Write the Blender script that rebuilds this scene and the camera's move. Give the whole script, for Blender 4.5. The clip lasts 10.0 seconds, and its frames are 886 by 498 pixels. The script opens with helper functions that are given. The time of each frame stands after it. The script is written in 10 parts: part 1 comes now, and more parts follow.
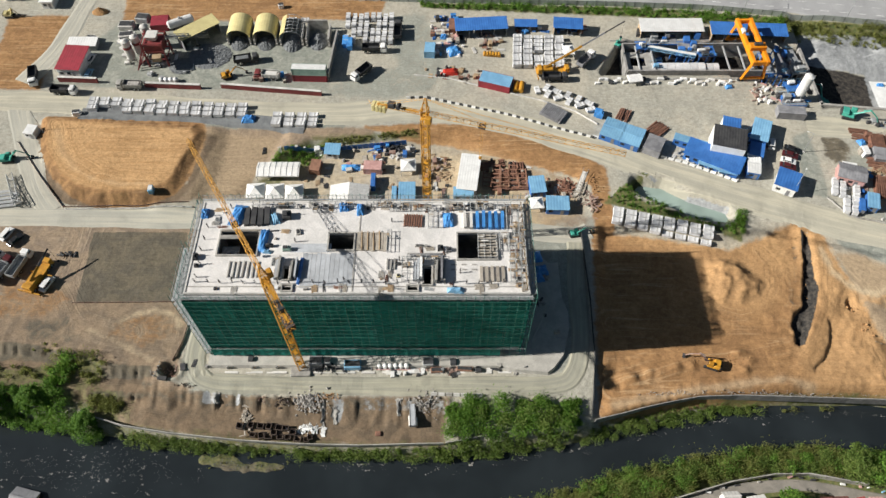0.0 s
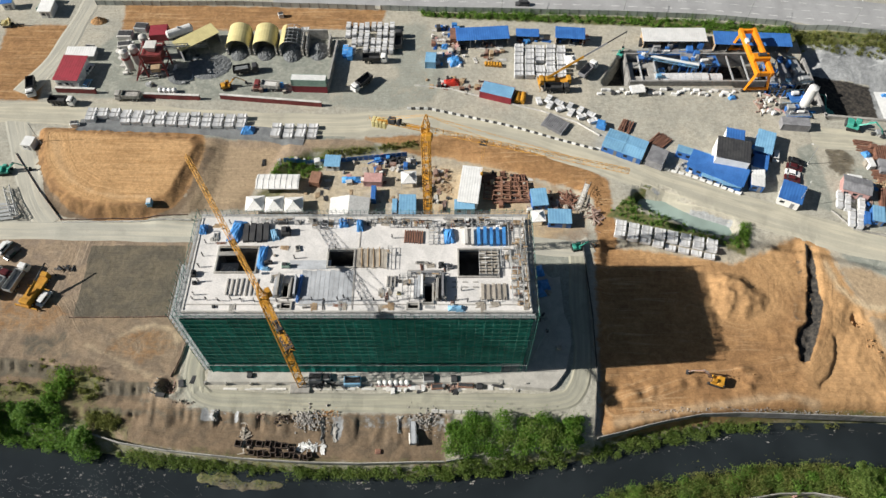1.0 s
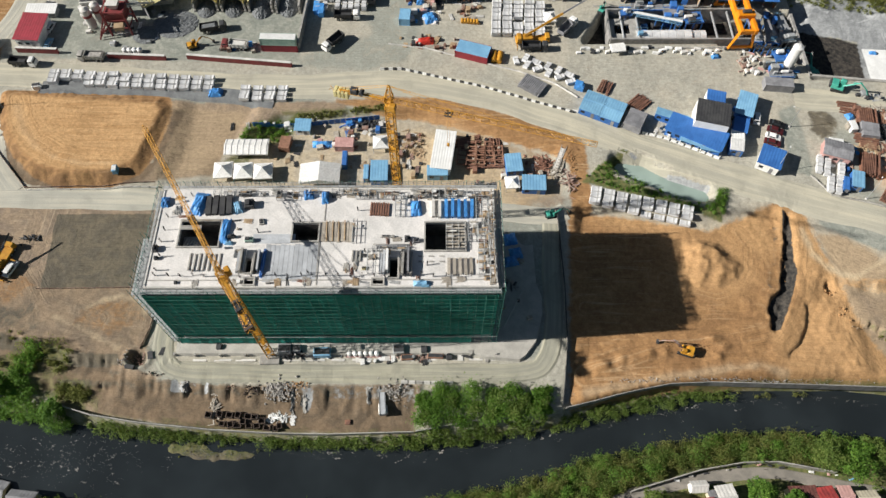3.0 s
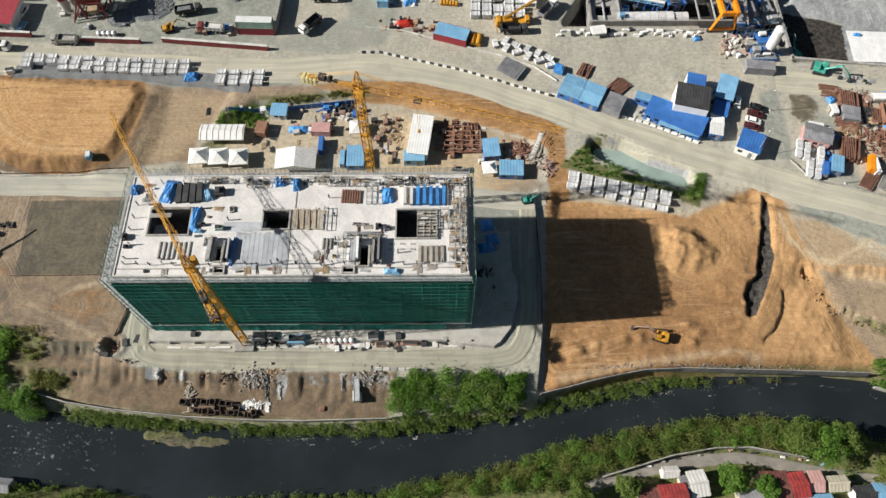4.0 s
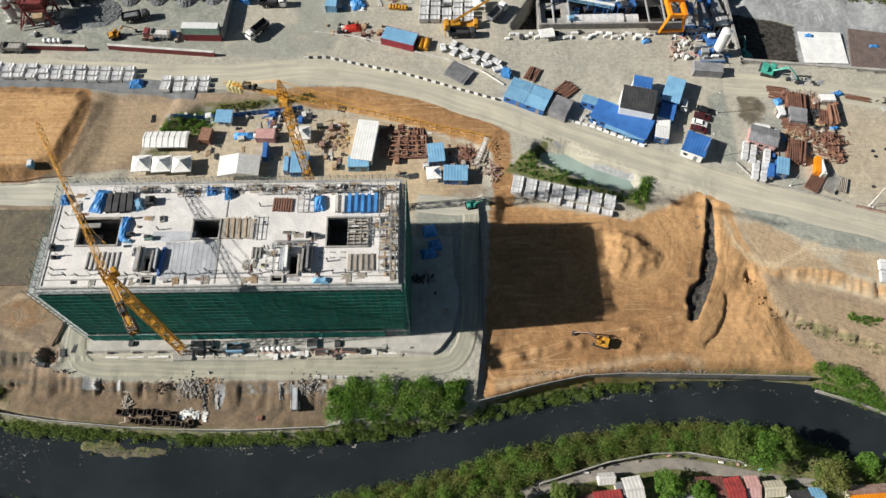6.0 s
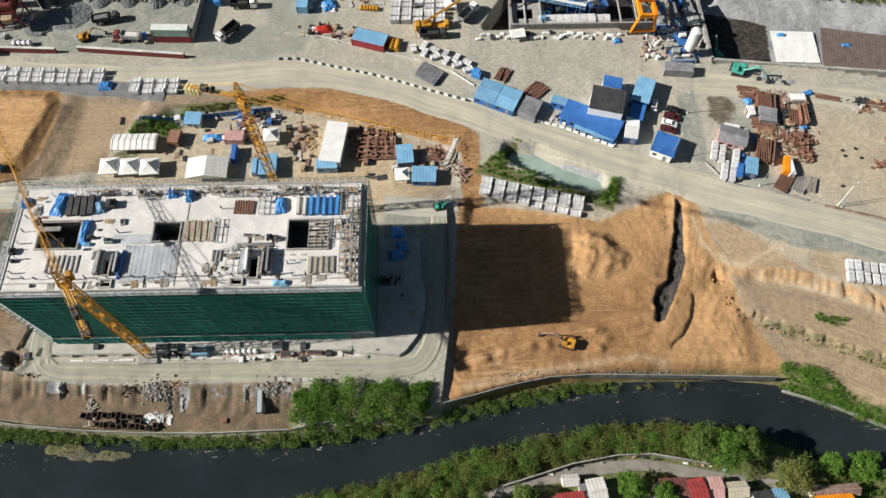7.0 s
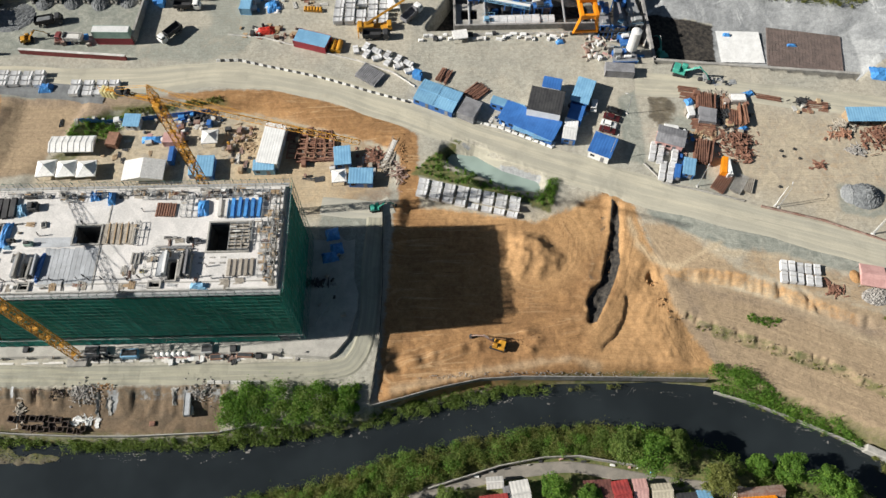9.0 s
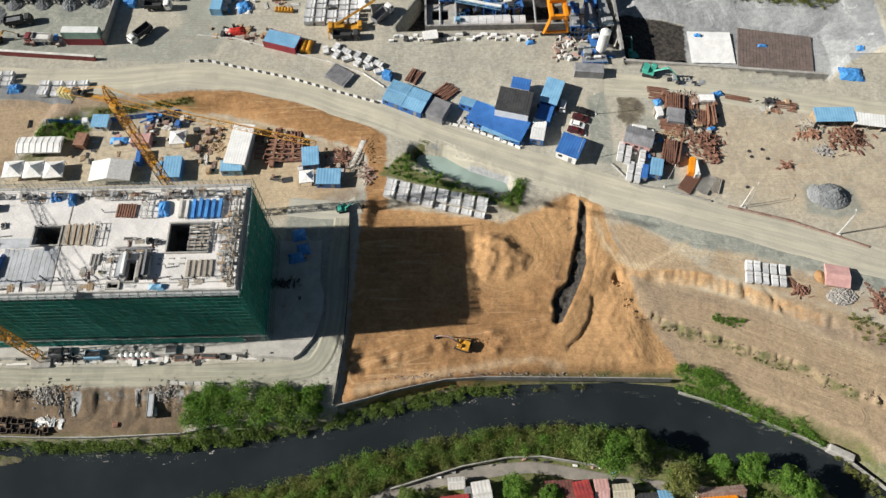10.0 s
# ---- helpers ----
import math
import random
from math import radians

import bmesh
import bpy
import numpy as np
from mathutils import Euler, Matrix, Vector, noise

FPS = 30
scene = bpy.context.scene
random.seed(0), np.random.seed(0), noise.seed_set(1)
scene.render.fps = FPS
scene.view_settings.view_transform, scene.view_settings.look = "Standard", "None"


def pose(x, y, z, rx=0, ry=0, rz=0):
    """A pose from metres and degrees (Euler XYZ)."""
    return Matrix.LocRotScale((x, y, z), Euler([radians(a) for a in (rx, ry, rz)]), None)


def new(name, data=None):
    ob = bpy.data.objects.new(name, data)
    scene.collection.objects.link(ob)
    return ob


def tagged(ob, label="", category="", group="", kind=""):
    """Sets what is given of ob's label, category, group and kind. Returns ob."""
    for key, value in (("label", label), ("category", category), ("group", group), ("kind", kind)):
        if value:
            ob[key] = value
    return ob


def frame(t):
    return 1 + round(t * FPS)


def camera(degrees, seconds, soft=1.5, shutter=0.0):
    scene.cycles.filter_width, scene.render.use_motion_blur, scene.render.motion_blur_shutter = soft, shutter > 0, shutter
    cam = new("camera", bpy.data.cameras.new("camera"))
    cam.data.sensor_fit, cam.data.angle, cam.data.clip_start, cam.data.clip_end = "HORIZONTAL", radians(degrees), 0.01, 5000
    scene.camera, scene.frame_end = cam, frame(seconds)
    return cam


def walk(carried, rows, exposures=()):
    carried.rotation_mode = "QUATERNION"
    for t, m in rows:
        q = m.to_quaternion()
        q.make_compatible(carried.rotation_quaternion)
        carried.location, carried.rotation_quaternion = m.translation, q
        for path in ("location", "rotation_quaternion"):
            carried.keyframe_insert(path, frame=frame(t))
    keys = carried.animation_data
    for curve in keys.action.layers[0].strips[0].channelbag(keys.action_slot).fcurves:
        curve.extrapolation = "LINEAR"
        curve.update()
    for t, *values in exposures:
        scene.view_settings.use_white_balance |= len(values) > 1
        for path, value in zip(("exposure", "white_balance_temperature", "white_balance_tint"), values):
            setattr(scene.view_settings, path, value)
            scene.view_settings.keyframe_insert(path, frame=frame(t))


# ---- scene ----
cam = camera(64.5, 10.0, soft=1.5)
METRES, EYE, TILT, LEAN, TURN = 70.0, 169.0, -57.0, 0.0, 0.0
ROWS = [
    (0.0, 0.0, 0.0, 0.0, -0.0, 0.0, 0.0),
    (0.5, -0.0002, 0.0113, 0.0241, 0.03, -0.0, -0.03),
    (1.0, -0.0001, 0.0257, 0.0547, 0.07, -0.0, -0.03),
    (1.5, 0.0125, 0.0405, 0.0867, 0.06, -0.0, -0.0),
    (2.0, 0.0328, 0.0504, 0.1087, -0.0, -0.88, 0.04),
    (2.5, 0.0614, 0.0589, 0.1303, -0.11, -2.83, 0.09),
    (4.0, 0.1864, 0.0791, 0.1741, -0.24, -6.32, 0.28),
    (4.5, 0.2352, 0.0835, 0.1816, -0.26, -6.34, 0.35),
    (5.0, 0.2874, 0.0865, 0.1886, -0.26, -6.36, 0.44),
    (5.5, 0.3419, 0.0897, 0.1937, -0.32, -6.38, 0.6),
    (7.0, 0.5179, 0.0985, 0.2036, -0.49, -6.47, 1.01),
    (7.5, 0.5776, 0.1005, 0.204, -0.49, -6.47, 1.04),
    (8.0, 0.6387, 0.1016, 0.2057, -0.47, -6.49, 1.08),
    (8.5, 0.7001, 0.1022, 0.2061, -0.47, -6.49, 1.12),
    (9.0, 0.7662, 0.1024, 0.2062, -0.46, -6.5, 1.16),
    (9.5, 0.8285, 0.1025, 0.2049, -0.47, -6.47, 1.19),
    (10.0, 0.8833, 0.1016, 0.2057, -0.65, -6.5, 1.2),
]
walk(cam, [(t, pose(0, 0, EYE, TILT, LEAN, TURN) @ pose(METRES * x, METRES * y, METRES * z, 90 + pitch, roll, yaw)) for t, x, y, z, yaw, pitch, roll in ROWS])

# ---- world, sun, exposure ----
SUN_DIR = Vector((53.5, 3.9, -32.3)).normalized()
world = bpy.data.worlds.new("sky")
scene.world = world
world.use_nodes = True
wn = world.node_tree
sky = wn.nodes.new("ShaderNodeTexSky")
sky.sky_type = "NISHITA"
sky.sun_disc = False
sky.sun_elevation, sky.sun_rotation = radians(31.0), radians(265.8)
sky.air_density, sky.dust_density = 1.2, 0.7
wn.links.new(sky.outputs["Color"], wn.nodes["Background"].inputs["Color"])
wn.nodes["Background"].inputs["Strength"].default_value = 0.0255
sun_data = bpy.data.lights.new("sun", "SUN")
sun_data.energy, sun_data.angle, sun_data.color = 4.8, radians(0.6), (1.0, 0.96, 0.895)
sun = new("sun", sun_data)
sun.rotation_mode = "QUATERNION"
sun.rotation_quaternion = SUN_DIR.to_track_quat("-Z", "Y")
scene.view_settings.exposure = 0.60


# ---- materials ----
def nodes_of(name):
    m = bpy.data.materials.new(name)
    m.use_nodes = True
    return m, m.node_tree.nodes, m.node_tree.links


def noise_node(N, L, src, scale, detail=4.0, rough=0.6, distort=0.0):
    n = N.new("ShaderNodeTexNoise")
    n.inputs["Scale"].default_value, n.inputs["Detail"].default_value = scale, detail
    n.inputs["Roughness"].default_value, n.inputs["Distortion"].default_value = rough, distort
    L.new(src, n.inputs["Vector"])
    return n.outputs["Fac"]


def ramp(N, L, src, lo, hi):
    n = N.new("ShaderNodeMapRange")
    n.interpolation_type = "SMOOTHSTEP"
    n.inputs["From Min"].default_value, n.inputs["From Max"].default_value = lo, hi
    L.new(src, n.inputs["Value"])
    return n.outputs["Result"]


def math_node(N, L, op, a, b):
    n = N.new("ShaderNodeMath")
    n.operation = op
    for i, v in enumerate((a, b)):
        if isinstance(v, (int, float)):
            n.inputs[i].default_value = v
        else:
            L.new(v, n.inputs[i])
    return n.outputs[0]


def mix_col(N, L, fac, a, b, blend="MIX"):
    n = N.new("ShaderNodeMix")
    n.data_type, n.blend_type = "RGBA", blend
    for s, v in ((n.inputs[0], fac), (n.inputs[6], a), (n.inputs[7], b)):
        if isinstance(v, (int, float)):
            s.default_value = v
        elif isinstance(v, tuple):
            s.default_value = (*v, 1.0)
        else:
            L.new(v, s)
    return n.outputs[2]


def bump_node(N, L, height, strength, dist):
    n = N.new("ShaderNodeBump")
    n.inputs["Strength"].default_value, n.inputs["Distance"].default_value = strength, dist
    L.new(height, n.inputs["Height"])
    return n.outputs["Normal"]


def mat(name, c1, c2, scale=0.6, rough=0.85, metal=0.0, fine=6.0, bump=0.3, dist=0.05, vary=0.12, spec=0.4):
    """A worn surface: two colours in large blotches, fine grain over them, a little change from thing to thing."""
    m, N, L = nodes_of(name)
    p = N["Principled BSDF"]
    pos = N.new("ShaderNodeNewGeometry").outputs["Position"]
    big = noise_node(N, L, pos, scale, 5.0, 0.65, 0.4)
    small = noise_node(N, L, pos, fine, 3.0, 0.6)
    col = mix_col(N, L, ramp(N, L, big, 0.36, 0.66), c1, c2)
    grain = ramp(N, L, small, 0.2, 0.8)
    rnd = N.new("ShaderNodeObjectInfo").outputs["Random"]
    k = math_node(N, L, "ADD", math_node(N, L, "MULTIPLY", grain, 0.3), math_node(N, L, "MULTIPLY", rnd, vary * 2))
    k = math_node(N, L, "ADD", k, 0.85 - vary)
    n = N.new("ShaderNodeCombineColor")
    for i in range(3):
        L.new(k, n.inputs[i])
    col = mix_col(N, L, 1.0, col, n.outputs[0], "MULTIPLY")
    L.new(col, p.inputs["Base Color"])
    p.inputs["Roughness"].default_value, p.inputs["Metallic"].default_value = rough, metal
    p.inputs["Specular IOR Level"].default_value = spec
    L.new(bump_node(N, L, small, bump, dist), p.inputs["Normal"])
    return m


M_CONC = mat("pale concrete", (0.62, 0.60, 0.56), (0.48, 0.47, 0.44), 0.35, 0.9)
M_DECK = mat("fresh concrete deck", (0.69, 0.665, 0.635), (0.555, 0.54, 0.515), 0.22, 0.9, fine=3.0)
M_WETCONC = mat("grey cured concrete", (0.44, 0.46, 0.48), (0.34, 0.355, 0.37), 0.4, 0.9)
M_OLDCONC = mat("weathered concrete", (0.40, 0.385, 0.35), (0.27, 0.26, 0.24), 0.5, 0.9)
M_SEGMENT = mat("precast concrete", (0.62, 0.62, 0.615), (0.49, 0.495, 0.50), 0.6, 0.85, vary=0.16)
M_NETTUBE = mat("green dusted tube", (0.062, 0.22, 0.175), (0.035, 0.145, 0.12), 1.5, 0.6)
M_STEEL = mat("galvanised steel", (0.42, 0.43, 0.43), (0.30, 0.31, 0.31), 1.5, 0.5, 0.3)
M_DARK = mat("dark steel", (0.05, 0.052, 0.055), (0.03, 0.03, 0.032), 1.0, 0.7)
# low tone puts the shade inside the roof shafts into the colour
M_SHADE = mat("shaded inner shaft", (0.12, 0.115, 0.105), (0.07, 0.068, 0.065), 0.6, 0.95)
M_WOOD = mat("formwork timber", (0.42, 0.31, 0.19), (0.30, 0.21, 0.13), 0.8, 0.85)
M_PLY = mat("weathered plywood", (0.40, 0.36, 0.30), (0.27, 0.24, 0.20), 0.7, 0.85)
M_RUST = mat("rusty steel", (0.26, 0.13, 0.085), (0.155, 0.08, 0.058), 0.9, 0.8)
M_RUSTLIGHT = mat("orange rusty bar", (0.32, 0.17, 0.11), (0.22, 0.115, 0.075), 0.9, 0.8)
M_YELLOW = mat("crane yellow paint", (0.56, 0.28, 0.03), (0.40, 0.19, 0.022), 0.5, 0.45)
M_ORANGE = mat("gantry orange paint", (0.78, 0.27, 0.01), (0.68, 0.22, 0.01), 0.5, 0.45)
M_CREAM = mat("cream yellow sheeting", (0.60, 0.53, 0.26), (0.52, 0.45, 0.22), 0.3, 0.5)
M_WHITE = mat("white sheeting", (0.76, 0.76, 0.74), (0.66, 0.66, 0.64), 0.4, 0.6)
M_CANVAS = mat("white tent canvas", (0.80, 0.79, 0.76), (0.70, 0.69, 0.66), 0.3, 0.7, fine=2.0)
M_BLUEROOF = mat("blue roof sheeting", (0.048, 0.17, 0.47), (0.034, 0.125, 0.37), 0.3, 0.5)
M_SKYROOF = mat("light blue roof sheeting", (0.20, 0.40, 0.57), (0.15, 0.32, 0.49), 0.3, 0.5)
M_TARP = mat("blue tarpaulin", (0.07, 0.28, 0.62), (0.045, 0.19, 0.48), 0.5, 0.5, fine=1.6, bump=0.8, dist=0.2)
M_REDROOF = mat("red roof sheeting", (0.30, 0.035, 0.05), (0.23, 0.03, 0.04), 0.3, 0.55)
M_REDPAINT = mat("red paint", (0.50, 0.035, 0.02), (0.36, 0.03, 0.02), 0.6, 0.5)
M_TEAL = mat("green machine paint", (0.07, 0.38, 0.29), (0.045, 0.28, 0.215), 0.6, 0.5)
M_PALEGREEN = mat("pale green paint", (0.30, 0.42, 0.36), (0.22, 0.33, 0.28), 0.6, 0.6)
M_PINK = mat("faded pink sheeting", (0.55, 0.33, 0.30), (0.44, 0.25, 0.23), 0.5, 0.65)
M_GREYROOF = mat("grey roof sheeting", (0.26, 0.26, 0.27), (0.17, 0.17, 0.18), 0.4, 0.6)
M_BLACKROOF = mat("black roof sheeting", (0.032, 0.032, 0.035), (0.055, 0.055, 0.055), 0.4, 0.7)
M_TYRE = mat("black rubber", (0.025, 0.025, 0.025), (0.04, 0.04, 0.04), 1.0, 0.9)
M_APRON = mat("dusty apron concrete", (0.46, 0.44, 0.395), (0.36, 0.345, 0.31), 0.3, 0.92, vary=0.0)
M_STONE = mat("pale crushed stone", (0.33, 0.34, 0.34), (0.25, 0.26, 0.265), 0.9, 0.95, bump=0.4, dist=0.1)
M_GRAVEL = mat("grey crushed stone", (0.20, 0.21, 0.215), (0.13, 0.14, 0.145), 1.2, 0.95, bump=0.8, dist=0.2)
M_ASPHALT = mat("worn highway paving", (0.36, 0.36, 0.36), (0.30, 0.30, 0.30), 0.1, 0.9, vary=0.0)
M_BARK = mat("bark", (0.16, 0.12, 0.08), (0.10, 0.075, 0.05), 2.0, 0.95)
M_CARBLACK = mat("black car paint", (0.015, 0.015, 0.017), (0.02, 0.02, 0.02), 0.5, 0.3)
M_CARRED = mat("maroon car paint", (0.09, 0.018, 0.02), (0.07, 0.015, 0.017), 0.5, 0.3)
M_GLASS = mat("dark window glass", (0.02, 0.025, 0.03), (0.03, 0.035, 0.04), 0.5, 0.12, vary=0.0)
M_SOIL = mat("heaped soil", (0.46, 0.27, 0.12), (0.34, 0.19, 0.085), 0.5, 0.95, bump=0.8, dist=0.2)
M_RUBBLE = mat("pale rubble", (0.42, 0.40, 0.37), (0.27, 0.25, 0.23), 1.4, 0.95, bump=0.8, dist=0.2)
M_MAROON = mat("maroon water barrier", (0.20, 0.035, 0.035), (0.14, 0.03, 0.03), 0.6, 0.6)
M_MOULD = mat("muddy rusted mould", (0.10, 0.072, 0.055), (0.06, 0.045, 0.038), 0.8, 0.85)
M_LEANTO = mat("mottled rusty sheeting", (0.32, 0.24, 0.20), (0.22, 0.12, 0.09), 0.6, 0.75)


def leaf_mat(name, dark, mid, light):
    m, N, L = nodes_of(name)
    p = N["Principled BSDF"]
    geo = N.new("ShaderNodeNewGeometry")
    big = noise_node(N, L, geo.outputs["Position"], 0.12, 3.0)
    clump = noise_node(N, L, geo.outputs["Position"], 0.42, 2.0)
    f = math_node(N, L, "ADD", math_node(N, L, "MULTIPLY", geo.outputs["Random Per Island"], 0.4), math_node(N, L, "ADD", math_node(N, L, "MULTIPLY", big, 0.35), math_node(N, L, "MULTIPLY", clump, 0.45)))
    c = mix_col(N, L, ramp(N, L, f, 0.2, 0.6), dark, mid)
    c = mix_col(N, L, ramp(N, L, f, 0.55, 0.95), c, light)
    L.new(c, p.inputs["Base Color"])
    p.inputs["Roughness"].default_value = 0.6
    p.inputs["Specular IOR Level"].default_value = 0.25
    tr = N.new("ShaderNodeBsdfTranslucent")
    L.new(c, tr.inputs["Color"])
    mx = N.new("ShaderNodeMixShader")
    mx.inputs[0].default_value = 0.48
    L.new(p.outputs[0], mx.inputs[1])
    L.new(tr.outputs[0], mx.inputs[2])
    L.new(mx.outputs[0], N["Material Output"].inputs["Surface"])
    return m


M_LEAF = leaf_mat("broad green leaves", (0.032, 0.085, 0.014), (0.12, 0.24, 0.036), (0.25, 0.40, 0.065))
M_LEAFDARK = leaf_mat("dark green leaves", (0.045, 0.09, 0.018), (0.14, 0.21, 0.044), (0.26, 0.32, 0.085))
M_LEAFDRY = leaf_mat("dry green scrub", (0.08, 0.105, 0.027), (0.19, 0.21, 0.055), (0.33, 0.33, 0.11))


def water_mat(name, col, rough, scale, strength):
    m, N, L = nodes_of(name)
    p = N["Principled BSDF"]
    pos = N.new("ShaderNodeNewGeometry").outputs["Position"]
    c = mix_col(N, L, ramp(N, L, noise_node(N, L, pos, 0.05, 3.0), 0.35, 0.7), col, tuple(v * 1.5 for v in col))
    L.new(c, p.inputs["Base Color"])
    p.inputs["Roughness"].default_value = rough
    p.inputs["Specular IOR Level"].default_value = 0.4
    L.new(bump_node(N, L, noise_node(N, L, pos, scale, 4.0, 0.6, 0.6), strength, 0.1), p.inputs["Normal"])
    return m


def net_mat():
    """Green mesh sheeting, dusty in upright streaks, darker where it bags."""
    m, N, L = nodes_of("green safety net")
    p = N["Principled BSDF"]
    pos = N.new("ShaderNodeNewGeometry").outputs["Position"]
    mp = N.new("ShaderNodeMapping")
    mp.inputs["Scale"].default_value = (1.1, 1.1, 0.09)
    L.new(pos, mp.inputs["Vector"])
    streak = noise_node(N, L, mp.outputs[0], 1.0, 4.0, 0.65, 0.2)
    big = noise_node(N, L, pos, 0.16, 4.0, 0.6, 0.5)
    rnd = N.new("ShaderNodeObjectInfo").outputs["Random"]
    c = mix_col(N, L, ramp(N, L, math_node(N, L, "ADD", math_node(N, L, "MULTIPLY", rnd, 0.35), math_node(N, L, "MULTIPLY", big, 0.7)), 0.3, 0.75), (0.010, 0.145, 0.122), (0.016, 0.225, 0.185))
    c = mix_col(N, L, math_node(N, L, "MULTIPLY", ramp(N, L, streak, 0.5, 0.75), 0.55), c, (0.06, 0.40, 0.325))
    c = mix_col(N, L, math_node(N, L, "MULTIPLY", ramp(N, L, streak, 0.45, 0.28), 0.5), c, (0.007, 0.09, 0.078))
    L.new(c, p.inputs["Base Color"])
    p.inputs["Roughness"].default_value, p.inputs["Specular IOR Level"].default_value = 0.75, 0.2
    L.new(bump_node(N, L, streak, 0.5, 0.15), p.inputs["Normal"])
    return m


M_NET = net_mat()
M_WATER = water_mat("dark river water", (0.015, 0.019, 0.021), 0.17, 0.5, 0.14)
M_POND = water_mat("milky pond water", (0.22, 0.28, 0.25), 0.2, 0.3, 0.08)


# ---- mesh tools ----
def box(bm, x, y, z, sx, sy, sz, rz=0.0, rx=0.0, ry=0.0, top=1.0):
    """A block, x y its middle, z its underside; top narrows its upper face."""
    m = pose(x, y, z, rx, ry, rz)
    v = []
    for k, s in ((0, 1.0), (1, top)):
        for a, b in ((-1, -1), (1, -1), (1, 1), (-1, 1)):
            v.append(bm.verts.new(m @ Vector((a * sx * s / 2, b * sy * s / 2, k * sz))))
    for f in ((3, 2, 1, 0), (4, 5, 6, 7), (0, 1, 5, 4), (1, 2, 6, 5), (2, 3, 7, 6), (3, 0, 4, 7)):
        bm.faces.new([v[i] for i in f])
    return v


def soft_box(bm, x, y, z, sx, sy, sz, r=0.1, rz=0.0):
    """A block with chamfered upper edges and upright corners."""
    m = pose(x, y, z, 0, 0, rz)
    rings = []
    for zz, ins in ((0, 0), (sz - r, 0), (sz, r)):
        a, b = sx / 2 - ins, sy / 2 - ins
        c = r
        pts = [(-a + c, -b), (a - c, -b), (a, -b + c), (a, b - c), (a - c, b), (-a + c, b), (-a, b - c), (-a, -b + c)]
        rings.append([bm.verts.new(m @ Vector((p[0], p[1], zz))) for p in pts])
    for lo, hi in zip(rings, rings[1:]):
        for i in range(8):
            bm.faces.new((lo[i], lo[(i + 1) % 8], hi[(i + 1) % 8], hi[i]))
    bm.faces.new(rings[-1])
    bm.faces.new(rings[0][::-1])


def tube(bm, p0, p1, r, n=6, r2=None, caps=True):
    p0, p1 = Vector(p0), Vector(p1)
    q = (p1 - p0).to_track_quat("Z", "Y")
    rings = []
    for p, rr in ((p0, r), (p1, r if r2 is None else r2)):
        rings.append([bm.verts.new(p + q @ Vector((rr * math.cos(a), rr * math.sin(a), 0))) for a in (2 * math.pi * i / n for i in range(n))])
    for i in range(n):
        bm.faces.new((rings[0][i], rings[0][(i + 1) % n], rings[1][(i + 1) % n], rings[1][i]))
    if caps:
        bm.faces.new(rings[0][::-1])
        bm.faces.new(rings[1])


def mesh_of(bm, name, material):
    me = bpy.data.meshes.new(name)
    bm.to_mesh(me)
    bm.free()
    me.materials.append(material)
    return me


def part(name, bm, material, parent, label=""):
    ob = new(name, mesh_of(bm, name, material))
    ob.parent = parent
    if label:
        tagged(ob, label)
    return ob


def thing(name, label, category, x=0.0, y=0.0, z=0.0, rz=0.0, group="", kind=""):
    ob = new(name)
    ob.empty_display_size = 0.2
    ob.matrix_basis = pose(x, y, z, 0, 0, rz)
    return tagged(ob, label, category, group, kind)


def single(name, bm, material, label, category, x=0.0, y=0.0, z=0.0, rz=0.0, group="", kind=""):
    ob = new(name, mesh_of(bm, name, material))
    ob.matrix_basis = pose(x, y, z, 0, 0, rz)
    return tagged(ob, label, category, group, kind)


def B():
    return bmesh.new()


# ---- the lie of the land ----
def seg_dist(X, Y, pts, closed=True):
    d = np.full(X.shape, 1e9)
    n = len(pts)
    for i in range(n if closed else n - 1):
        (ax, ay), (bx, by) = pts[i], pts[(i + 1) % n]
        dx, dy = bx - ax, by - ay
        t = np.clip(((X - ax) * dx + (Y - ay) * dy) / (dx * dx + dy * dy + 1e-9), 0, 1)
        d = np.minimum(d, np.hypot(X - ax - t * dx, Y - ay - t * dy))
    return d


def inside(X, Y, pts):
    r = np.zeros(X.shape, bool)
    n = len(pts)
    for i in range(n):
        (ax, ay), (bx, by) = pts[i], pts[(i + 1) % n]
        c = (ay > Y) != (by > Y)
        r ^= c & (X < (bx - ax) * (Y - ay) / ((by - ay) if by != ay else 1e-9) + ax)
    return r


def signed(X, Y, pts):
    """Metres outside a polygon (minus: inside)."""
    d = seg_dist(X, Y, pts)
    return np.where(inside(X, Y, pts), -d, d)


def smooth(v):
    v = np.clip(v, 0, 1)
    return v * v * (3 - 2 * v)


LATTICE = np.random.RandomState(5).rand(256, 256)


def grain(X, Y, size):
    """Smooth noise, -1 to 1, with bumps of about that many metres."""
    u, v = X / size, Y / size
    i, j = np.floor(u).astype(int), np.floor(v).astype(int)
    a, b = smooth(u - i), smooth(v - j)
    g = lambda p, q: LATTICE[p % 256, q % 256]
    return 2 * ((g(i, j) * (1 - a) + g(i + 1, j) * a) * (1 - b) + (g(i, j + 1) * (1 - a) + g(i + 1, j + 1) * a) * b) - 1


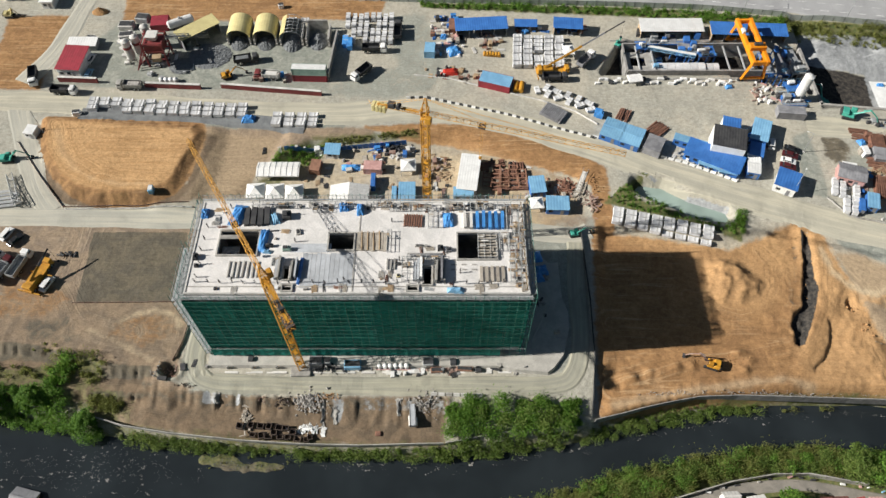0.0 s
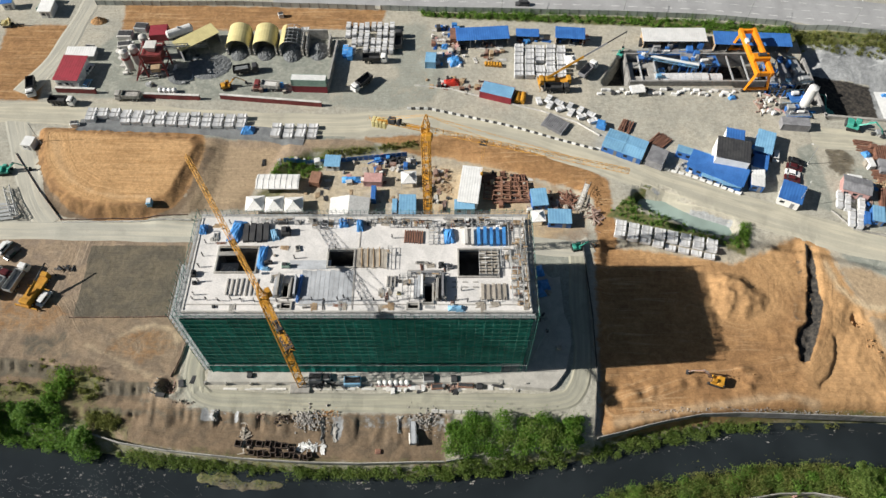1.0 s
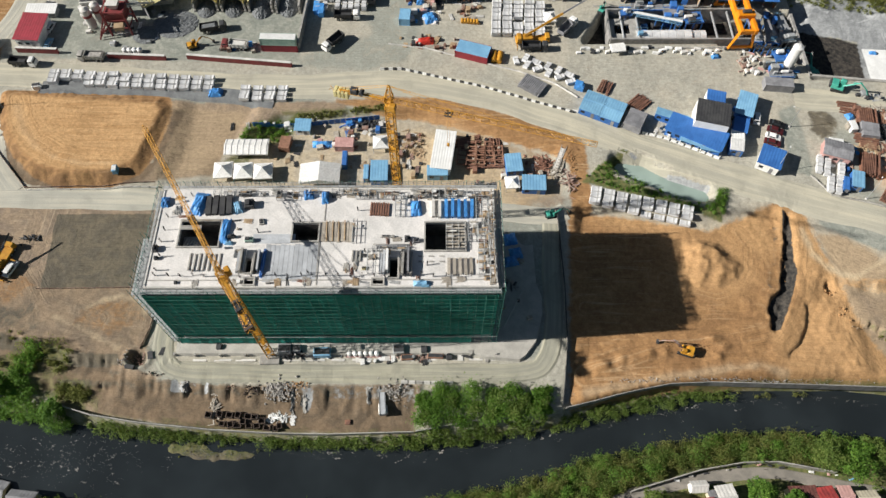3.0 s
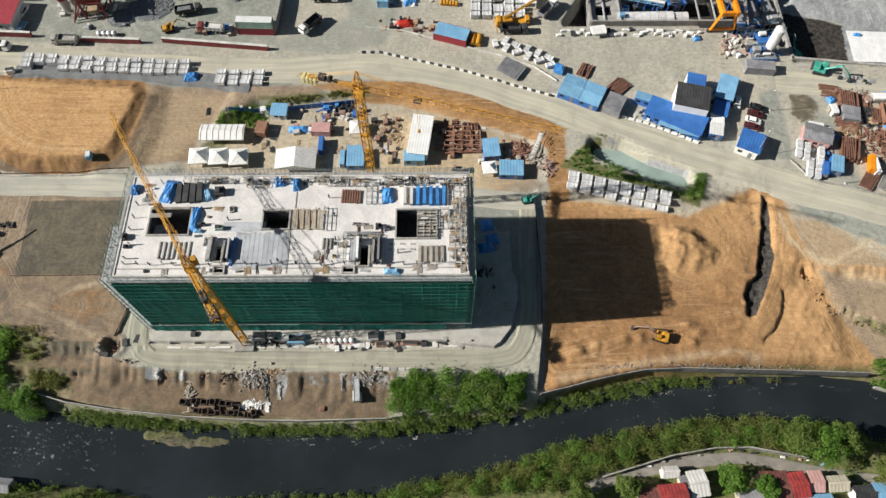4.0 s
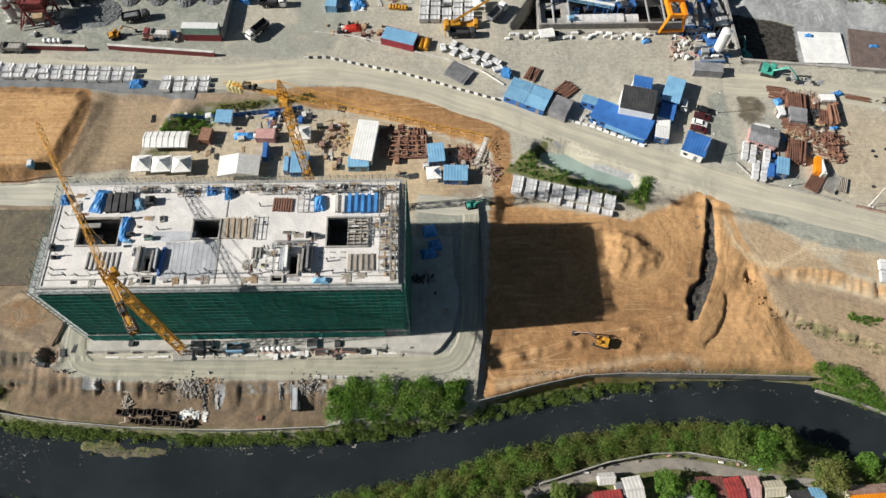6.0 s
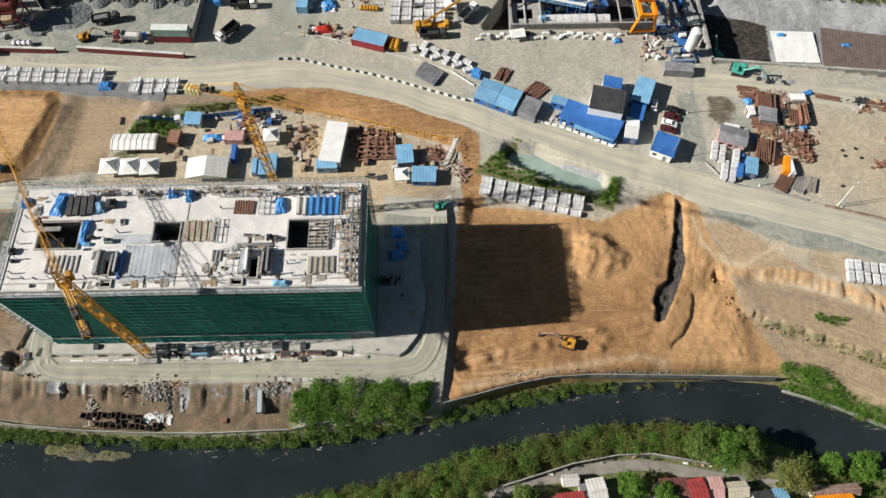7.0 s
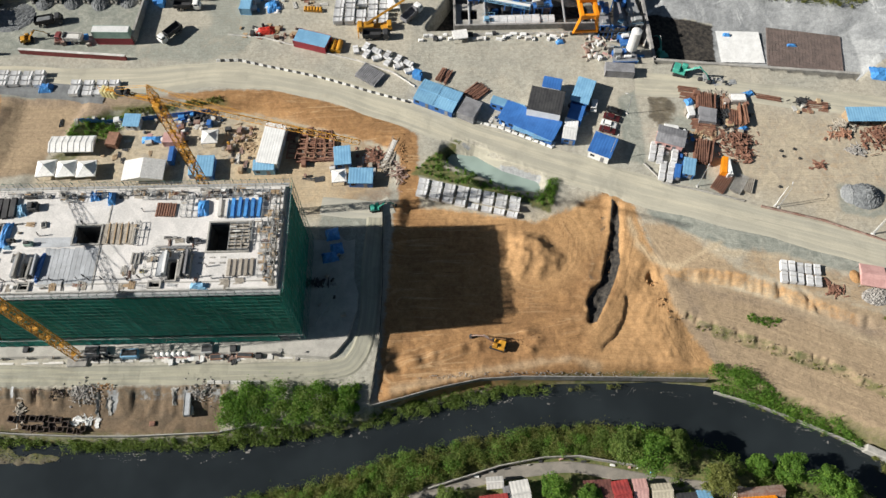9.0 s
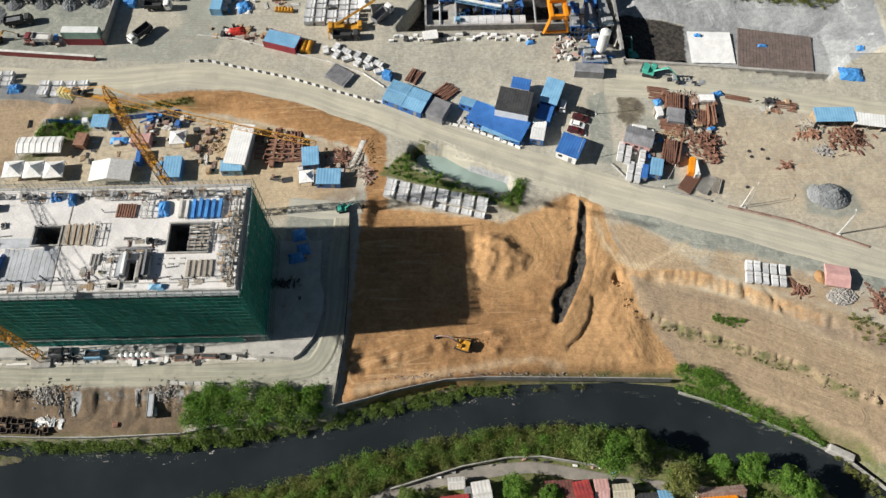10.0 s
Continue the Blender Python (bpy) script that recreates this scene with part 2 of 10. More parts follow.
NORTH_EDGE = [(-190, 70), (-110, 59), (-91, 55.5), (-78, 54), (-62, 52), (-31, 50), (-11, 49), (9, 49.7), (30, 52.4), (44, 56), (59, 59), (73, 61.4),
              (93, 62.7), (107, 63), (120, 61.3), (129, 58), (137, 54.6), (147, 50), (159, 44), (166, 37), (178, 22), (200, -10)]
SOUTH_EDGE = [(180, -10), (157, 33), (150.7, 37.5), (141, 42), (131.7, 42.5), (125, 44.5), (119, 47.5), (106, 51), (87, 53), (75.6, 52), (59, 49.5),
              (44, 46.5), (33, 43.5), (22, 40), (5, 37), (-8, 35), (-56, 36), (-70, 38.5), (-88, 39), (-110, 39.5), (-190, 46)]
RIVER = NORTH_EDGE + SOUTH_EDGE
MOUND = [(-121.4, 151.2), (-104.9, 150.2), (-77.0, 148.0), (-75.2, 145.6), (-78.3, 130.6), (-80.0, 126.4), (-86.0, 123.7), (-97.7, 123.2), (-106.2, 125.6), (-112.3, 130.6), (-118.7, 140.2)]
LOWYARD = [(-77, 57.4), (-50, 53.3), (0, 52.0), (2, 63.6), (-43, 63.6), (-62, 65), (-77, 68)]
SHOAL = [(-60.2, 49.8), (-58.4, 50.8), (-52.2, 51.1), (-49.3, 49.7), (-38.2, 48.9), (-37.0, 47.6), (-42.6, 46.3), (-51.5, 46.8), (-57.9, 48.1)]
SUNK = [(-73, 149), (-50, 146), (-58, 124.5), (-74, 122.5)]
BACKYARD = [(-57, 124.7), (-38.6, 141), (3, 144), (24, 134.5), (38, 130), (40, 119), (20, 108), (-60, 108)]
POND = [(57.1, 128.0), (63.9, 127.3), (71.1, 122.0), (80.3, 118.2), (80.7, 117.3), (73.7, 118.4), (66.5, 122.5), (58.9, 126.1)]
FIELD = [(41, 60.5), (43, 80), (46.5, 112), (77, 108), (98, 111), (97, 92), (90, 84), (90, 77), (86, 67), (64, 64)]
HEAP = [(81.7, 103.3), (84.9, 99.8), (87.2, 95.6), (85.4, 91.5), (80.3, 89.1), (74.4, 89.2), (69.7, 92.5), (69.2, 100.8), (73.4, 103.3)]
PIT = [(119.5, 157.8), (136.6, 157.4), (151.3, 155.3), (177.5, 150.6), (184.4, 156.3), (185.6, 164), (184.4, 172.9), (158, 176), (145, 177.3), (124.4, 179.7), (119.5, 184)]
TRENCH = [(52, 172.8), (93, 172.4), (105, 168.5), (118.3, 164), (118.8, 184), (98, 185.6), (60, 186.3)]


def heights(X, Y):
    h = np.interp(Y, [-900, 15, 36, 46, 52, 58, 64, 70, 100, 115, 128, 140, 170, 200, 900], [4, 4, 3, 2, 1.8, 2.7, 4.1, 4.6, 5.4, 6.2, 7.6, 8.1, 8.7, 9.3, 10])
    east = smooth((X - 105) / 25)
    h = h + east * np.interp(Y, [0, 60, 80, 100, 120, 200], [0, 0, 1.9, 1.5, 0.3, 0])

    def level(pts, z, blend):
        nonlocal h
        w = smooth(1 - signed(X, Y, pts) / blend)
        h = h * (1 - w) + z * w

    # the river yard lies under a gullied bank
    gully = 0.6 * grain(X, Y * 0.12, 3.4) + 1.25 * grain(X + 50, Y * 0.1, 1.05)
    foot = np.interp(X, [-77, -70, -60, -48, -42.6, -30, -14, 2], [63.5, 61.3, 61.3, 60.8, 59.2, 57.8, 57.3, 57.0])
    brow = np.interp(X, [-77, -73, -64.6, -60, -43, 2], [68.5, 69.5, 66, 64.6, 63.6, 63.0])
    rise = np.clip((Y + gully - foot) / (brow - foot), 0, 1)
    w = smooth((X + 79) / 3) * smooth((4 - X) / 3) * (Y < 70) * (Y > 50)
    h = h * (1 - w) + (2.0 + 0.05 * (Y - 52) + 0.1 * grain(X, Y, 2.5) + (4.3 - 2.0 - 0.05 * (Y - 52)) * rise) * w
    # west of it the bank drops in two worn tiers
    edge = np.interp(X, [-140, -111, -103, -96, -85, -73], [79.5, 78.3, 77.4, 75.4, 72.3, 71.9])
    fold = 0.75 * grain(X, Y * 0.1, 0.95) + 0.7 * grain(X + 31, Y * 0.15, 3.4)
    face = np.clip((Y + fold - edge + 2.8) / 2.1, 0, 1)
    tier = np.clip((Y + fold - 63.8) / 1.0, 0, 1)
    w = smooth((-73 - X) / 3) * (Y > 54) * (Y < edge + 2)
    h = h * (1 - w) + (1.7 + 1.3 * tier + (np.maximum(h, 4.6) - 3.0) * face + 0.1 * grain(X, Y, 2.1)) * w
    h = h - 1.6 * smooth(1.6 - np.hypot((X + 68.6) / 1.9, (Y - 70.6) / 1.5)) + 0.5 * np.exp(-((np.hypot((X + 68.6) / 1.2, Y - 70.6) - 2.6) / 0.6) ** 2)
    level(SUNK, 6.6, 4.0)
    level([(-78, 150), (-72, 149.5), (-72, 134), (-74.5, 124.5), (-80, 123)], 8.0, 7.0)
    level(BACKYARD, 6.0, 5.0)
    w = np.clip(1 - (signed(X, Y, MOUND) + 0.5 * grain(X, Y, 2.2) + 0.35 * grain(X, Y, 1.0)) / np.interp(Y, [124, 132], [3.6, 2.6]), 0, 1)
    h = h * (1 - w) + (9.6 - 0.02 * (X + 100)) * w
    level(FIELD, 4.4, 3.5)
    level([(92, 64.5), (119, 64), (116, 79), (108, 88), (100, 78)], 4.2, 6.0)
    # two cut banks step down to the river in the east
    gully2 = 0.3 * grain(X, Y * 0.2, 3.1) + 0.6 * grain(X + 9, Y * 0.2, 0.95) - 0.9 * np.exp(-((X - 139.6 + 0.3 * (Y - 86)) / 0.5) ** 2) - 1.4 * np.exp(-((X - 148.6 + 0.8 * (Y - 80)) / 0.7) ** 2)
    top1 = np.interp(X, [105, 111.5, 117.8, 124.3, 132.3, 142, 150.6, 157.8, 167.5, 235], [96, 91.8, 90.4, 90, 88.9, 84.7, 80.6, 77.4, 73.8, 46])
    foot1 = np.interp(X, [105, 115.8, 118.4, 130.4, 139.5, 148.3, 158.5, 168, 235], [88, 88, 88.2, 86.2, 82.4, 78.2, 74.2, 69.8, 42])
    top2 = np.interp(X, [105, 114.2, 120.4, 129.4, 135.3, 149.7, 163, 235], [84, 80.6, 76.6, 73.4, 71.2, 65.5, 57.7, 27])
    u = smooth((X - 111) / 5)
    t1 = np.clip((Y + gully2 - foot1) / (top1 - foot1), 0, 1)
    t2 = np.clip((Y + 1.3 * gully2 - top2 + 1.1) / 1.1, 0, 1)
    h = h * (1 - u) + u * np.where(Y < top1 + 3, (4.6 - 1.5 * (1 - t2)) * (1 - t1) + np.maximum(h, 4.6) * t1, h)
    level(POND, 3.0, 3.4)
    # the field ends at a wall above the river
    brink = np.interp(X, [36, 43.9, 49.2, 54.5, 63, 73.1, 86.1, 118.5], [58.0, 59.8, 61.2, 62.4, 64.0, 64.4, 64.0, 62.6])
    w = np.clip((brink - Y) / 0.6, 0, 1) * (X > 36.5) * (X < 104) * (Y > 50)
    h = h * (1 - w) + np.minimum(h, 0.6) * w
    # heaps, the cut trench and its ramp on the excavated field
    d = -signed(X, Y, HEAP) + 0.5 * grain(X, Y, 2.4) + 0.25 * grain(X, Y, 1.2)
    lumps = 1 + 0.24 * grain(X, Y, 2.6) + 0.2 * grain(X + 40, Y, 1.3)
    h = h + (0.95 * np.clip(d / 2.8, 0, 1) + 0.75 * smooth(d / 6.0)) * lumps
    h = h + 1.1 * np.exp(-np.hypot((X - 76.8) / 3.2, (Y - 100.6) / 2.6) ** 1.5) * lumps - 0.9 * np.exp(-(((X - 71.6) / 1.3) ** 2 + ((Y - 98.4) / 2.6) ** 2)) * lumps
    for hx, hy, r, a in ((46.5, 68.3, 3.4, 0.8), (52.9, 69.9, 2.6, 1.0), (57.9, 71, 2.4, 0.9), (62.2, 71.8, 2.4, 0.7), (75.3, 75.2, 1.8, 1.1), (77.6, 72.8, 1.5, 1.2), (75.4, 70.4, 2.0, 0.9), (106, 93, 2.6, 0.5), (107, 84, 3, 0.5)):
        h = h + a * np.exp(-(((X - hx) / r) ** 2 + ((Y - hy) / (0.6 * r)) ** 2)) * (1 + 0.5 * grain(X, Y, 1.9))
    west = np.interp(Y, [77.1, 78.3, 82.9, 86.9, 89.3, 95.8, 104.3, 112.2], [91.1, 90.5, 90.8, 92.5, 95.6, 97.5, 99.6, 101.2]) + 0.3 * grain(Y, Y * 0 + 3, 2.6) + 0.35 * grain(X, Y, 1.0)
    slope = np.interp(Y, [77.1, 79.8, 84.5, 89.2, 95.8, 104.3, 109.5, 112.5], [91.7, 93.4, 95.7, 98.4, 100.6, 101.4, 102.5, 102.6]) + 0.5 * grain(Y, Y * 0 + 30, 2.2)
    h = h - (1.75 + 0.4 * grain(X, Y, 1.3)) * np.clip((X - west) / 1.1, 0, 1) * np.clip((slope + 1.3 - X) / 1.7, 0, 1) * smooth((Y - 76.4) / 1.6) * smooth((112.6 - Y) / 2.5)
    hollow = np.hypot((X - 108.4) / 0.9, (Y - 89.3) / 1.6)
    h = h - 1.5 * smooth(1.5 - hollow)
    cut = X - np.interp(Y, [70, 71.9, 74.4, 78.2, 82.8, 87.6], [93.2, 94.7, 97.8, 100.2, 101.5, 100.7]) - 0.25 * grain(X, Y, 1.8)
    h = h - 0.75 * np.clip(np.where(cut > 0, 1 - cut / 5.5, 1 + cut / 0.7), 0, 1) * smooth((Y - 69.5) / 2.5) * smooth((87 - Y) / 4)
    fan = smooth((Y - 62) / 6) * smooth((100 - Y) / 8) * smooth((X - 97) / 4) * smooth((116 - X) / 5)
    h = h + fan * (0.16 * grain(X - 0.5 * Y, Y * 0.3, 1.6) + 0.14 * grain(X, Y, 3.1) + 0.12 * grain(X, Y, 1.1))
    bump = smooth(1 - np.abs(signed(X, Y, FIELD)) / 14)
    h = h + bump * (0.16 * grain(X, Y, 4.0) + 0.11 * grain(X, Y, 1.25) + 0.3 * np.maximum(0, grain(X + 7, Y, 2.2) - 0.45) * smooth((78 - Y) / 6)) + 0.12 * grain(X, Y, 9.0) + 0.07 * grain(X, Y, 3.3)
    level(TRENCH, 3.4, 1.2)
    shaft = (X > 119.2) & (Y > 148)
    d = signed(X, Y, PIT)
    rim = np.where(Y < 160, 8.0, 0.42)
    h = np.where(shaft & (d < 22), np.minimum(h, 2.0 + 0.25 * grain(X, Y, 7) + rim * np.maximum(d, 0) + 0.3 * grain(X, Y, 4) * (d > 0)), h)
    w = smooth((5.0 - signed(X, Y, RIVER)) / 6.5)
    h = h * (1 - w) + np.minimum(h, -3.2) * w
    w = smooth(0.75 - (signed(X, Y, SHOAL) + 0.6 * grain(X, Y, 2.0)) / 3.2)
    return h * (1 - w) + (-1.3 + 0.16 * grain(X, Y, 1.5) + 0.1 * grain(X, Y, 4)) * w


X0, X1, Y0, Y1, STEP = -165.0, 225.0, 10.0, 232.0, 0.85
gx = np.concatenate(([-2500, -900, -400, -230], np.arange(X0, -114, STEP), np.arange(-114, 185, 0.5), np.arange(185, X1, STEP), [300, 500, 1000, 2500]))
gy = np.concatenate(([-2500, -800, -200, -40], np.arange(Y0, 52, STEP), np.arange(52, 116, 0.5), np.arange(116, Y1, STEP), [280, 420, 900, 2500]))
GX, GY = np.meshgrid(gx, gy)
GH = heights(GX, GY)


def hz(x, y):
    """The ground's height at a place."""
    i = min(max(np.searchsorted(gx, x) - 1, 0), len(gx) - 2)
    j = min(max(np.searchsorted(gy, y) - 1, 0), len(gy) - 2)
    a, b = (x - gx[i]) / (gx[i + 1] - gx[i]), (y - gy[j]) / (gy[j + 1] - gy[j])
    return float((GH[j, i] * (1 - a) + GH[j, i + 1] * a) * (1 - b) + (GH[j + 1, i] * (1 - a) + GH[j + 1, i + 1] * a) * b)


def zone(pts, soft):
    return smooth(0.5 - signed(GX, GY, pts) / soft)


# what the ground is made of, place by place: orange soil, brown soil, grey stone, grass, pale dust
ORANGE = np.maximum.reduce([smooth((np.interp(GX, [-112, -98], [3.6, 5.5]) - signed(GX, GY, MOUND)) / 2.4) * smooth((-70 - GX) / 5), 0.52 * zone([(-120, 98), (-103, 96), (-98, 89), (-104, 84.5), (-120, 84)], 6), 0.45 * zone([(-84, 86), (-70, 88), (-68, 80), (-76, 76), (-88, 79)], 5), zone([(38, 58), (42, 113), (62, 110), (80, 106.5), (103, 116), (106, 112), (109.6, 96.6), (113.6, 80), (122, 64), (92, 64), (64, 62)], 4.5),
                            1.25 * zone([(-24, 149), (-6, 150.4), (10, 149.4), (40, 139), (48, 133), (48.5, 111), (43, 111), (43.5, 127), (38, 131.5), (22, 137), (2, 143.6), (-12, 145)], 4.0),
                            zone([(-146, 165), (-129, 165), (-128, 200), (-150, 200)], 4), zone([(-112, 211), (-110, 197), (-70, 197.5), (-22, 197.5), (-20, 208)], 4),
                            0.5 * zone([(109, 96), (111.5, 92.6), (124, 90.6), (132, 89.4), (142, 85), (157.8, 77.8), (158.5, 74), (139.5, 82), (130, 85.8), (118, 87.6), (110, 90)], 1.6)])
BROWN = np.maximum.reduce([1.2 * zone([(-126, 150), (-125, 141), (-114.5, 123.6), (-107, 120.4), (-84, 120), (-72, 121.6), (-73, 127), (-80, 126), (-97, 124), (-106, 126), (-113, 131), (-119, 141), (-121, 149)], 2), 0.9 * zone([(138, 86), (158, 80), (182, 70), (182, 56), (160, 68), (142, 78)], 4), 0.85 * zone([(-140, 96), (-98, 90), (-84, 80), (-76, 70), (-140, 68)], 5), zone([(-135, 117), (-68, 117), (-66, 68), (-84, 78), (-98, 88), (-135, 94)], 5) * 0.9, 0.5 * zone([(-98, 86), (-66, 80), (-66, 66), (-90, 72)], 6), zone(LOWYARD, 3), zone([(-102, 90), (-66.5, 88), (-66.8, 70.5), (-74, 70), (-90, 70)], 2), zone([(-135, 78), (-100, 77), (-72, 72), (-70, 62), (-135, 64)], 4), zone([(-88, 73), (-62, 66), (-76, 57), (-88, 60)], 3), 0.85 * zone([(108.2, 105), (114.4, 104.7), (121.2, 100.2), (123.6, 96.8), (131, 90), (158, 77), (158, 74), (140, 82), (130, 86), (114, 88), (109, 93)], 5), 0.6 * zone([(135, 97), (160, 88), (172, 80), (160, 77), (142, 85), (130, 90)], 5), 0.3 * zone(SHOAL, 2),
                           zone(SUNK, 4) * 1.2, 1.1 * zone([(-76, 150), (-50, 148.5), (-20, 149), (-22, 145.4), (-40, 144), (-56, 134), (-58, 124), (-74, 122)], 4), 1.1 * zone([(10, 140), (24, 136), (24, 122), (12, 122)], 3), zone([(109, 93), (118, 89), (137, 83), (158, 74), (230, 48), (230, 0), (164, 42), (116, 62), (112, 78)], 3), zone([(-4, 112), (-4, 140), (24, 137), (42, 130), (42, 112)], 5) * 0.55,
                           0.35 * zone([(128, 146), (190, 132), (190, 100), (150, 108), (126, 118)], 14)])
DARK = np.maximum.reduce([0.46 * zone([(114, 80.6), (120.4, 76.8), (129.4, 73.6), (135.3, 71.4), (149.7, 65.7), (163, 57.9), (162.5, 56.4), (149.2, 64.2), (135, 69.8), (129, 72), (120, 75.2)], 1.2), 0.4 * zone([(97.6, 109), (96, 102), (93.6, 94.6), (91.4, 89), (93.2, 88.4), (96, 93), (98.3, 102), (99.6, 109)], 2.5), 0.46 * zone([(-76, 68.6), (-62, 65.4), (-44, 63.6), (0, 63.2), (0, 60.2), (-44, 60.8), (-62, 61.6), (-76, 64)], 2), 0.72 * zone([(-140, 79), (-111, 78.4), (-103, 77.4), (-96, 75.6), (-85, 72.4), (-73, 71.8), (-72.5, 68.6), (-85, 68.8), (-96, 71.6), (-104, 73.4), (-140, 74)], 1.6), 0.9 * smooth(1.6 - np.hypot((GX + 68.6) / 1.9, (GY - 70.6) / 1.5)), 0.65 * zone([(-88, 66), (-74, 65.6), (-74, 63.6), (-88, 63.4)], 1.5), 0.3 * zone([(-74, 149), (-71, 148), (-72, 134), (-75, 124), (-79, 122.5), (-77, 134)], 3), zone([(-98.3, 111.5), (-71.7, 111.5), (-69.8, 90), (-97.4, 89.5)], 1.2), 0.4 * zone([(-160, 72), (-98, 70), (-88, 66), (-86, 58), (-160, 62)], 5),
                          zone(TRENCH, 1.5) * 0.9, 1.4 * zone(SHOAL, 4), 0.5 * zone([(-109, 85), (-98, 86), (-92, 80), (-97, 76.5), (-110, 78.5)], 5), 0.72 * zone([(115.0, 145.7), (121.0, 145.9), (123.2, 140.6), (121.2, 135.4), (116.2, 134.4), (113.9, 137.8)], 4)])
# mud, plus shade painted into the trenches, shaft floor and wall foot
MUD_SHADE = np.maximum.reduce([0.36 * zone([(36, 57.8), (49, 60.9), (63, 63.7), (73, 64.1), (104, 63.2), (104, 61.5), (73, 61), (59, 58), (44, 55)], 1.5), 0.2 * smooth(1.3 - np.hypot((GX + 68.6) / 1.9, (GY - 70.6) / 1.5)), 0.95 * zone([(100.9, 112.5), (99.3, 103), (97.2, 93.4), (95.2, 88.4), (91.3, 84), (91.1, 77.4), (93.0, 77.6), (95.6, 82), (99.3, 89.5), (100.9, 94), (101.6, 101), (102.8, 110.5)], 1.2), zone(TRENCH, 1.2), zone([(119, 157.5), (143, 156.8), (145, 177), (119, 184)], 3.0)])
TAN = np.maximum.reduce([smooth((-0.1 - signed(GX, GY, MOUND)) / 0.9), 0.8 * zone([(107, 107), (122, 102), (176, 80), (176, 72), (138, 82), (112, 88)], 5), 0.55 * zone([(66, 105), (88, 106), (91, 92), (84, 87), (68, 88)], 6), 0.8 * zone([(50, 113), (80, 110), (98, 115), (97, 100), (92, 97), (87, 106), (70, 105.4), (52, 108.5)], 7), zone([(95, 116), (108, 112), (114, 96), (122, 64), (92, 64), (90, 76), (100, 86)], 6) * 0.6, 0.75 * zone([(118, 86), (137, 81), (158, 72), (230, 46), (230, 10), (164, 44), (122, 66)], 5), 0.9 * zone([(134, 146), (190, 134), (190, 96), (150, 106), (132, 116)], 14), zone(BACKYARD, 5) * 1.1, zone(SUNK, 4) * 0.8])
SHOT = np.maximum.reduce([(0.4 + 0.9 * grain(GX, GY * 0.08, 1.3)) * zone([(-61, 65.4), (-48, 64.6), (-49, 61.6), (-60, 62.4)], 1.2), 0.7 * zone([(-27.4, 63.6), (-24, 63.4), (-24.6, 57.5), (-26.4, 57.5)], 1.8), 0.4 * zone([(-20, 64), (3, 63.5), (3, 59), (-20, 60)], 2), zone([(140, 157), (178, 151), (186, 156), (200, 164), (200, 184), (119, 194), (119, 183), (142, 178)], 3), zone([(58.7, 132.2), (62.3, 130.1), (70.6, 124.8), (82.5, 120.0), (81.6, 117.8), (72.3, 121.9), (63.5, 127.5)], 1.5) * 0.95])
RED = np.maximum.reduce([zone(LOWYARD, 3), 0.45 * zone([(-140, 96), (-66, 92), (-66, 70), (-72, 60), (-140, 64)], 4), 0.9 * zone([(-140, 78), (-103, 77), (-85, 72), (-73, 71.5), (-73, 60), (-90, 60), (-140, 66)], 3), smooth((signed(GX, GY, MOUND) + 0.3) / 0.9) * smooth((7 - signed(GX, GY, MOUND)) / 1.5) * smooth((147.5 - GY) / 2)])
GREY = np.maximum.reduce([0.62 * zone([(-36, 63.8), (-9, 63.6), (-11, 57.8), (-33, 57.6)], 2.5), 0.55 * zone([(-64, 66.5), (-46, 65), (-47, 61), (-60, 62)], 2), 1.1 * zone([(-104, 166), (-92, 190), (-60, 192), (-38, 190), (-37, 168), (-60, 167)], 4), 0.7 * zone([(162, 116), (176, 114), (177, 106), (170, 103.5), (161, 106)], 3), 0.62 * zone([(-20, 200), (-6, 202), (2, 180), (-2, 164), (-14, 160), (-40, 162), (-34, 170), (-16, 176)], 6), 0.25 * zone([(-130, 92), (-98, 88), (-84, 79), (-80, 72), (-130, 72)], 5), zone([(-62, 65.5), (-46, 64.6), (-46, 62.4), (-62, 62.6)], 1.5), zone([(-28, 63.5), (-22, 63.5), (-23.5, 56.5), (-27.5, 56.5)], 1.5) * 0.8, zone([(-18, 64), (3, 63.5), (3, 58), (-18, 60)], 2) * 0.7, zone([(-128, 166), (-36, 163), (-34, 193), (-60, 198), (-110, 200)], 4) * 0.75, zone([(-104, 150), (-30, 146.5), (-30, 152.4), (-104, 154.6)], 2),
                          zone([(109, 114), (120.8, 108.5), (140.6, 101), (176, 88), (176, 82), (147, 93), (128.1, 96.7), (118.5, 102), (110.4, 107)], 4) * 1.05, zone([(106, 145), (112, 148), (112, 122), (105, 124)], 3) * 0.8,
                          zone([(20, 70), (33, 70), (38, 110), (22, 112)], 2) * 0.7, zone([(-72, 105), (-62, 105), (-60, 64), (-68, 64)], 2) * 0.5,
                          zone([(118, 140), (128, 138), (130, 112), (118, 116)], 5) * 0.6])
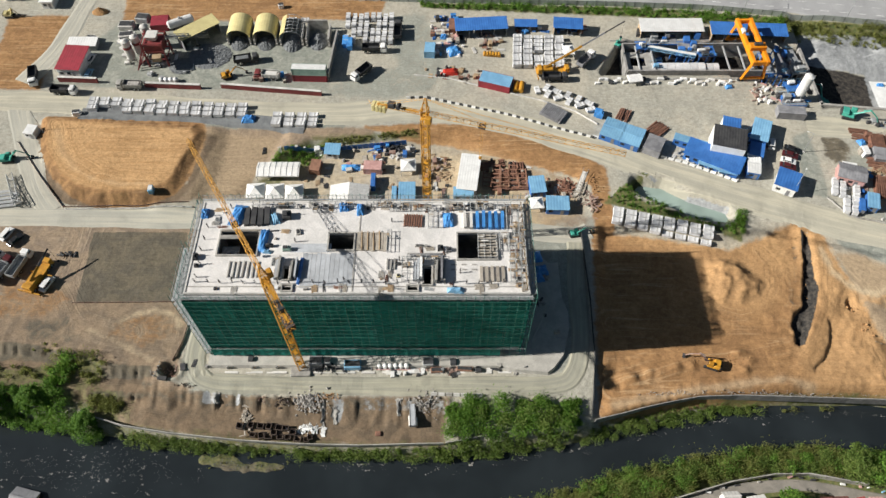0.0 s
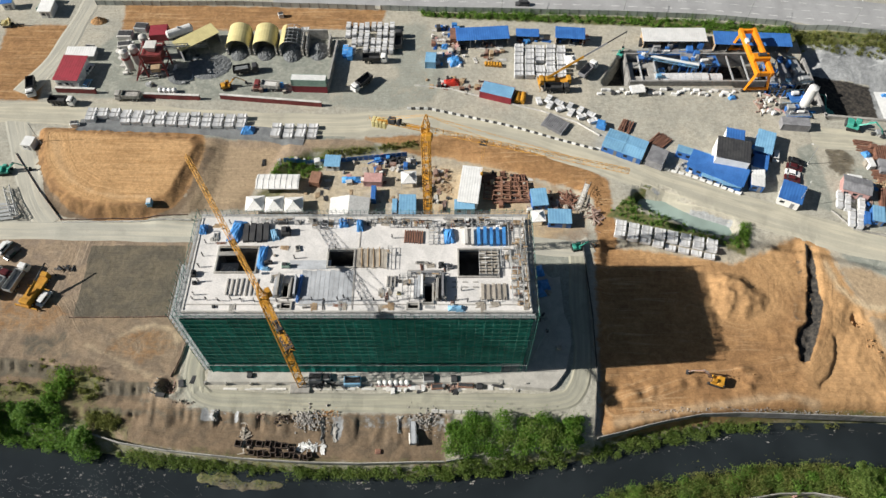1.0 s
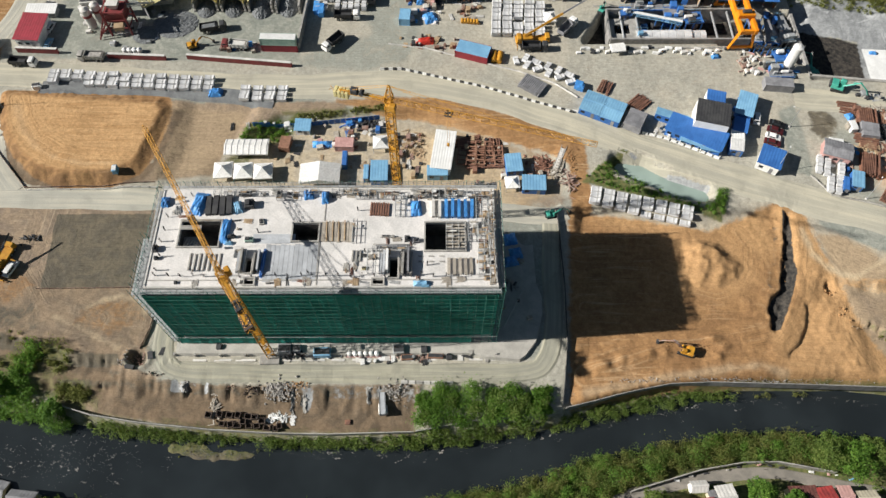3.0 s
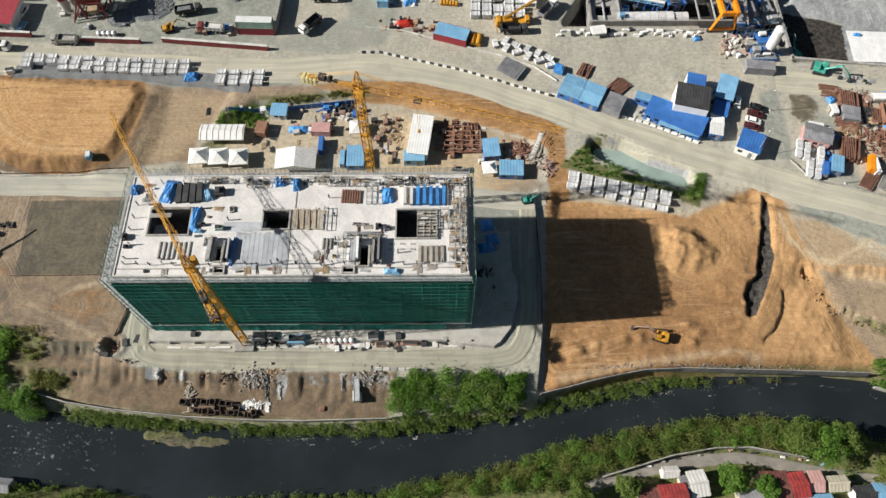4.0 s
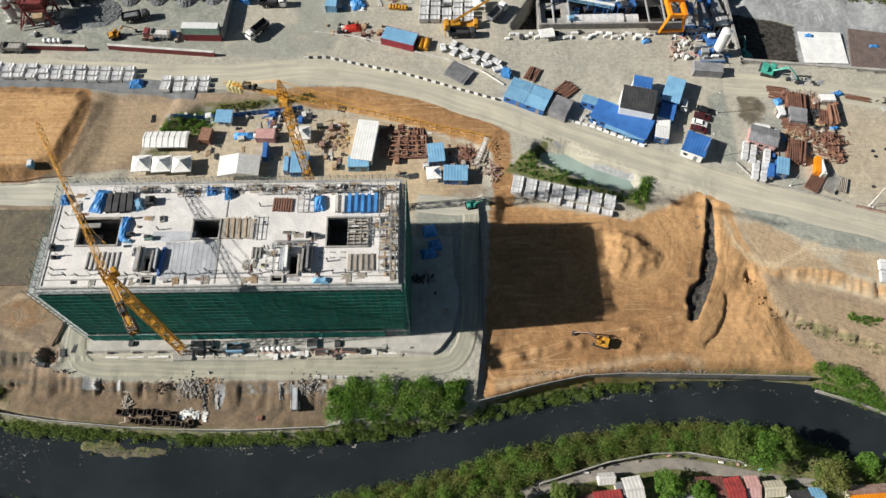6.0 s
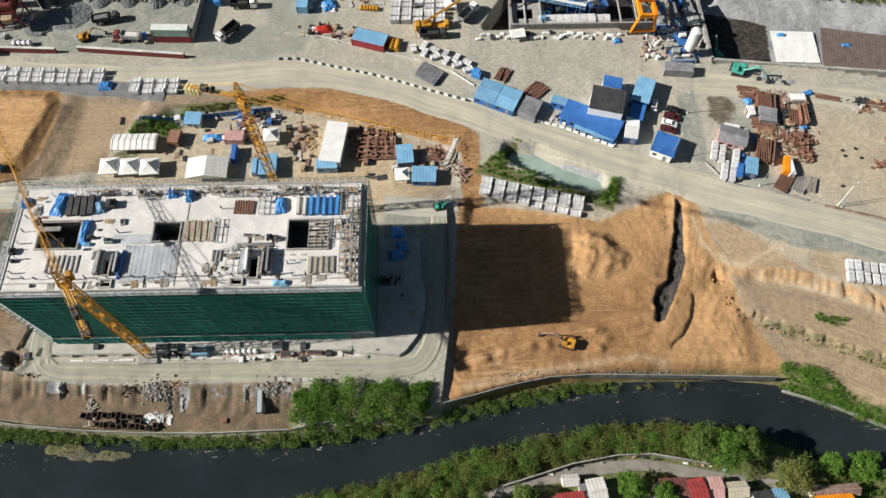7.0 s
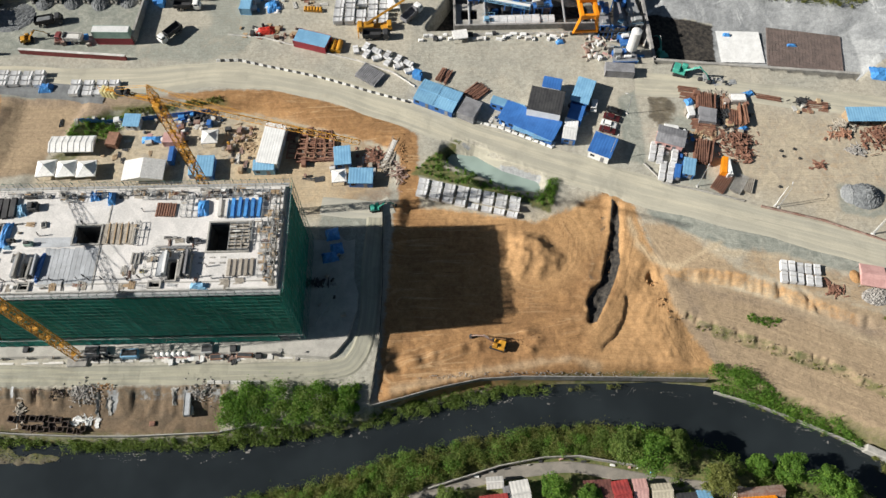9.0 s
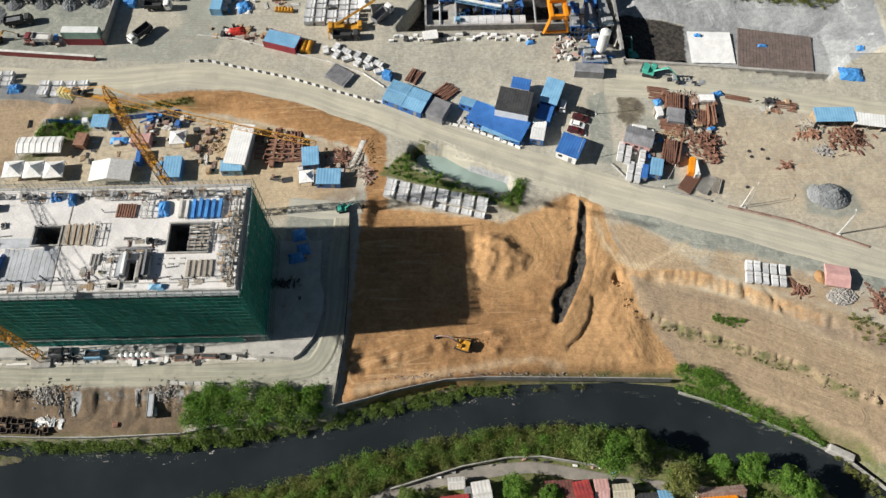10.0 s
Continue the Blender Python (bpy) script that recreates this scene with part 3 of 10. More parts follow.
GRASS = np.maximum.reduce([0.55 * zone([(-112, 72), (-104, 72), (-97, 75.6), (-87, 74), (-84.6, 70), (-86, 66), (-104, 68), (-112, 68)], 3), 0.62 * zone([(-57, 128), (-40, 146), (-6, 148.6), (-6, 145.6), (-34, 142), (-50, 126)], 4), 0.25 * zone(SHOAL, 2), 0.5 * zone([(114, 81), (120.4, 77.2), (135.3, 71.8), (149.7, 66), (163, 58.4), (163, 55.4), (149.5, 62.4), (135, 68.4), (120, 73.8)], 1.5), zone([(46, 121), (56, 130), (62, 133), (55, 123), (80, 113), (87, 118), (84, 109), (60, 117)], 2.5) * 0.9, zone([(-50, 141), (-36, 144), (-38, 136), (-52, 132)], 3) * 0.8,
                           zone([(-8, 204), (42, 200.6), (70, 198.8), (117, 191.2), (190, 180), (190, 189), (120, 199), (60, 204.5), (-8, 207)], 3) * 0.85, zone([(-160, 74), (-95, 72), (-76, 64), (-76, 54), (-160, 60)], 5) * 0.5,
                           smooth(1.2 - np.abs(signed(GX, GY, RIVER)) / 6) * 0.6, 0.95 * zone([(-400, 44), (-100, 39), (0, 36), (60, 50), (105, 50), (150, 36), (180, -10), (180, -200), (-400, -200)], 3)])

GRASS = GRASS * (1 - zone([(37, 60), (50, 63.2), (64, 65), (92, 66), (121, 65.6), (121, 76), (37, 76)], 2.0))

# wheel lines that the machines have worn
GUIDES = [[(66, 92), (71.6, 89), (78.6, 86.8), (85.5, 88.5), (89.4, 94.2), (90.6, 100.9), (88.3, 106)], [(105.6, 113), (104.9, 104.2), (102.4, 95.8), (99.6, 87.6), (95.4, 80.6), (89.7, 75.6), (79.5, 73.9), (65.2, 72.8), (42, 66)],
          [(44, 84), (88, 82)], [(42, 65.5), (80, 68), (118, 65.5)], [(106, 108), (107.5, 100), (110.4, 94), (113, 85), (112, 76), (116, 66)], [(114, 84), (137, 77), (160, 67), (230, 38)], [(118, 72), (137, 64), (160, 53)],
          [(-130, 80), (-100, 81), (-84, 78), (-68, 76)], [(-68, 112), (-67, 90), (-66, 74)], [(-100, 114), (-101, 96), (-94, 86), (-80, 81)], [(112, 104), (124, 96), (138, 93), (160, 86)],
          [(-76, 60), (-60, 57.6), (-30, 55.2), (0, 54.4)], [(-118, 149), (-114.5, 140.5), (-109, 133.5), (-102, 129.2), (-95, 127.2), (-86, 126.9), (-76, 127.2)]]
PALE = np.zeros(GX.shape)
for pts, w, k in (([(105, 106), (106.1, 98.9), (107.9, 96.1), (111.2, 93.0), (115.3, 91.4)], 0.9, 1.0), ([(115.4, 91.5), (119.5, 94.0), (122.7, 95.5), (127.6, 98.1)], 0.8, 0.8),
                  ([(122.3, 93.6), (129.3, 95.0), (137.9, 94.0), (143.8, 93.9)], 0.8, 0.6), ([(120, 88), (133, 85.5), (146, 79), (160, 71), (175, 64)], 1.4, 0.6), ([(42, 61.6), (64, 65.6), (86, 68.3), (92, 66)], 1.0, 0.6),
                  ([(-84, 84), (-80, 86.6), (-75.5, 87.4), (-70.5, 86), (-68.4, 83)], 0.7, 0.75), ([(-92, 81.6), (-86, 79.2), (-80, 76.4), (-74, 73.2)], 0.6, 0.6), ([(-117, 146), (-112.5, 137), (-107, 131), (-100, 127.4), (-92, 126), (-84, 126.2)], 0.7, 0.3)):
    PALE = np.maximum(PALE, k * np.exp(-((seg_dist(GX, GY, pts, False) + 0.5 * grain(GX, GY, 2.0)) / w) ** 2))
PALE = np.maximum(PALE, 0.75 * zone([(-3, 111), (-3, 140), (12, 140), (24, 134), (27, 111)], 6))
LANE = np.full(GX.shape, 1e9)
for g in GUIDES:
    LANE = np.minimum(LANE, seg_dist(GX, GY, g, False))
RUTTED = np.exp(-(LANE / 6.0) ** 2)
LANE = np.minimum(LANE, 40.0)

me = bpy.data.meshes.new("ground")
nx, ny = len(gx), len(gy)
idx = np.arange(nx * ny).reshape(ny, nx)
quads = np.stack([idx[:-1, :-1], idx[:-1, 1:], idx[1:, 1:], idx[1:, :-1]], -1).reshape(-1, 4)
me.from_pydata(np.stack([GX, GY, GH], -1).reshape(-1, 3).tolist(), [], quads.tolist())
for key, arr in (("orange", ORANGE), ("brown", BROWN), ("dark", DARK), ("grey", GREY), ("grass", GRASS), ("shot", SHOT), ("tan", TAN), ("red", RED), ("mud", MUD_SHADE), ("lane", LANE), ("rutted", RUTTED), ("pale", PALE)):
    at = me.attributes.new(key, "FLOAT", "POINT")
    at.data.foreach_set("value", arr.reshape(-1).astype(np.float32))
me.polygons.foreach_set("use_smooth", np.ones(len(quads), bool))


def ground_mat():
    m, N, L = nodes_of("bare site ground")
    p = N["Principled BSDF"]
    pos = N.new("ShaderNodeNewGeometry").outputs["Position"]
    n1 = noise_node(N, L, pos, 0.045, 6.0, 0.65, 0.8)
    n2 = noise_node(N, L, pos, 0.2, 4.5, 0.6, 1.0)
    n3 = noise_node(N, L, pos, 0.9, 6.0, 0.62)
    mp = N.new("ShaderNodeMapping")
    mp.inputs["Scale"].default_value = (0.05, 0.7, 0.3)
    mp.inputs["Rotation"].default_value = (0, 0, 0.12)
    L.new(pos, mp.inputs["Vector"])
    tracks = noise_node(N, L, mp.outputs[0], 1.6, 4.0, 0.65, 0.6)

    def attr(name):
        """A stored zone of the ground."""
        a = N.new("ShaderNodeAttribute")
        a.attribute_name = name
        return a.outputs["Fac"]

    sep = N.new("ShaderNodeSeparateXYZ")
    L.new(pos, sep.inputs[0])
    com = N.new("ShaderNodeCombineXYZ")
    L.new(math_node(N, L, "ADD", math_node(N, L, "MULTIPLY", attr("lane"), 1.25), math_node(N, L, "MULTIPLY", n2, 1.1)), com.inputs[0])
    L.new(math_node(N, L, "MULTIPLY", sep.outputs[0], 0.05), com.inputs[1])
    L.new(math_node(N, L, "MULTIPLY", sep.outputs[1], 0.05), com.inputs[2])
    worn = noise_node(N, L, com.outputs[0], 1.0, 5.0, 0.62, 0.35)
    blend = N.new("ShaderNodeMix")
    L.new(attr("rutted"), blend.inputs[0])
    L.new(tracks, blend.inputs[2])
    L.new(worn, blend.inputs[3])
    tracks = blend.outputs[0]

    def mask(name, soft=0.5):
        s = math_node(N, L, "ADD", attr(name), math_node(N, L, "ADD", math_node(N, L, "MULTIPLY", math_node(N, L, "SUBTRACT", n2, 0.5), 0.9), math_node(N, L, "MULTIPLY", math_node(N, L, "SUBTRACT", n3, 0.5), 0.7)))
        return ramp(N, L, s, 0.5 - soft / 2, 0.5 + soft / 2)

    def two(a, b, f, lo=0.35, hi=0.65):
        return mix_col(N, L, ramp(N, L, f, lo, hi), a, b)

    c = two((0.46, 0.425, 0.345), (0.395, 0.38, 0.32), n1, 0.38, 0.62)
    c = mix_col(N, L, ramp(N, L, tracks, 0.55, 0.9), c, (0.47, 0.44, 0.36))
    c = mix_col(N, L, math_node(N, L, "MULTIPLY", ramp(N, L, n2, 0.55, 0.8), 0.3), c, (0.33, 0.325, 0.275))
    c = mix_col(N, L, math_node(N, L, "MULTIPLY", attr("tan"), 0.85), c, two((0.51, 0.425, 0.30), (0.43, 0.375, 0.29), n2))
    c = mix_col(N, L, mask("grey"), c, two((0.25, 0.265, 0.23), (0.345, 0.35, 0.30), n2))
    c = mix_col(N, L, mask("brown"), c, mix_col(N, L, attr("red"), mix_col(N, L, attr("tan"), two(two((0.33, 0.25, 0.172), (0.25, 0.195, 0.145), n2), (0.43, 0.345, 0.245), tracks, 0.52, 0.74), two((0.45, 0.34, 0.215), (0.37, 0.275, 0.175), tracks)), two((0.22, 0.16, 0.105), (0.15, 0.115, 0.08), n2)))
    c = mix_col(N, L, mask("orange"), c, mix_col(N, L, attr("tan"), mix_col(N, L, attr("red"), two(two((0.24, 0.135, 0.062), two((0.385, 0.22, 0.10), (0.29, 0.163, 0.076), n2), tracks, 0.30, 0.46), (0.515, 0.345, 0.19), tracks, 0.52, 0.74), two((0.315, 0.185, 0.085), (0.215, 0.125, 0.062), n2)), two((0.565, 0.35, 0.17), (0.45, 0.265, 0.12), tracks, 0.4, 0.66)))
    c = mix_col(N, L, math_node(N, L, "MULTIPLY", attr("pale"), 0.7), c, (0.56, 0.45, 0.30))
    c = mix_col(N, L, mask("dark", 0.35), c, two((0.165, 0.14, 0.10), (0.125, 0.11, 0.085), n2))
    # near-black tone for mud and for the shade down in the cuts
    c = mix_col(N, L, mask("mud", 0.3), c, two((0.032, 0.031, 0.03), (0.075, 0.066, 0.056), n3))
    c = mix_col(N, L, mask("grass"), c, two((0.10, 0.13, 0.045), (0.17, 0.16, 0.07), n3))
    c = mix_col(N, L, mask("shot", 0.3), c, two(two((0.39, 0.40, 0.40), (0.24, 0.25, 0.255), n1, 0.42, 0.6), (0.52, 0.53, 0.53), n2, 0.58, 0.7))
    g = N.new("ShaderNodeCombineColor")
    k = math_node(N, L, "ADD", 0.66, math_node(N, L, "ADD", math_node(N, L, "MULTIPLY", ramp(N, L, n3, 0.25, 0.75), 0.3), math_node(N, L, "MULTIPLY", ramp(N, L, noise_node(N, L, pos, 2.6, 3.0, 0.6), 0.3, 0.7), 0.2)))
    for i in range(3):
        L.new(k, g.inputs[i])
    L.new(mix_col(N, L, 1.0, c, g.outputs[0], "MULTIPLY"), p.inputs["Base Color"])
    p.inputs["Roughness"].default_value = 0.97
    p.inputs["Specular IOR Level"].default_value = 0.15
    hgt = math_node(N, L, "ADD", math_node(N, L, "MULTIPLY", n3, 0.35), math_node(N, L, "ADD", math_node(N, L, "MULTIPLY", n2, 0.5), math_node(N, L, "MULTIPLY", tracks, 0.65)))
    L.new(bump_node(N, L, hgt, 0.6, 0.6), p.inputs["Normal"])
    return m


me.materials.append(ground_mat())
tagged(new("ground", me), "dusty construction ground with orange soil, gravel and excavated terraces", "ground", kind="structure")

bm = B()
vs = [bm.verts.new((x, y, -1.5)) for x, y in ((-400, 20), (400, -60), (400, 75), (-400, 75))]
bm.faces.new(vs)
single("river", bm, M_WATER, "dark slow river water between overgrown banks", "river", kind="structure")
bm = B()
bm.faces.new([bm.verts.new((x, y, 4.3)) for x, y in ((52, 122), (61, 133), (88, 120), (82, 112))])
single("pond", bm, M_POND, "milky green pond water in a lined basin", "pond", kind="structure")


def strip(name, pts, width, material, label, category, lift=0.14, rows=7):
    """A road laid over the ground along a line of (x, y)."""
    P = [Vector((x, y)) for x, y in pts]
    line = []
    for i in range(len(P) - 1):
        a, b, c, d = P[max(i - 1, 0)], P[i], P[i + 1], P[min(i + 2, len(P) - 1)]
        n = max(2, int((c - b).length / 1.2))
        for k in range(n):
            t = k / n
            line.append(0.5 * ((2 * b) + (c - a) * t + (2 * a - 5 * b + 4 * c - d) * t * t + (3 * b - a - 3 * c + d) * t ** 3))
    line.append(P[-1])
    bm = B()
    lane = bm.verts.layers.float.new("lane")
    prev = None
    for i, q in enumerate(line):
        tg = (line[min(i + 1, len(line) - 1)] - line[max(i - 1, 0)]).normalized()
        nr = Vector((-tg.y, tg.x))
        w = width * (1 + 0.05 * math.sin(i * 0.37) + 0.04 * math.sin(i * 0.11 + 1))
        row = []
        for k in range(rows + 1):
            s = q + nr * w * (k / rows - 0.5)
            row.append(bm.verts.new((s.x, s.y, hz(s.x, s.y) + (lift if 0 < k < rows else -0.1))))
            row[-1][lane] = width * (k / rows - 0.5)
        if prev:
            for k in range(rows):
                bm.faces.new((prev[k + 1], prev[k], row[k], row[k + 1]))
        prev = row
    return single(name, bm, material, label, category, kind="structure")


def road_mat(name, a, b, across):
    """Dust with wheel tracks that follow the road's run."""
    m, N, L = nodes_of(name)
    p = N["Principled BSDF"]
    pos = N.new("ShaderNodeNewGeometry").outputs["Position"]
    at = N.new("ShaderNodeAttribute")
    at.attribute_name = "lane"
    sep, com = N.new("ShaderNodeSeparateXYZ"), N.new("ShaderNodeCombineXYZ")
    L.new(pos, sep.inputs[0])
    L.new(math_node(N, L, "MULTIPLY", at.outputs["Fac"], across), com.inputs[0])
    L.new(math_node(N, L, "MULTIPLY", sep.outputs[0], 0.035), com.inputs[1])
    L.new(math_node(N, L, "MULTIPLY", sep.outputs[1], 0.035), com.inputs[2])
    tr = noise_node(N, L, com.outputs[0], 1.0, 5.0, 0.62, 0.3)
    n2 = noise_node(N, L, pos, 0.15, 5.0, 0.65, 0.6)
    n3 = noise_node(N, L, pos, 2.0, 4.0)
    c = mix_col(N, L, ramp(N, L, tr, 0.38, 0.66), b, a)
    c = mix_col(N, L, math_node(N, L, "MULTIPLY", ramp(N, L, n2, 0.5, 0.75), 0.6), c, tuple(v * 0.8 for v in b))
    c = mix_col(N, L, math_node(N, L, "MULTIPLY", n3, 0.25), c, (0.2, 0.19, 0.16))
    L.new(c, p.inputs["Base Color"])
    p.inputs["Roughness"].default_value = 0.95
    p.inputs["Specular IOR Level"].default_value = 0.15
    L.new(bump_node(N, L, math_node(N, L, "ADD", tr, math_node(N, L, "MULTIPLY", n3, 0.4)), 0.5, 0.25), p.inputs["Normal"])
    return m


M_BED = mat("dark gravel bed", (0.19, 0.20, 0.20), (0.13, 0.135, 0.14), 0.25, 0.95, vary=0.0)
M_HAUL = road_mat("pale dusty haul road", (0.55, 0.51, 0.395), (0.42, 0.40, 0.325), 0.9)
M_HAULWEST = road_mat("pale dusty straight road", (0.53, 0.50, 0.41), (0.41, 0.40, 0.345), 1.0)
M_RING = road_mat("greenish dusty ring road", (0.43, 0.41, 0.315), (0.31, 0.305, 0.25), 1.1)
strip("road", [(-175, 160), (-140, 160), (-105, 158.5), (-40, 154.5), (-8, 156), (20, 151), (47, 140), (69, 130), (99, 118.5), (127, 108.2), (153, 99.5), (177, 91), (215, 78)], 10.5, M_HAUL, "pale dusty haul road across the site", "road")
strip("road", [(-150, 117), (-108, 116.3), (-66, 115.5), (-60, 114.6)], 7.0, M_HAULWEST, "pale dusty side road beside the soil mound", "road")
strip("road", [(-134, 160), (-126, 142), (-118, 126), (-112, 118)], 8.0, M_HAULWEST, "dusty track round the soil mound", "road", 0.1)
strip("road", [(-62, 84), (-62.5, 73), (-58, 67.6), (-40, 66.6), (0, 66.4), (26, 66.6), (33, 70), (35.5, 80), (36, 95), (37, 108)], 5.6, M_RING, "pale dusty ring road round the building", "road", 0.2)
strip("road", [(22, 112), (36, 110.5), (41, 112)], 6.0, M_HAULWEST, "dusty side road behind the building", "road")
strip("road", [(112, 150), (135, 147), (160, 143), (215, 133)], 9.0, M_HAUL, "dusty road beside the launch pit", "road")
strip("road", [(-135, 168), (-128, 185), (-124, 215)], 8.0, M_HAULWEST, "dusty road to the north", "road")
strip("road", [(-60, 219), (-20, 217.2), (20, 215.6), (60, 213.8), (90, 211.9), (120, 208), (151, 203.6), (220, 193)], 17.0, M_ASPHALT, "wide grey highway at the site's edge", "road", 0.25)

strip("road", [(-112.8, 154.4), (-84.9, 154.4), (-57.4, 151.6), (-42.3, 149.1)], 6.0, M_BED, "dark gravel bed under the segment stacks", "gravel bed", 0.22)


# ---- the building under construction ----
BX0, BX1, BY0, BY1 = -56.9, 19.2, 75.5, 100.8
DECK, FOOT, LIFT, BAY = 34.7, 5.6, 1.95, 1.9
SX0, SX1, SY0, SY1 = BX0 - 1.3, BX1 + 1.3, BY0 - 1.3, BY1 + 1.3
building = thing("building", "unfinished concrete building wrapped in green safety net and scaffold", "building")
bm = B()
for x, y, sx, sy in (((BX0 + BX1) / 2, BY0 + 0.3, BX1 - BX0, 0.6), ((BX0 + BX1) / 2, BY1 - 0.3, BX1 - BX0, 0.6)):
    box(bm, x, y, 4.0, sx, sy, DECK - 4.6)
for x in (BX0 + 0.3, BX1 - 0.3):
    box(bm, x, (BY0 + BY1) / 2, 4.0, 0.6, BY1 - BY0 - 1.2, DECK - 4.6)
part("wall", bm, M_WETCONC, building)
bm = B()
box(bm, (BX0 + BX1) / 2, (BY0 + BY1) / 2, DECK - 6.2, BX1 - BX0 - 1.3, BY1 - BY0 - 1.3, 0.3)
part("lower_floor", bm, M_SHADE, building, "unfinished floor below the roof openings, toned dark for shade")

SHAFTS = [(-46.8, 88.8, 9.0, 6.8), (-23.3, 89.1, 5.9, 4.7), (7.8, 87.9, 9.0, 7.2), (-3.4, 80.0, 1.9, 4.7), (-34.9, 80.6, 1.4, 3.4), (-34.4, 76.9, 2.2, 1.6), (-6.7, 76.8, 2.4, 1.4)]


def holed_slab(bm, x0, x1, y0, y1, z, thick, holes):
    xs = sorted({x0, x1, *[h[0] - h[2] / 2 for h in holes], *[h[0] + h[2] / 2 for h in holes]})
    ys = sorted({y0, y1, *[h[1] - h[3] / 2 for h in holes], *[h[1] + h[3] / 2 for h in holes]})

    def solid(i, j):
        if not (0 <= i < len(xs) - 1 and 0 <= j < len(ys) - 1):
            return False
        cx, cy = (xs[i] + xs[i + 1]) / 2, (ys[j] + ys[j + 1]) / 2
        return not any(abs(cx - h[0]) < h[2] / 2 and abs(cy - h[1]) < h[3] / 2 for h in holes)

    cache = {}

    def vert(i, j, k):
        if (i, j, k) not in cache:
            cache[(i, j, k)] = bm.verts.new((xs[i], ys[j], z - k * thick))
        return cache[(i, j, k)]

    for i in range(len(xs) - 1):
        for j in range(len(ys) - 1):
            if solid(i, j):
                bm.faces.new((vert(i, j, 0), vert(i + 1, j, 0), vert(i + 1, j + 1, 0), vert(i, j + 1, 0)))
                bm.faces.new((vert(i, j + 1, 1), vert(i + 1, j + 1, 1), vert(i + 1, j, 1), vert(i, j, 1)))
                for (a, b), (di, dj) in ((((i, j), (i + 1, j)), (0, -1)), (((i + 1, j), (i + 1, j + 1)), (1, 0)), (((i + 1, j + 1), (i, j + 1)), (0, 1)), (((i, j + 1), (i, j)), (-1, 0))):
                    if not solid(i + di, j + dj):
                        bm.faces.new((vert(*b, 0), vert(*a, 0), vert(*a, 1), vert(*b, 1)))


bm = B()
holed_slab(bm, BX0, BX1, BY0, BY1, DECK, 0.6, SHAFTS)
part("roof_deck", bm, M_DECK, building, "pale fresh concrete roof deck with open shafts")
for x, y, sx, sy in SHAFTS:
    bm = B()
    for s in (-1, 1):
        box(bm, x + s * (sx / 2 + 0.12), y, DECK - 5.9, 0.22, sy + 0.46, 5.8)
        box(bm, x, y + s * (sy / 2 + 0.12), DECK - 5.9, sx, 0.22, 5.8)
    part("shaft_lining", bm, M_SHADE, building, "formwork lining of the open shaft, toned dark for shade")
    for s in (-1, 1):
        bm = B()
        box(bm, x + s * (sx / 2 + 0.05), y, DECK + 0.004, 0.34, sy + 0.44, 0.42)
        part("shaft_curb", bm, M_OLDCONC, building, "raw concrete curb of the shaft")
        bm = B()
        box(bm, x, y + s * (sy / 2 + 0.05), DECK + 0.004, sx - 0.24, 0.34, 0.42)
        part("shaft_curb", bm, M_OLDCONC, building, "raw concrete curb of the shaft")
# darker fresh pour and joints of the deck
for k in range(11):
    bm = B()
    box(bm, -31.2 + k * 1.05, 81.5, DECK + 0.004, 0.98, 9.2 - 0.3 * (k % 3), 0.03 + 0.012 * (k % 2))
    part("fresh_pour", bm, M_WETCONC, building, "grey sheet over a newly poured deck bay")
bm = B()
box(bm, -30.2, 87.5, DECK + 0.004, 9.4, 2.4, 0.02)
part("fresh_pour", bm, M_WETCONC, building, "grey newly poured deck bay")
for x0, y0, x1, y1 in ((-20.0, 76.2, -20.0, 86.4), (-19.4, 92.2, -19.4, 97), (-56.5, 77.3, 18.8, 77.3), (-8, 86.0, 1, 86.0)):
    bm = B()
    box(bm, (x0 + x1) / 2, (y0 + y1) / 2, DECK + 0.005, abs(x1 - x0) + 0.25, abs(y1 - y0) + 0.25, 0.10)
    part("deck_joint", bm, M_OLDCONC, building)
for x, y, sx, sy in (((BX0 + BX1) / 2, BY0 + 0.2, BX1 - BX0, 0.3), ((BX0 + BX1) / 2, BY1 - 0.2, BX1 - BX0, 0.3), (BX0 + 0.2, (BY0 + BY1) / 2, 0.3, BY1 - BY0 - 0.8), (BX1 - 0.2, (BY0 + BY1) / 2, 0.3, BY1 - BY0 - 0.8)):
    bm = B()
    box(bm, x, y, DECK - 0.1, sx, sy, 0.28)
    part("parapet", bm, M_CONC, building)
# the concrete apron that the building stands on
bm = B()
ring = [(-58.9, 71.4), (13.7, 71.3), (18.0, 70.3), (26.2, 69.6), (27.8, 70.8), (30.5, 74.3), (32.6, 81.7), (32.8, 86.4), (31.6, 90.3), (31.4, 106.5), (-58.9, 106.5)]
lo = [bm.verts.new((x * 1.004, y - (0.9 if y < 80 else 0), 3.4)) for x, y in ring]
hi = [bm.verts.new((x, y, FOOT)) for x, y in ring]
bm.faces.new(hi)
for i in range(len(ring)):
    bm.faces.new((lo[i], lo[(i + 1) % len(ring)], hi[(i + 1) % len(ring)], hi[i]))
apron = single("apron", bm, M_APRON, "pale concrete apron under the building", "apron", kind="structure")
for i in range(13):
    bm = B()
    box(bm, 0, 0, 0, 0.5, 0.4, 1.5)
    part("buttress", bm, M_OLDCONC, apron).matrix_basis = pose(-54 + i * 6.2, 70.95, 4.5)

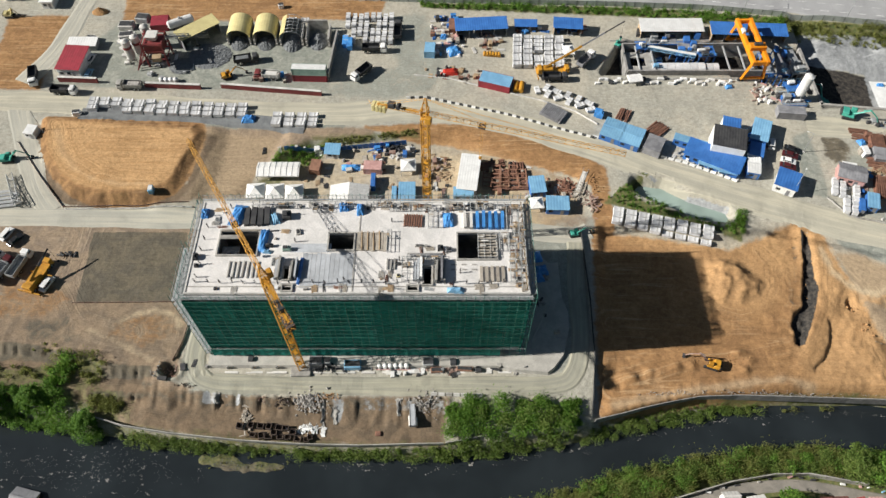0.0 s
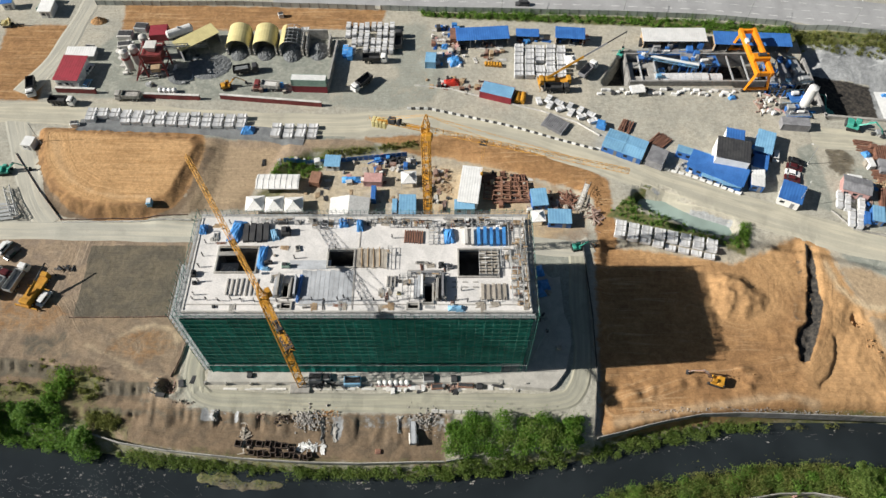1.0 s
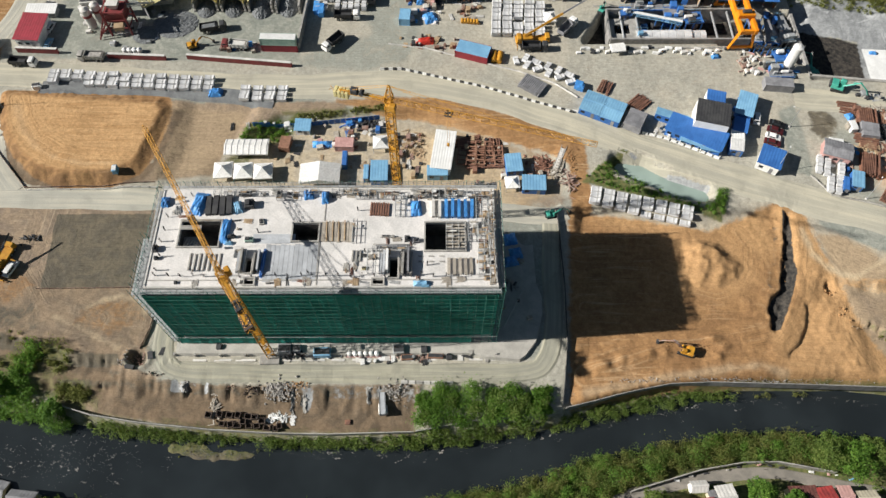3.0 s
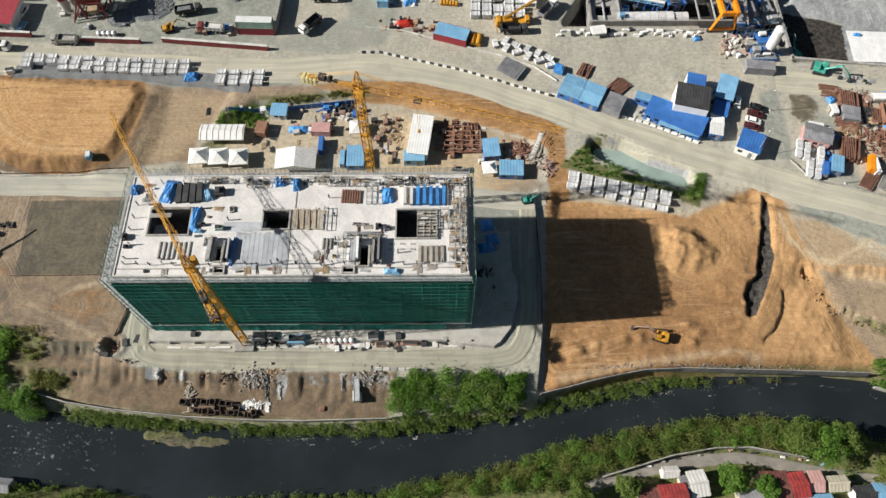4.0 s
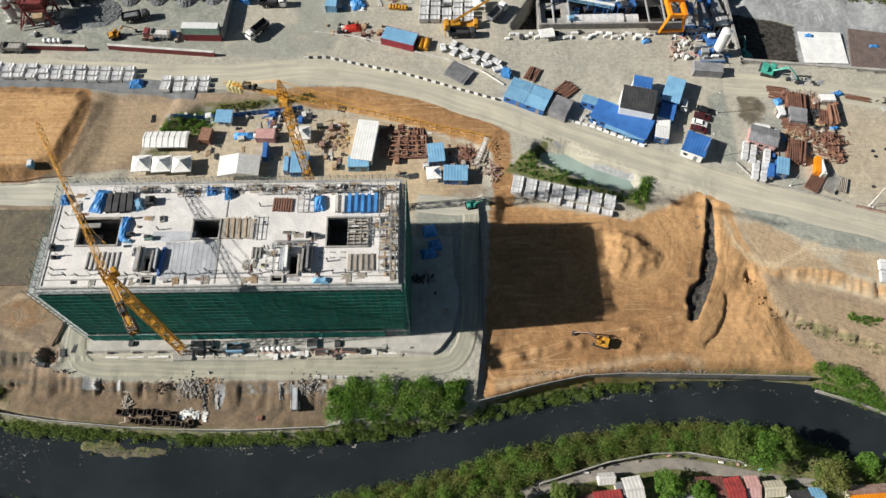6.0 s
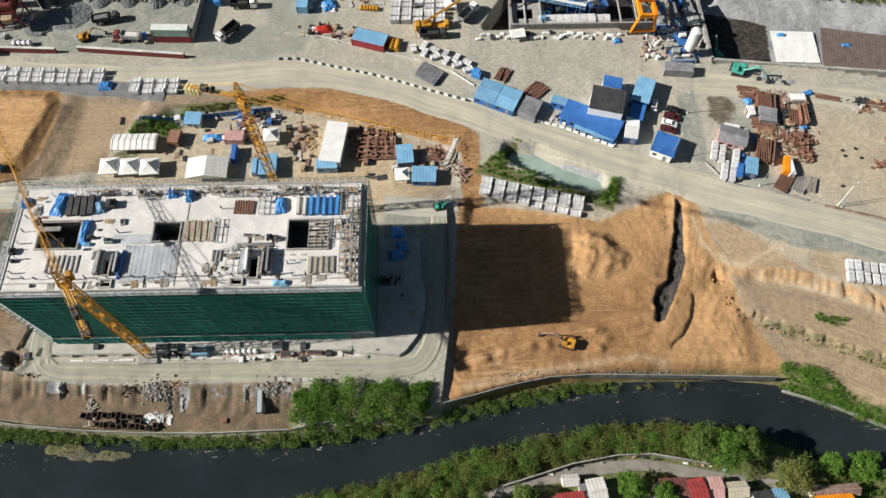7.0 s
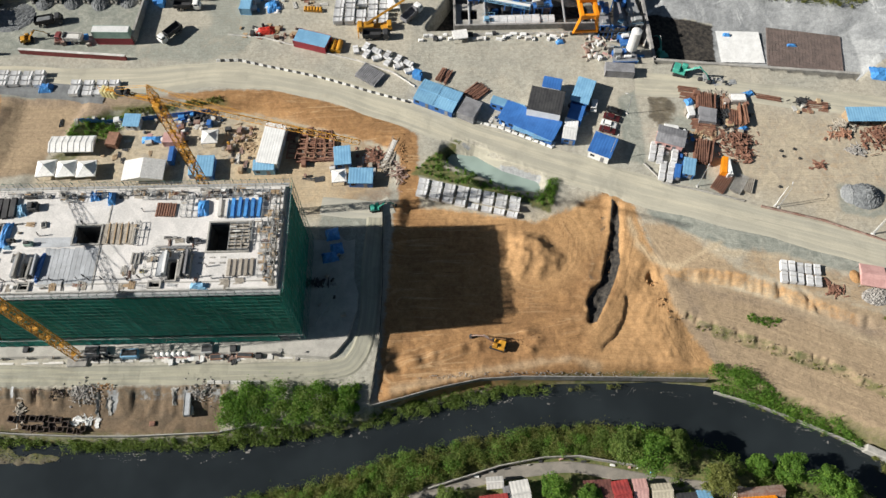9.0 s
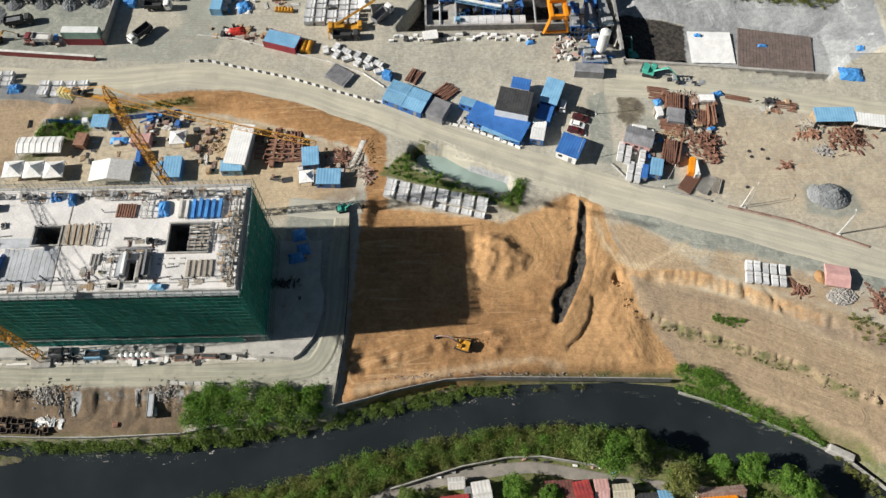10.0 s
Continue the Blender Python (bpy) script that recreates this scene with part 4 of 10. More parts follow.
for i in range(14):
    bm = B()
    box(bm, 0, 0, 0, 3.4 + 1.6 * ((i * 7) % 3) / 2, 0.55, 0.3)
    part("toe_kerb", bm, M_CONC, apron).matrix_basis = pose(-53 + i * 5.7, 69.95, 4.35, 0, 0, (i * 5) % 3 - 1)

# scaffold and netting round the walls
scaffold = thing("scaffold", "steel tube scaffold with green netting round the building", "scaffold")
LIFTS = int((DECK - FOOT) / LIFT)
bm = B()
tube(bm, (0, 0, 0), (0, 0, DECK - FOOT + 1.3), 0.055, 5)
std_me = mesh_of(bm, "standard", M_NETTUBE)


def member(name, me, x, y, z, rz=0.0, ry=0.0, rx=0.0):
    ob = new(name, me)
    ob.parent = scaffold
    ob.matrix_basis = pose(x, y, z, rx, ry, rz)
    return ob


nxb, nyb = int((SX1 - SX0) / BAY), int((SY1 - SY0) / BAY)
for i in range(nxb + 1):
    x = SX0 + (SX1 - SX0) * i / nxb
    member("standard", std_me, x, SY0 - 0.08, FOOT)
    member("standard", std_me, x, SY1 + 0.08, FOOT)
for j in range(1, nyb):
    y = SY0 + (SY1 - SY0) * j / nyb
    member("standard", std_me, SX0 - 0.08, y, FOOT)
    member("standard", std_me, SX1 + 0.08, y, FOOT)
bm = B()
tube(bm, (SX0, 0, 0), (SX1, 0, 0), 0.03, 4)
long_me = mesh_of(bm, "ledger", M_NETTUBE)
bm = B()
tube(bm, (0, SY0, 0), (0, SY1, 0), 0.05, 4)
short_me = mesh_of(bm, "ledger", M_NETTUBE)
for k in range(LIFTS + 2):
    z = FOOT + 0.5 + k * LIFT
    for y in (SY0 - 0.14, SY1 + 0.14):
        member("ledger", long_me, 0, y, z)
    for x in (SX0 - 0.14, SX1 + 0.14):
        member("ledger", short_me, x, 0, z)
# a panel of net hangs in a shallow sag between the standards
def net_panel(w, h, seed):
    rs = random.Random(seed)
    bm = B()
    grid = [[bm.verts.new((w * (a / 6 - 0.5), 0.10 * math.sin(math.pi * a / 3) ** 2 + rs.uniform(-0.05, 0.05) - 0.06 * math.sin(math.pi * b / 3), h * b / 3)) for a in range(7)] for b in range(4)]
    for b in range(3):
        for a in range(6):
            bm.faces.new((grid[b][a], grid[b][a + 1], grid[b + 1][a + 1], grid[b + 1][a]))
    return mesh_of(bm, "net_panel", M_NET)


NF, NS = 15, 5
NX0, NX1 = SX0 + 0.6, SX1 - 1.1
front_nets = [net_panel((NX1 - NX0) / NF - 0.02, LIFT + 0.04, s) for s in range(4)]
side_nets = [net_panel((SY1 - SY0) / NS - 0.02, LIFT + 0.04, s + 9) for s in range(3)]
rs = random.Random(3)
for k in range(LIFTS):
    z = FOOT + 0.35 + k * LIFT
    for i in range(NF):
        x = NX0 + (NX1 - NX0) * (i + 0.5) / NF
        if k > 1 or i < NF - 1:
            member("net_panel", rs.choice(front_nets), x, SY0 + (0.15 if k > 1 else -0.35), z, 0, 0, rs.uniform(-2.0, 2.0))
        member("net_panel", rs.choice(front_nets), x, SY1 - 0.15, z, 180)
    for j in range(NS):
        y = SY0 + (SY1 - SY0) * (j + 0.5) / NS
        member("net_panel", rs.choice(side_nets), NX0 + 0.1, y, z, -90, 0, rs.uniform(-2, 2))
        member("net_panel", rs.choice(side_nets), NX1 - 0.1, y, z, 90, 0, rs.uniform(-2, 2))
# white toe band low on the front, boards and guard rails of the top walkway
bm = B()
box(bm, 0, 0, 0, 1.75, 0.08, 0.16)
toe_me = mesh_of(bm, "toe_board", M_STEEL)
for i in range(40):
    member("toe_board", toe_me, SX0 + (SX1 - SX0) * (i + 0.5) / 40, SY0 - 0.55, FOOT + 2 * LIFT + 0.75 + rs.uniform(-0.06, 0.06))
bm = B()
box(bm, 0, 0, 0, BAY * 0.94, 0.5, 0.05)
BOARD = mesh_of(bm, "scaffold_board", M_STEEL)
bm = B()
tube(bm, (0, -0.8, 0), (0, 0.8, 0), 0.06, 4)
TRANSOM = mesh_of(bm, "transom", M_STEEL)
bm = B()
tube(bm, (0, 0, 0), (0, 0, 1.3), 0.05, 4)
RAIL_POST = mesh_of(bm, "rail_post", M_STEEL)


def walkway(x0, y0, x1, y1, z):
    d = Vector((x1 - x0, y1 - y0, 0))
    n = int(d.length / BAY)
    rz = math.degrees(math.atan2(d.y, d.x))
    nrm = Vector((-d.y, d.x, 0)).normalized()
    for i in range(n + 1):
        p = Vector((x0, y0, z)) + d * i / n
        member("transom", TRANSOM, p.x, p.y, z, rz)
        member("rail_post", RAIL_POST, p.x - nrm.x * 0.7, p.y - nrm.y * 0.7, z)
        if i < n:
            q = p + d * 0.5 / n
            for s in (-0.32, 0.30):
                member("scaffold_board", BOARD, q.x + nrm.x * s, q.y + nrm.y * s, z + rs.uniform(0.03, 0.08), rz + rs.uniform(-1.5, 1.5))
    for zz in (0.6, 1.15):
        bm = B()
        tube(bm, Vector((x0, y0, z + zz)) - nrm * 0.7, Vector((x1, y1, z + zz)) - nrm * 0.7, 0.05, 4)
        part("guard_rail", bm, M_STEEL, scaffold)


MX0, MX1, MY0, MY1 = (SX0 + BX0) / 2, (SX1 + BX1) / 2, (SY0 + BY0) / 2, (SY1 + BY1) / 2
walkway(MX0, MY0, MX1, MY0, DECK - 0.7)
walkway(MX1, MY0 + 0.9, MX1, MY1 - 0.9, DECK - 0.7)
walkway(MX1, MY1, MX0, MY1, DECK - 0.7)
walkway(MX0, MY1 - 0.9, MX0, MY0 + 0.9, DECK - 0.7)

# an open bay of scaffold stands outside the netting at the west end
for j in range(9):
    y = SY0 + 0.2 + j * 1.75
    for x in (SX0 - 1.5, SX0 - 0.5):
        member("standard", std_me, x, y, FOOT)
bm = B()
box(bm, 0, 0, 0, 1.1, 1.7, 0.06)
SIDE_BOARD = mesh_of(bm, "scaffold_board", M_STEEL)
bm = B()
tube(bm, (0, 0, 0), (0, 14.0, 0), 0.06, 4)
SIDE_RAIL = mesh_of(bm, "guard_rail", M_STEEL)
for k in range(LIFTS + 1):
    z = FOOT + 0.5 + k * LIFT
    for j in range(8):
        member("scaffold_board", SIDE_BOARD, SX0 - 1.0, SY0 + 1.05 + j * 1.75, z, rs.uniform(-1, 1))
    member("guard_rail", SIDE_RAIL, SX0 - 1.55, SY0 + 0.2, z + 1.0)

# ---- on the roof ----
def heap_tarp(name, x, y, sx, sy, h, rz, material, label, z=None, group=""):
    """A tarpaulin thrown over a heap."""
    rs = random.Random(int(x * 31 + y * 17))
    bm = B()
    n = 9
    g = []
    for j in range(n):
        row = []
        for i in range(n):
            u, v = i / (n - 1) * 2 - 1, j / (n - 1) * 2 - 1
            e = max(abs(u), abs(v))
            zz = h * min(1.0, (1 - e) * 2.4) * (0.75 + 0.25 * rs.random())
            row.append(bm.verts.new((u * sx / 2 * (1 + rs.uniform(-0.06, 0.06)), v * sy / 2 * (1 + rs.uniform(-0.06, 0.06)), 0.03 + zz)))
        g.append(row)
    for j in range(n - 1):
        for i in range(n - 1):
            bm.faces.new((g[j][i], g[j][i + 1], g[j + 1][i + 1], g[j + 1][i]))
    edge = g[0] + [g[j][-1] for j in range(1, n)] + g[-1][-2::-1] + [g[j][0] for j in range(n - 2, 0, -1)]
    low = [bm.verts.new((v.co.x * 0.97, v.co.y * 0.97, 0)) for v in edge]
    for i in range(len(edge)):
        bm.faces.new((low[i], low[(i + 1) % len(edge)], edge[(i + 1) % len(edge)], edge[i]))
    bm.faces.new(low[::-1])
    return single(name, bm, material, label, "tarpaulin", x, y, hz(x, y) if z is None else z, rz, group)


LOOSE = {}


def loose(name, piece, material, label, category, x, y, z, rz, group, r):
    """A few boards or pipes lying together, each a part."""
    key = (piece, material.name)
    if key not in LOOSE:
        bm = B()
        if piece == "pipe":
            tube(bm, (-1.05, 0, 0.07), (1.05, 0, 0.07), 0.07, 5)
        else:
            box(bm, 0, 0, 0, 1.9, 0.22, 0.13)
        LOOSE[key] = mesh_of(bm, piece, material)
    t = thing(name, label, category, x, y, z, rz, group)
    for k in range(r.randint(3, 5)):
        ob = new(piece, LOOSE[key])
        ob.parent = t
        ob.matrix_basis = pose(r.uniform(-0.25, 0.25), k * (0.16 if piece == "pipe" else 0.27), 0.12 * (k % 2) if piece == "pipe" else 0.03 * k, 0, 0, r.uniform(-6, 6))
    return t


for x, y, sx, sy, h, rz in ((-56.0, 97.1, 1.9, 2.8, 1.2, 4), (-48.2, 96.6, 3.2, 6.0, 1.3, -12), (-41.3, 89.4, 2.0, 6.4, 1.1, -2), (-23.4, 99.0, 2.3, 2.6, 1.3, 8), (-19.6, 98.2, 1.6, 3.3, 1.5, 5),
                            (1.2, 95.3, 2.5, 4.2, 1.2, 6)):
    heap_tarp("tarpaulin", x, y, sx, sy, h, rz, M_TARP, "crumpled blue tarpaulin over materials on the concrete deck", DECK, "tarpaulins on the roof")
for x, y, sx, sy, h, rz in ((-39.2, 95.6, 1.8, 3.4, 1.2, 20), (-40.0, 86.4, 2.0, 1.0, 0.7, -5)):
    heap_tarp("tarpaulin", x, y, sx, sy, h, rz, M_SKYROOF, "faded light blue tarpaulin over materials on the deck", DECK, "tarpaulins on the roof")
heap_tarp("tarpaulin", -31.9, 81.4, 0.8, 7.0, 0.9, -3, M_BLUEROOF, "dark blue tarpaulin along the deck joint", DECK, "tarpaulins on the roof")
heap_tarp("tarpaulin", 2.8, 76.3, 3.9, 1.6, 0.9, -2, M_SKYROOF, "light blue tarpaulin over materials near the roof's edge", DECK, "tarpaulins on the roof")


def plank_stack(name, x, y, z, sx, sy, n, gap, material, label, category, rz=0.0, h=0.12, layers=1, group="", along=True):
    """Boards or bars side by side, each a part."""
    t = thing(name, label, category, x, y, z, rz, group)
    rs = random.Random(int(x * 13 + y * 7))
    bm = B()
    box(bm, 0, 0, 0, sx, sy / n * (1 - gap), h)
    me = mesh_of(bm, "board", material)
    for k in range(layers):
        for i in range(n):
            ob = new("board", me)
            ob.parent = t
            ob.matrix_basis = pose(rs.uniform(-0.03, 0.03) * sx, sy * ((i + 0.5) / n - 0.5), k * h * 1.05, 0, 0, rs.uniform(-1.5, 1.5))
    return t


plank_stack("formwork_stack", -43.5, 96.0, DECK, 4.9, 6.2, 4, 0.22, M_BLACKROOF, "dark formwork panels laid in a row on the deck", "formwork", 94, 0.8)
plank_stack("formwork_stack", 5.85, 95.0, DECK, 4.6, 2.9, 2, 0.55, M_CONC, "pale formwork panels laid in a row on the deck", "formwork", 90, 0.9)
plank_stack("formwork_stack", 10.95, 95.0, DECK, 4.7, 7.3, 5, 0.5, M_TARP, "blue formwork panels laid in a row on the deck", "formwork", 90, 0.9)
plank_stack("bar_stack", -7.0, 95.0, DECK, 3.4, 4.5, 8, 0.4, M_RUST, "rusty steel forms laid side by side on the deck", "steel forms", 88, 0.4)
plank_stack("board_stack", -16.3, 89.1, DECK, 5.0, 7.0, 8, 0.1, M_PLY, "weathered timber platform of loose boards on the deck", "boards", 90, 0.3)
plank_stack("board_stack", -16.6, 89.3, DECK + 0.32, 5.2, 5.4, 4, 0.82, M_WOOD, "timber bearers across a platform of boards", "boards", 92, 0.14)
plank_stack("board_stack", -44.7, 81.7, DECK, 4.2, 7.6, 7, 0.72, M_OLDCONC, "grey planks laid apart on the deck", "boards", 90, 0.25)
plank_stack("board_stack", 11.0, 80.5, DECK, 4.0, 6.1, 5, 0.45, M_PLY, "weathered planks laid apart on the deck", "boards", 90, 0.35)
plank_stack("board_stack", -11.7, 83.1, DECK, 2.8, 2.5, 3, 0.6, M_OLDCONC, "grey formwork boards on the deck", "boards", 90, 0.3)
plank_stack("board_stack", -3.6, 85.4, DECK, 7.6, 1.0, 3, 0.3, M_GREYROOF, "grey boards laid along the stair core", "boards", 0, 0.3)


def panel_rack(x, y, sx, sy, heights_of, mats, label):
    """Upright form panels standing side by side, each a part."""
    t = thing("form_rack", label, "formwork", x, y, DECK, 0, "form racks on the roof")
    n = len(heights_of)
    for i, hh in enumerate(heights_of):
        bm = B()
        box(bm, sx * ((i + 0.5) / n - 0.5), ((i * 7) % 3 - 1) * 0.05 * sy, 0, sx / n * 0.72, sy * (0.82 + 0.06 * ((i * 5) % 3)), hh, ((i * 11) % 5 - 2) * 0.8, 0, 6 - (i * 3) % 11)
        part("form_panel", bm, mats[i % len(mats)], t)


panel_rack(-36.6, 81.7, 1.9, 6.0, (1.1, 1.6, 0.8), (M_WETCONC, M_OLDCONC), "grey form panels standing round the stair core")
panel_rack(-33.3, 81.4, 1.6, 5.6, (1.4, 0.9, 1.5), (M_OLDCONC, M_DARK, M_WETCONC), "grey and dark form panels standing round the stair core")
panel_rack(-5.6, 81.3, 2.2, 5.9, (1.0, 1.3, 1.6), (M_WETCONC, M_WETCONC, M_WHITE), "pale and grey form panels standing round the stair core")
panel_rack(-0.6, 81.1, 2.6, 6.4, (1.5, 1.0, 1.8, 1.2), (M_OLDCONC, M_DARK, M_GREYROOF, M_OLDCONC), "dark grey form panels standing round the stair core")


def site_engine(x, y, sx, sy, h, rz, material, label):
    """A small site machine: skids, body, cowl and pipe."""
    t = thing("site_machine", label, "machine", x, y, DECK, rz, "machines on the roof")
    bm = B()
    for s2 in (-1, 1):
        box(bm, 0, s2 * sy * 0.36, 0, sx, sy * 0.12, h * 0.14)
    part("skid", bm, M_DARK, t)
    bm = B()
    soft_box(bm, 0, 0, h * 0.14, sx * 0.92, sy * 0.86, h * 0.58, 0.08)
    part("body", bm, material, t)
    bm = B()
    soft_box(bm, -sx * 0.14, 0, h * 0.72, sx * 0.5, sy * 0.6, h * 0.28, 0.06)
    part("cowl", bm, M_DARK, t)
    bm = B()
    tube(bm, (sx * 0.3, sy * 0.2, h * 0.7), (sx * 0.3, sy * 0.2, h * 1.2), 0.09, 6)
    part("exhaust_pipe", bm, M_STEEL, t)


for x, y, sx, sy, h, rz, m2, lab in ((-36.6, 96.2, 2.2, 2.4, 1.8, 5, M_DARK, "dark pump on skids beside blue tarpaulins"), (-37.6, 99.0, 2.4, 1.2, 1.3, 0, M_DARK, "dark compressor at the deck's edge"), (-27.7, 98.7, 1.4, 1.1, 1.3, 0, M_GREYROOF, "grey mixer at the deck's edge"),
                                     (-30.0, 98.9, 1.2, 1.2, 1.4, 0, M_OLDCONC, "grey mixer at the deck's edge"), (-35.5, 87.0, 2.0, 1.2, 1.4, 0, M_PALEGREEN, "pale green generator on the grey pour"), (-39.6, 87.9, 1.8, 0.9, 1.1, 4, M_DARK, "dark pump beside the open shaft"),
                                     (-55.9, 84.9, 1.0, 1.9, 1.3, 0, M_DARK, "dark tank near the deck's west edge"), (-55.3, 82.6, 1.0, 1.0, 0.9, 0, M_DARK, "dark box near the deck's west edge"), (-4.9, 87.9, 3.2, 0.6, 0.7, -2, M_OLDCONC, "low grey trolley on the open deck"),
                                     (-0.6, 87.2, 1.3, 1.6, 1.2, 0, M_DARK, "dark welding set beside the open shaft"), (1.3, 86.8, 1.5, 1.2, 1.0, 10, M_GREYROOF, "grey welding set beside the open shaft"), (-9.9, 80.0, 0.9, 0.9, 0.7, 0, M_CREAM, "yellow site machine beside the stair core"),
                                     (-33.4, 91.8, 1.2, 1.8, 0.6, 12, M_OLDCONC, "low grey machine on the open deck")):
    site_engine(x, y, sx, sy, h, rz, m2, lab)

r_edge = random.Random(41)
# bare column starters and props along the deck's edges
bm = B()
for a, b in ((-0.09, -0.09), (0.09, -0.09), (0.09, 0.09), (-0.09, 0.09)):
    tube(bm, (a, b, 0), (a * 1.05, b * 1.05, 1.7), 0.035, 4)
for zz in (0.4, 0.9, 1.4):
    for a, b, c, d in ((-1, -1, 1, -1), (1, -1, 1, 1), (1, 1, -1, 1), (-1, 1, -1, -1)):
        tube(bm, (a * 0.1, b * 0.1, zz), (c * 0.1, d * 0.1, zz), 0.025, 4)
bars_me = mesh_of(bm, "column_starter", M_DARK)
spots = [(-54.5 + i * 2.6, 78.2) for i in range(27)] + [(-54.8, 80 + i * 3.3) for i in range(6)] + [(-50 + i * 5.5, 98.6) for i in range(12)] + [(-34, 89), (-24.5, 92), (-12, 95), (-2, 83), (4, 81), (10, 89.5), (-47, 79.5), (-22, 78.8), (-10, 84)]
for i, (x, y) in enumerate(spots):
    if any(abs(x - s[0]) < s[2] / 2 + 0.4 and abs(y - s[1]) < s[3] / 2 + 0.4 for s in SHAFTS):
        continue
    ob = new("column_starter", bars_me)
    ob.matrix_basis = pose(x + rs.uniform(-0.3, 0.3), y + rs.uniform(-0.3, 0.3), DECK, rs.uniform(-4, 4), rs.uniform(-4, 4), rs.uniform(0, 90))
    tagged(ob, "dark upright column bars rising from the deck", "column bars", "column bars on the roof")


def frame_rack(x, y, z, sx, sy, h, rz, label, group, material=M_STEEL, deck=True):
    """A small standing scaffold with boards."""
    t = thing("shoring_frame", label, "shoring", x, y, z, rz, group)
    nx2, ny2 = max(1, round(sx / 1.6)), max(1, round(sy / 1.6))
    bm = B()
    tube(bm, (0, 0, 0), (0, 0, h), 0.06, 4)
    me = mesh_of(bm, "post", material)
    for i in range(nx2 + 1):
        for j in range(ny2 + 1):
            ob = new("post", me)
            ob.parent = t
            ob.matrix_basis = pose(sx * (i / nx2 - 0.5), sy * (j / ny2 - 0.5), 0)
    bm = B()
    tube(bm, (-sx / 2, 0, 0), (sx / 2, 0, 0), 0.055, 4)
    mx = mesh_of(bm, "rail", material)
    bm = B()
    tube(bm, (0, -sy / 2, 0), (0, sy / 2, 0), 0.055, 4)
    my = mesh_of(bm, "rail", material)
    for zz in (h * 0.45, h * 0.95):
        for me, n2, s2, dirn in ((mx, ny2, sy, 1), (my, nx2, sx, 0)):
            for j in range(n2 + 1):
                ob = new("rail", me)
                ob.parent = t
                off = s2 * (j / n2 - 0.5)
                ob.matrix_basis = pose(0 if dirn else off, off if dirn else 0, zz)
    if deck:
        r2 = random.Random(int(x * 5 + y))
        for i in range(max(2, int(sx * sy / 4))):
            bm = B()
            box(bm, r2.uniform(-0.4, 0.4) * sx, r2.uniform(-0.4, 0.4) * sy, h, min(sx, 1.8) * r2.uniform(0.5, 0.9), 0.35, 0.06, r2.choice((0, 90)))
            part("board", bm, r2.choice((M_PLY, M_WOOD, M_WOOD) if x > 14 else (M_PLY, M_WOOD, M_CONC)), t)
    return t


for x, y, sx, sy, h, rz in ((16.3, 81.0, 2.6, 6.0, 1.7, 0), (18.0, 79.0, 1.2, 5.0, 2.2, 0), (18.0, 86.0, 1.2, 6.0, 2.4, 0), (18.0, 93.0, 1.2, 6.0, 2.2, 0), (12.0, 99.0, 8.0, 1.4, 1.8, 0), (-14.0, 99.4, 8.0, 1.2, 1.5, 0), (-40.0, 99.2, 10.0, 1.2, 1.4, 0), (-24.0, 99.2, 6.0, 1.2, 1.4, 0), (16.4, 87.5, 2.6, 6.0, 1.9, 0), (16.2, 94.5, 2.8, 6.4, 1.7, 0), (5.0, 98.9, 9.0, 2.0, 1.6, 0), (-6.0, 98.6, 7.0, 1.8, 1.3, 0), (13.9, 89.0, 2.0, 5.0, 1.2, 0),
                            (-2.1, 95.5, 2.6, 5.0, 1.4, 0), (-8.2, 81.5, 1.8, 5.4, 1.6, 0), (-4.4, 84.6, 7.4, 0.8, 1.3, 0), (10.1, 87.8, 4.2, 6.4, 0.9, 0), (-12.3, 89.1, 0.9, 5.6, 1.2, 0), (-11.0, 98.4, 3.0, 1.4, 1.2, 0), (-28.8, 98.2, 3.6, 1.6, 1.2, 0)):
    frame_rack(x, y, DECK, sx, sy, h, rz, "grey shoring frame with loose boards on the concrete deck", "shoring frames on the roof")

# timber and props bridge parts of the open shafts
plank_stack("board_stack", 10.2, 87.8, DECK + 0.43, 4.4, 6.4, 8, 0.5, M_PLY, "weathered timbers bridging the open shaft", "boards", 0, 0.22)
plank_stack("board_stack", -48.9, 90.1, DECK + 0.43, 4.6, 1.1, 3, 0.2, M_OLDCONC, "timbers bridging the open shaft", "boards", 0, 0.3)
plank_stack("board_stack", -47.0, 92.0, DECK + 0.43, 8.4, 0.7, 2, 0.5, M_PLY, "timbers bridging the open shaft", "boards", 0, 0.2)
bm = B()
box(bm, -49.2, 87.4, DECK - 2.6, 4.0, 4.0, 0.25)
part("shaft_landing", bm, M_OLDCONC, building, "grey landing inside the open shaft")
plank_stack("board_stack", -49.4, 87.3, DECK - 2.35, 2.4, 3.2, 5, 0.4, M_CONC, "pale offcuts on the landing inside the open shaft", "boards", 70, 0.3)
# timber guard frames stand along the roof's east edge
for k in range(13):
    y = 77.2 + k * 1.82
    t = thing("edge_frame", "timber guard frame standing at the roof's edge", "guard frame", 18.4, y, DECK, 0, "guard frames on the roof")
    hh = r_edge.uniform(0.4, 1.3) + 1.6 * (1 - k / 12)
    for yy in (-0.7, 0.7):
        bm = B()
        box(bm, 0, yy, 0, 0.14, 0.14, hh)
        part("post", bm, M_WOOD, t)
    for zz in (0.5, 1.1, 1.7, 2.3):
        if zz < hh:
            bm = B()
            box(bm, 0.08, 0, zz, 0.05, 1.6, 0.3)
            part("rail", bm, M_PLY, t)

r2 = random.Random(8)
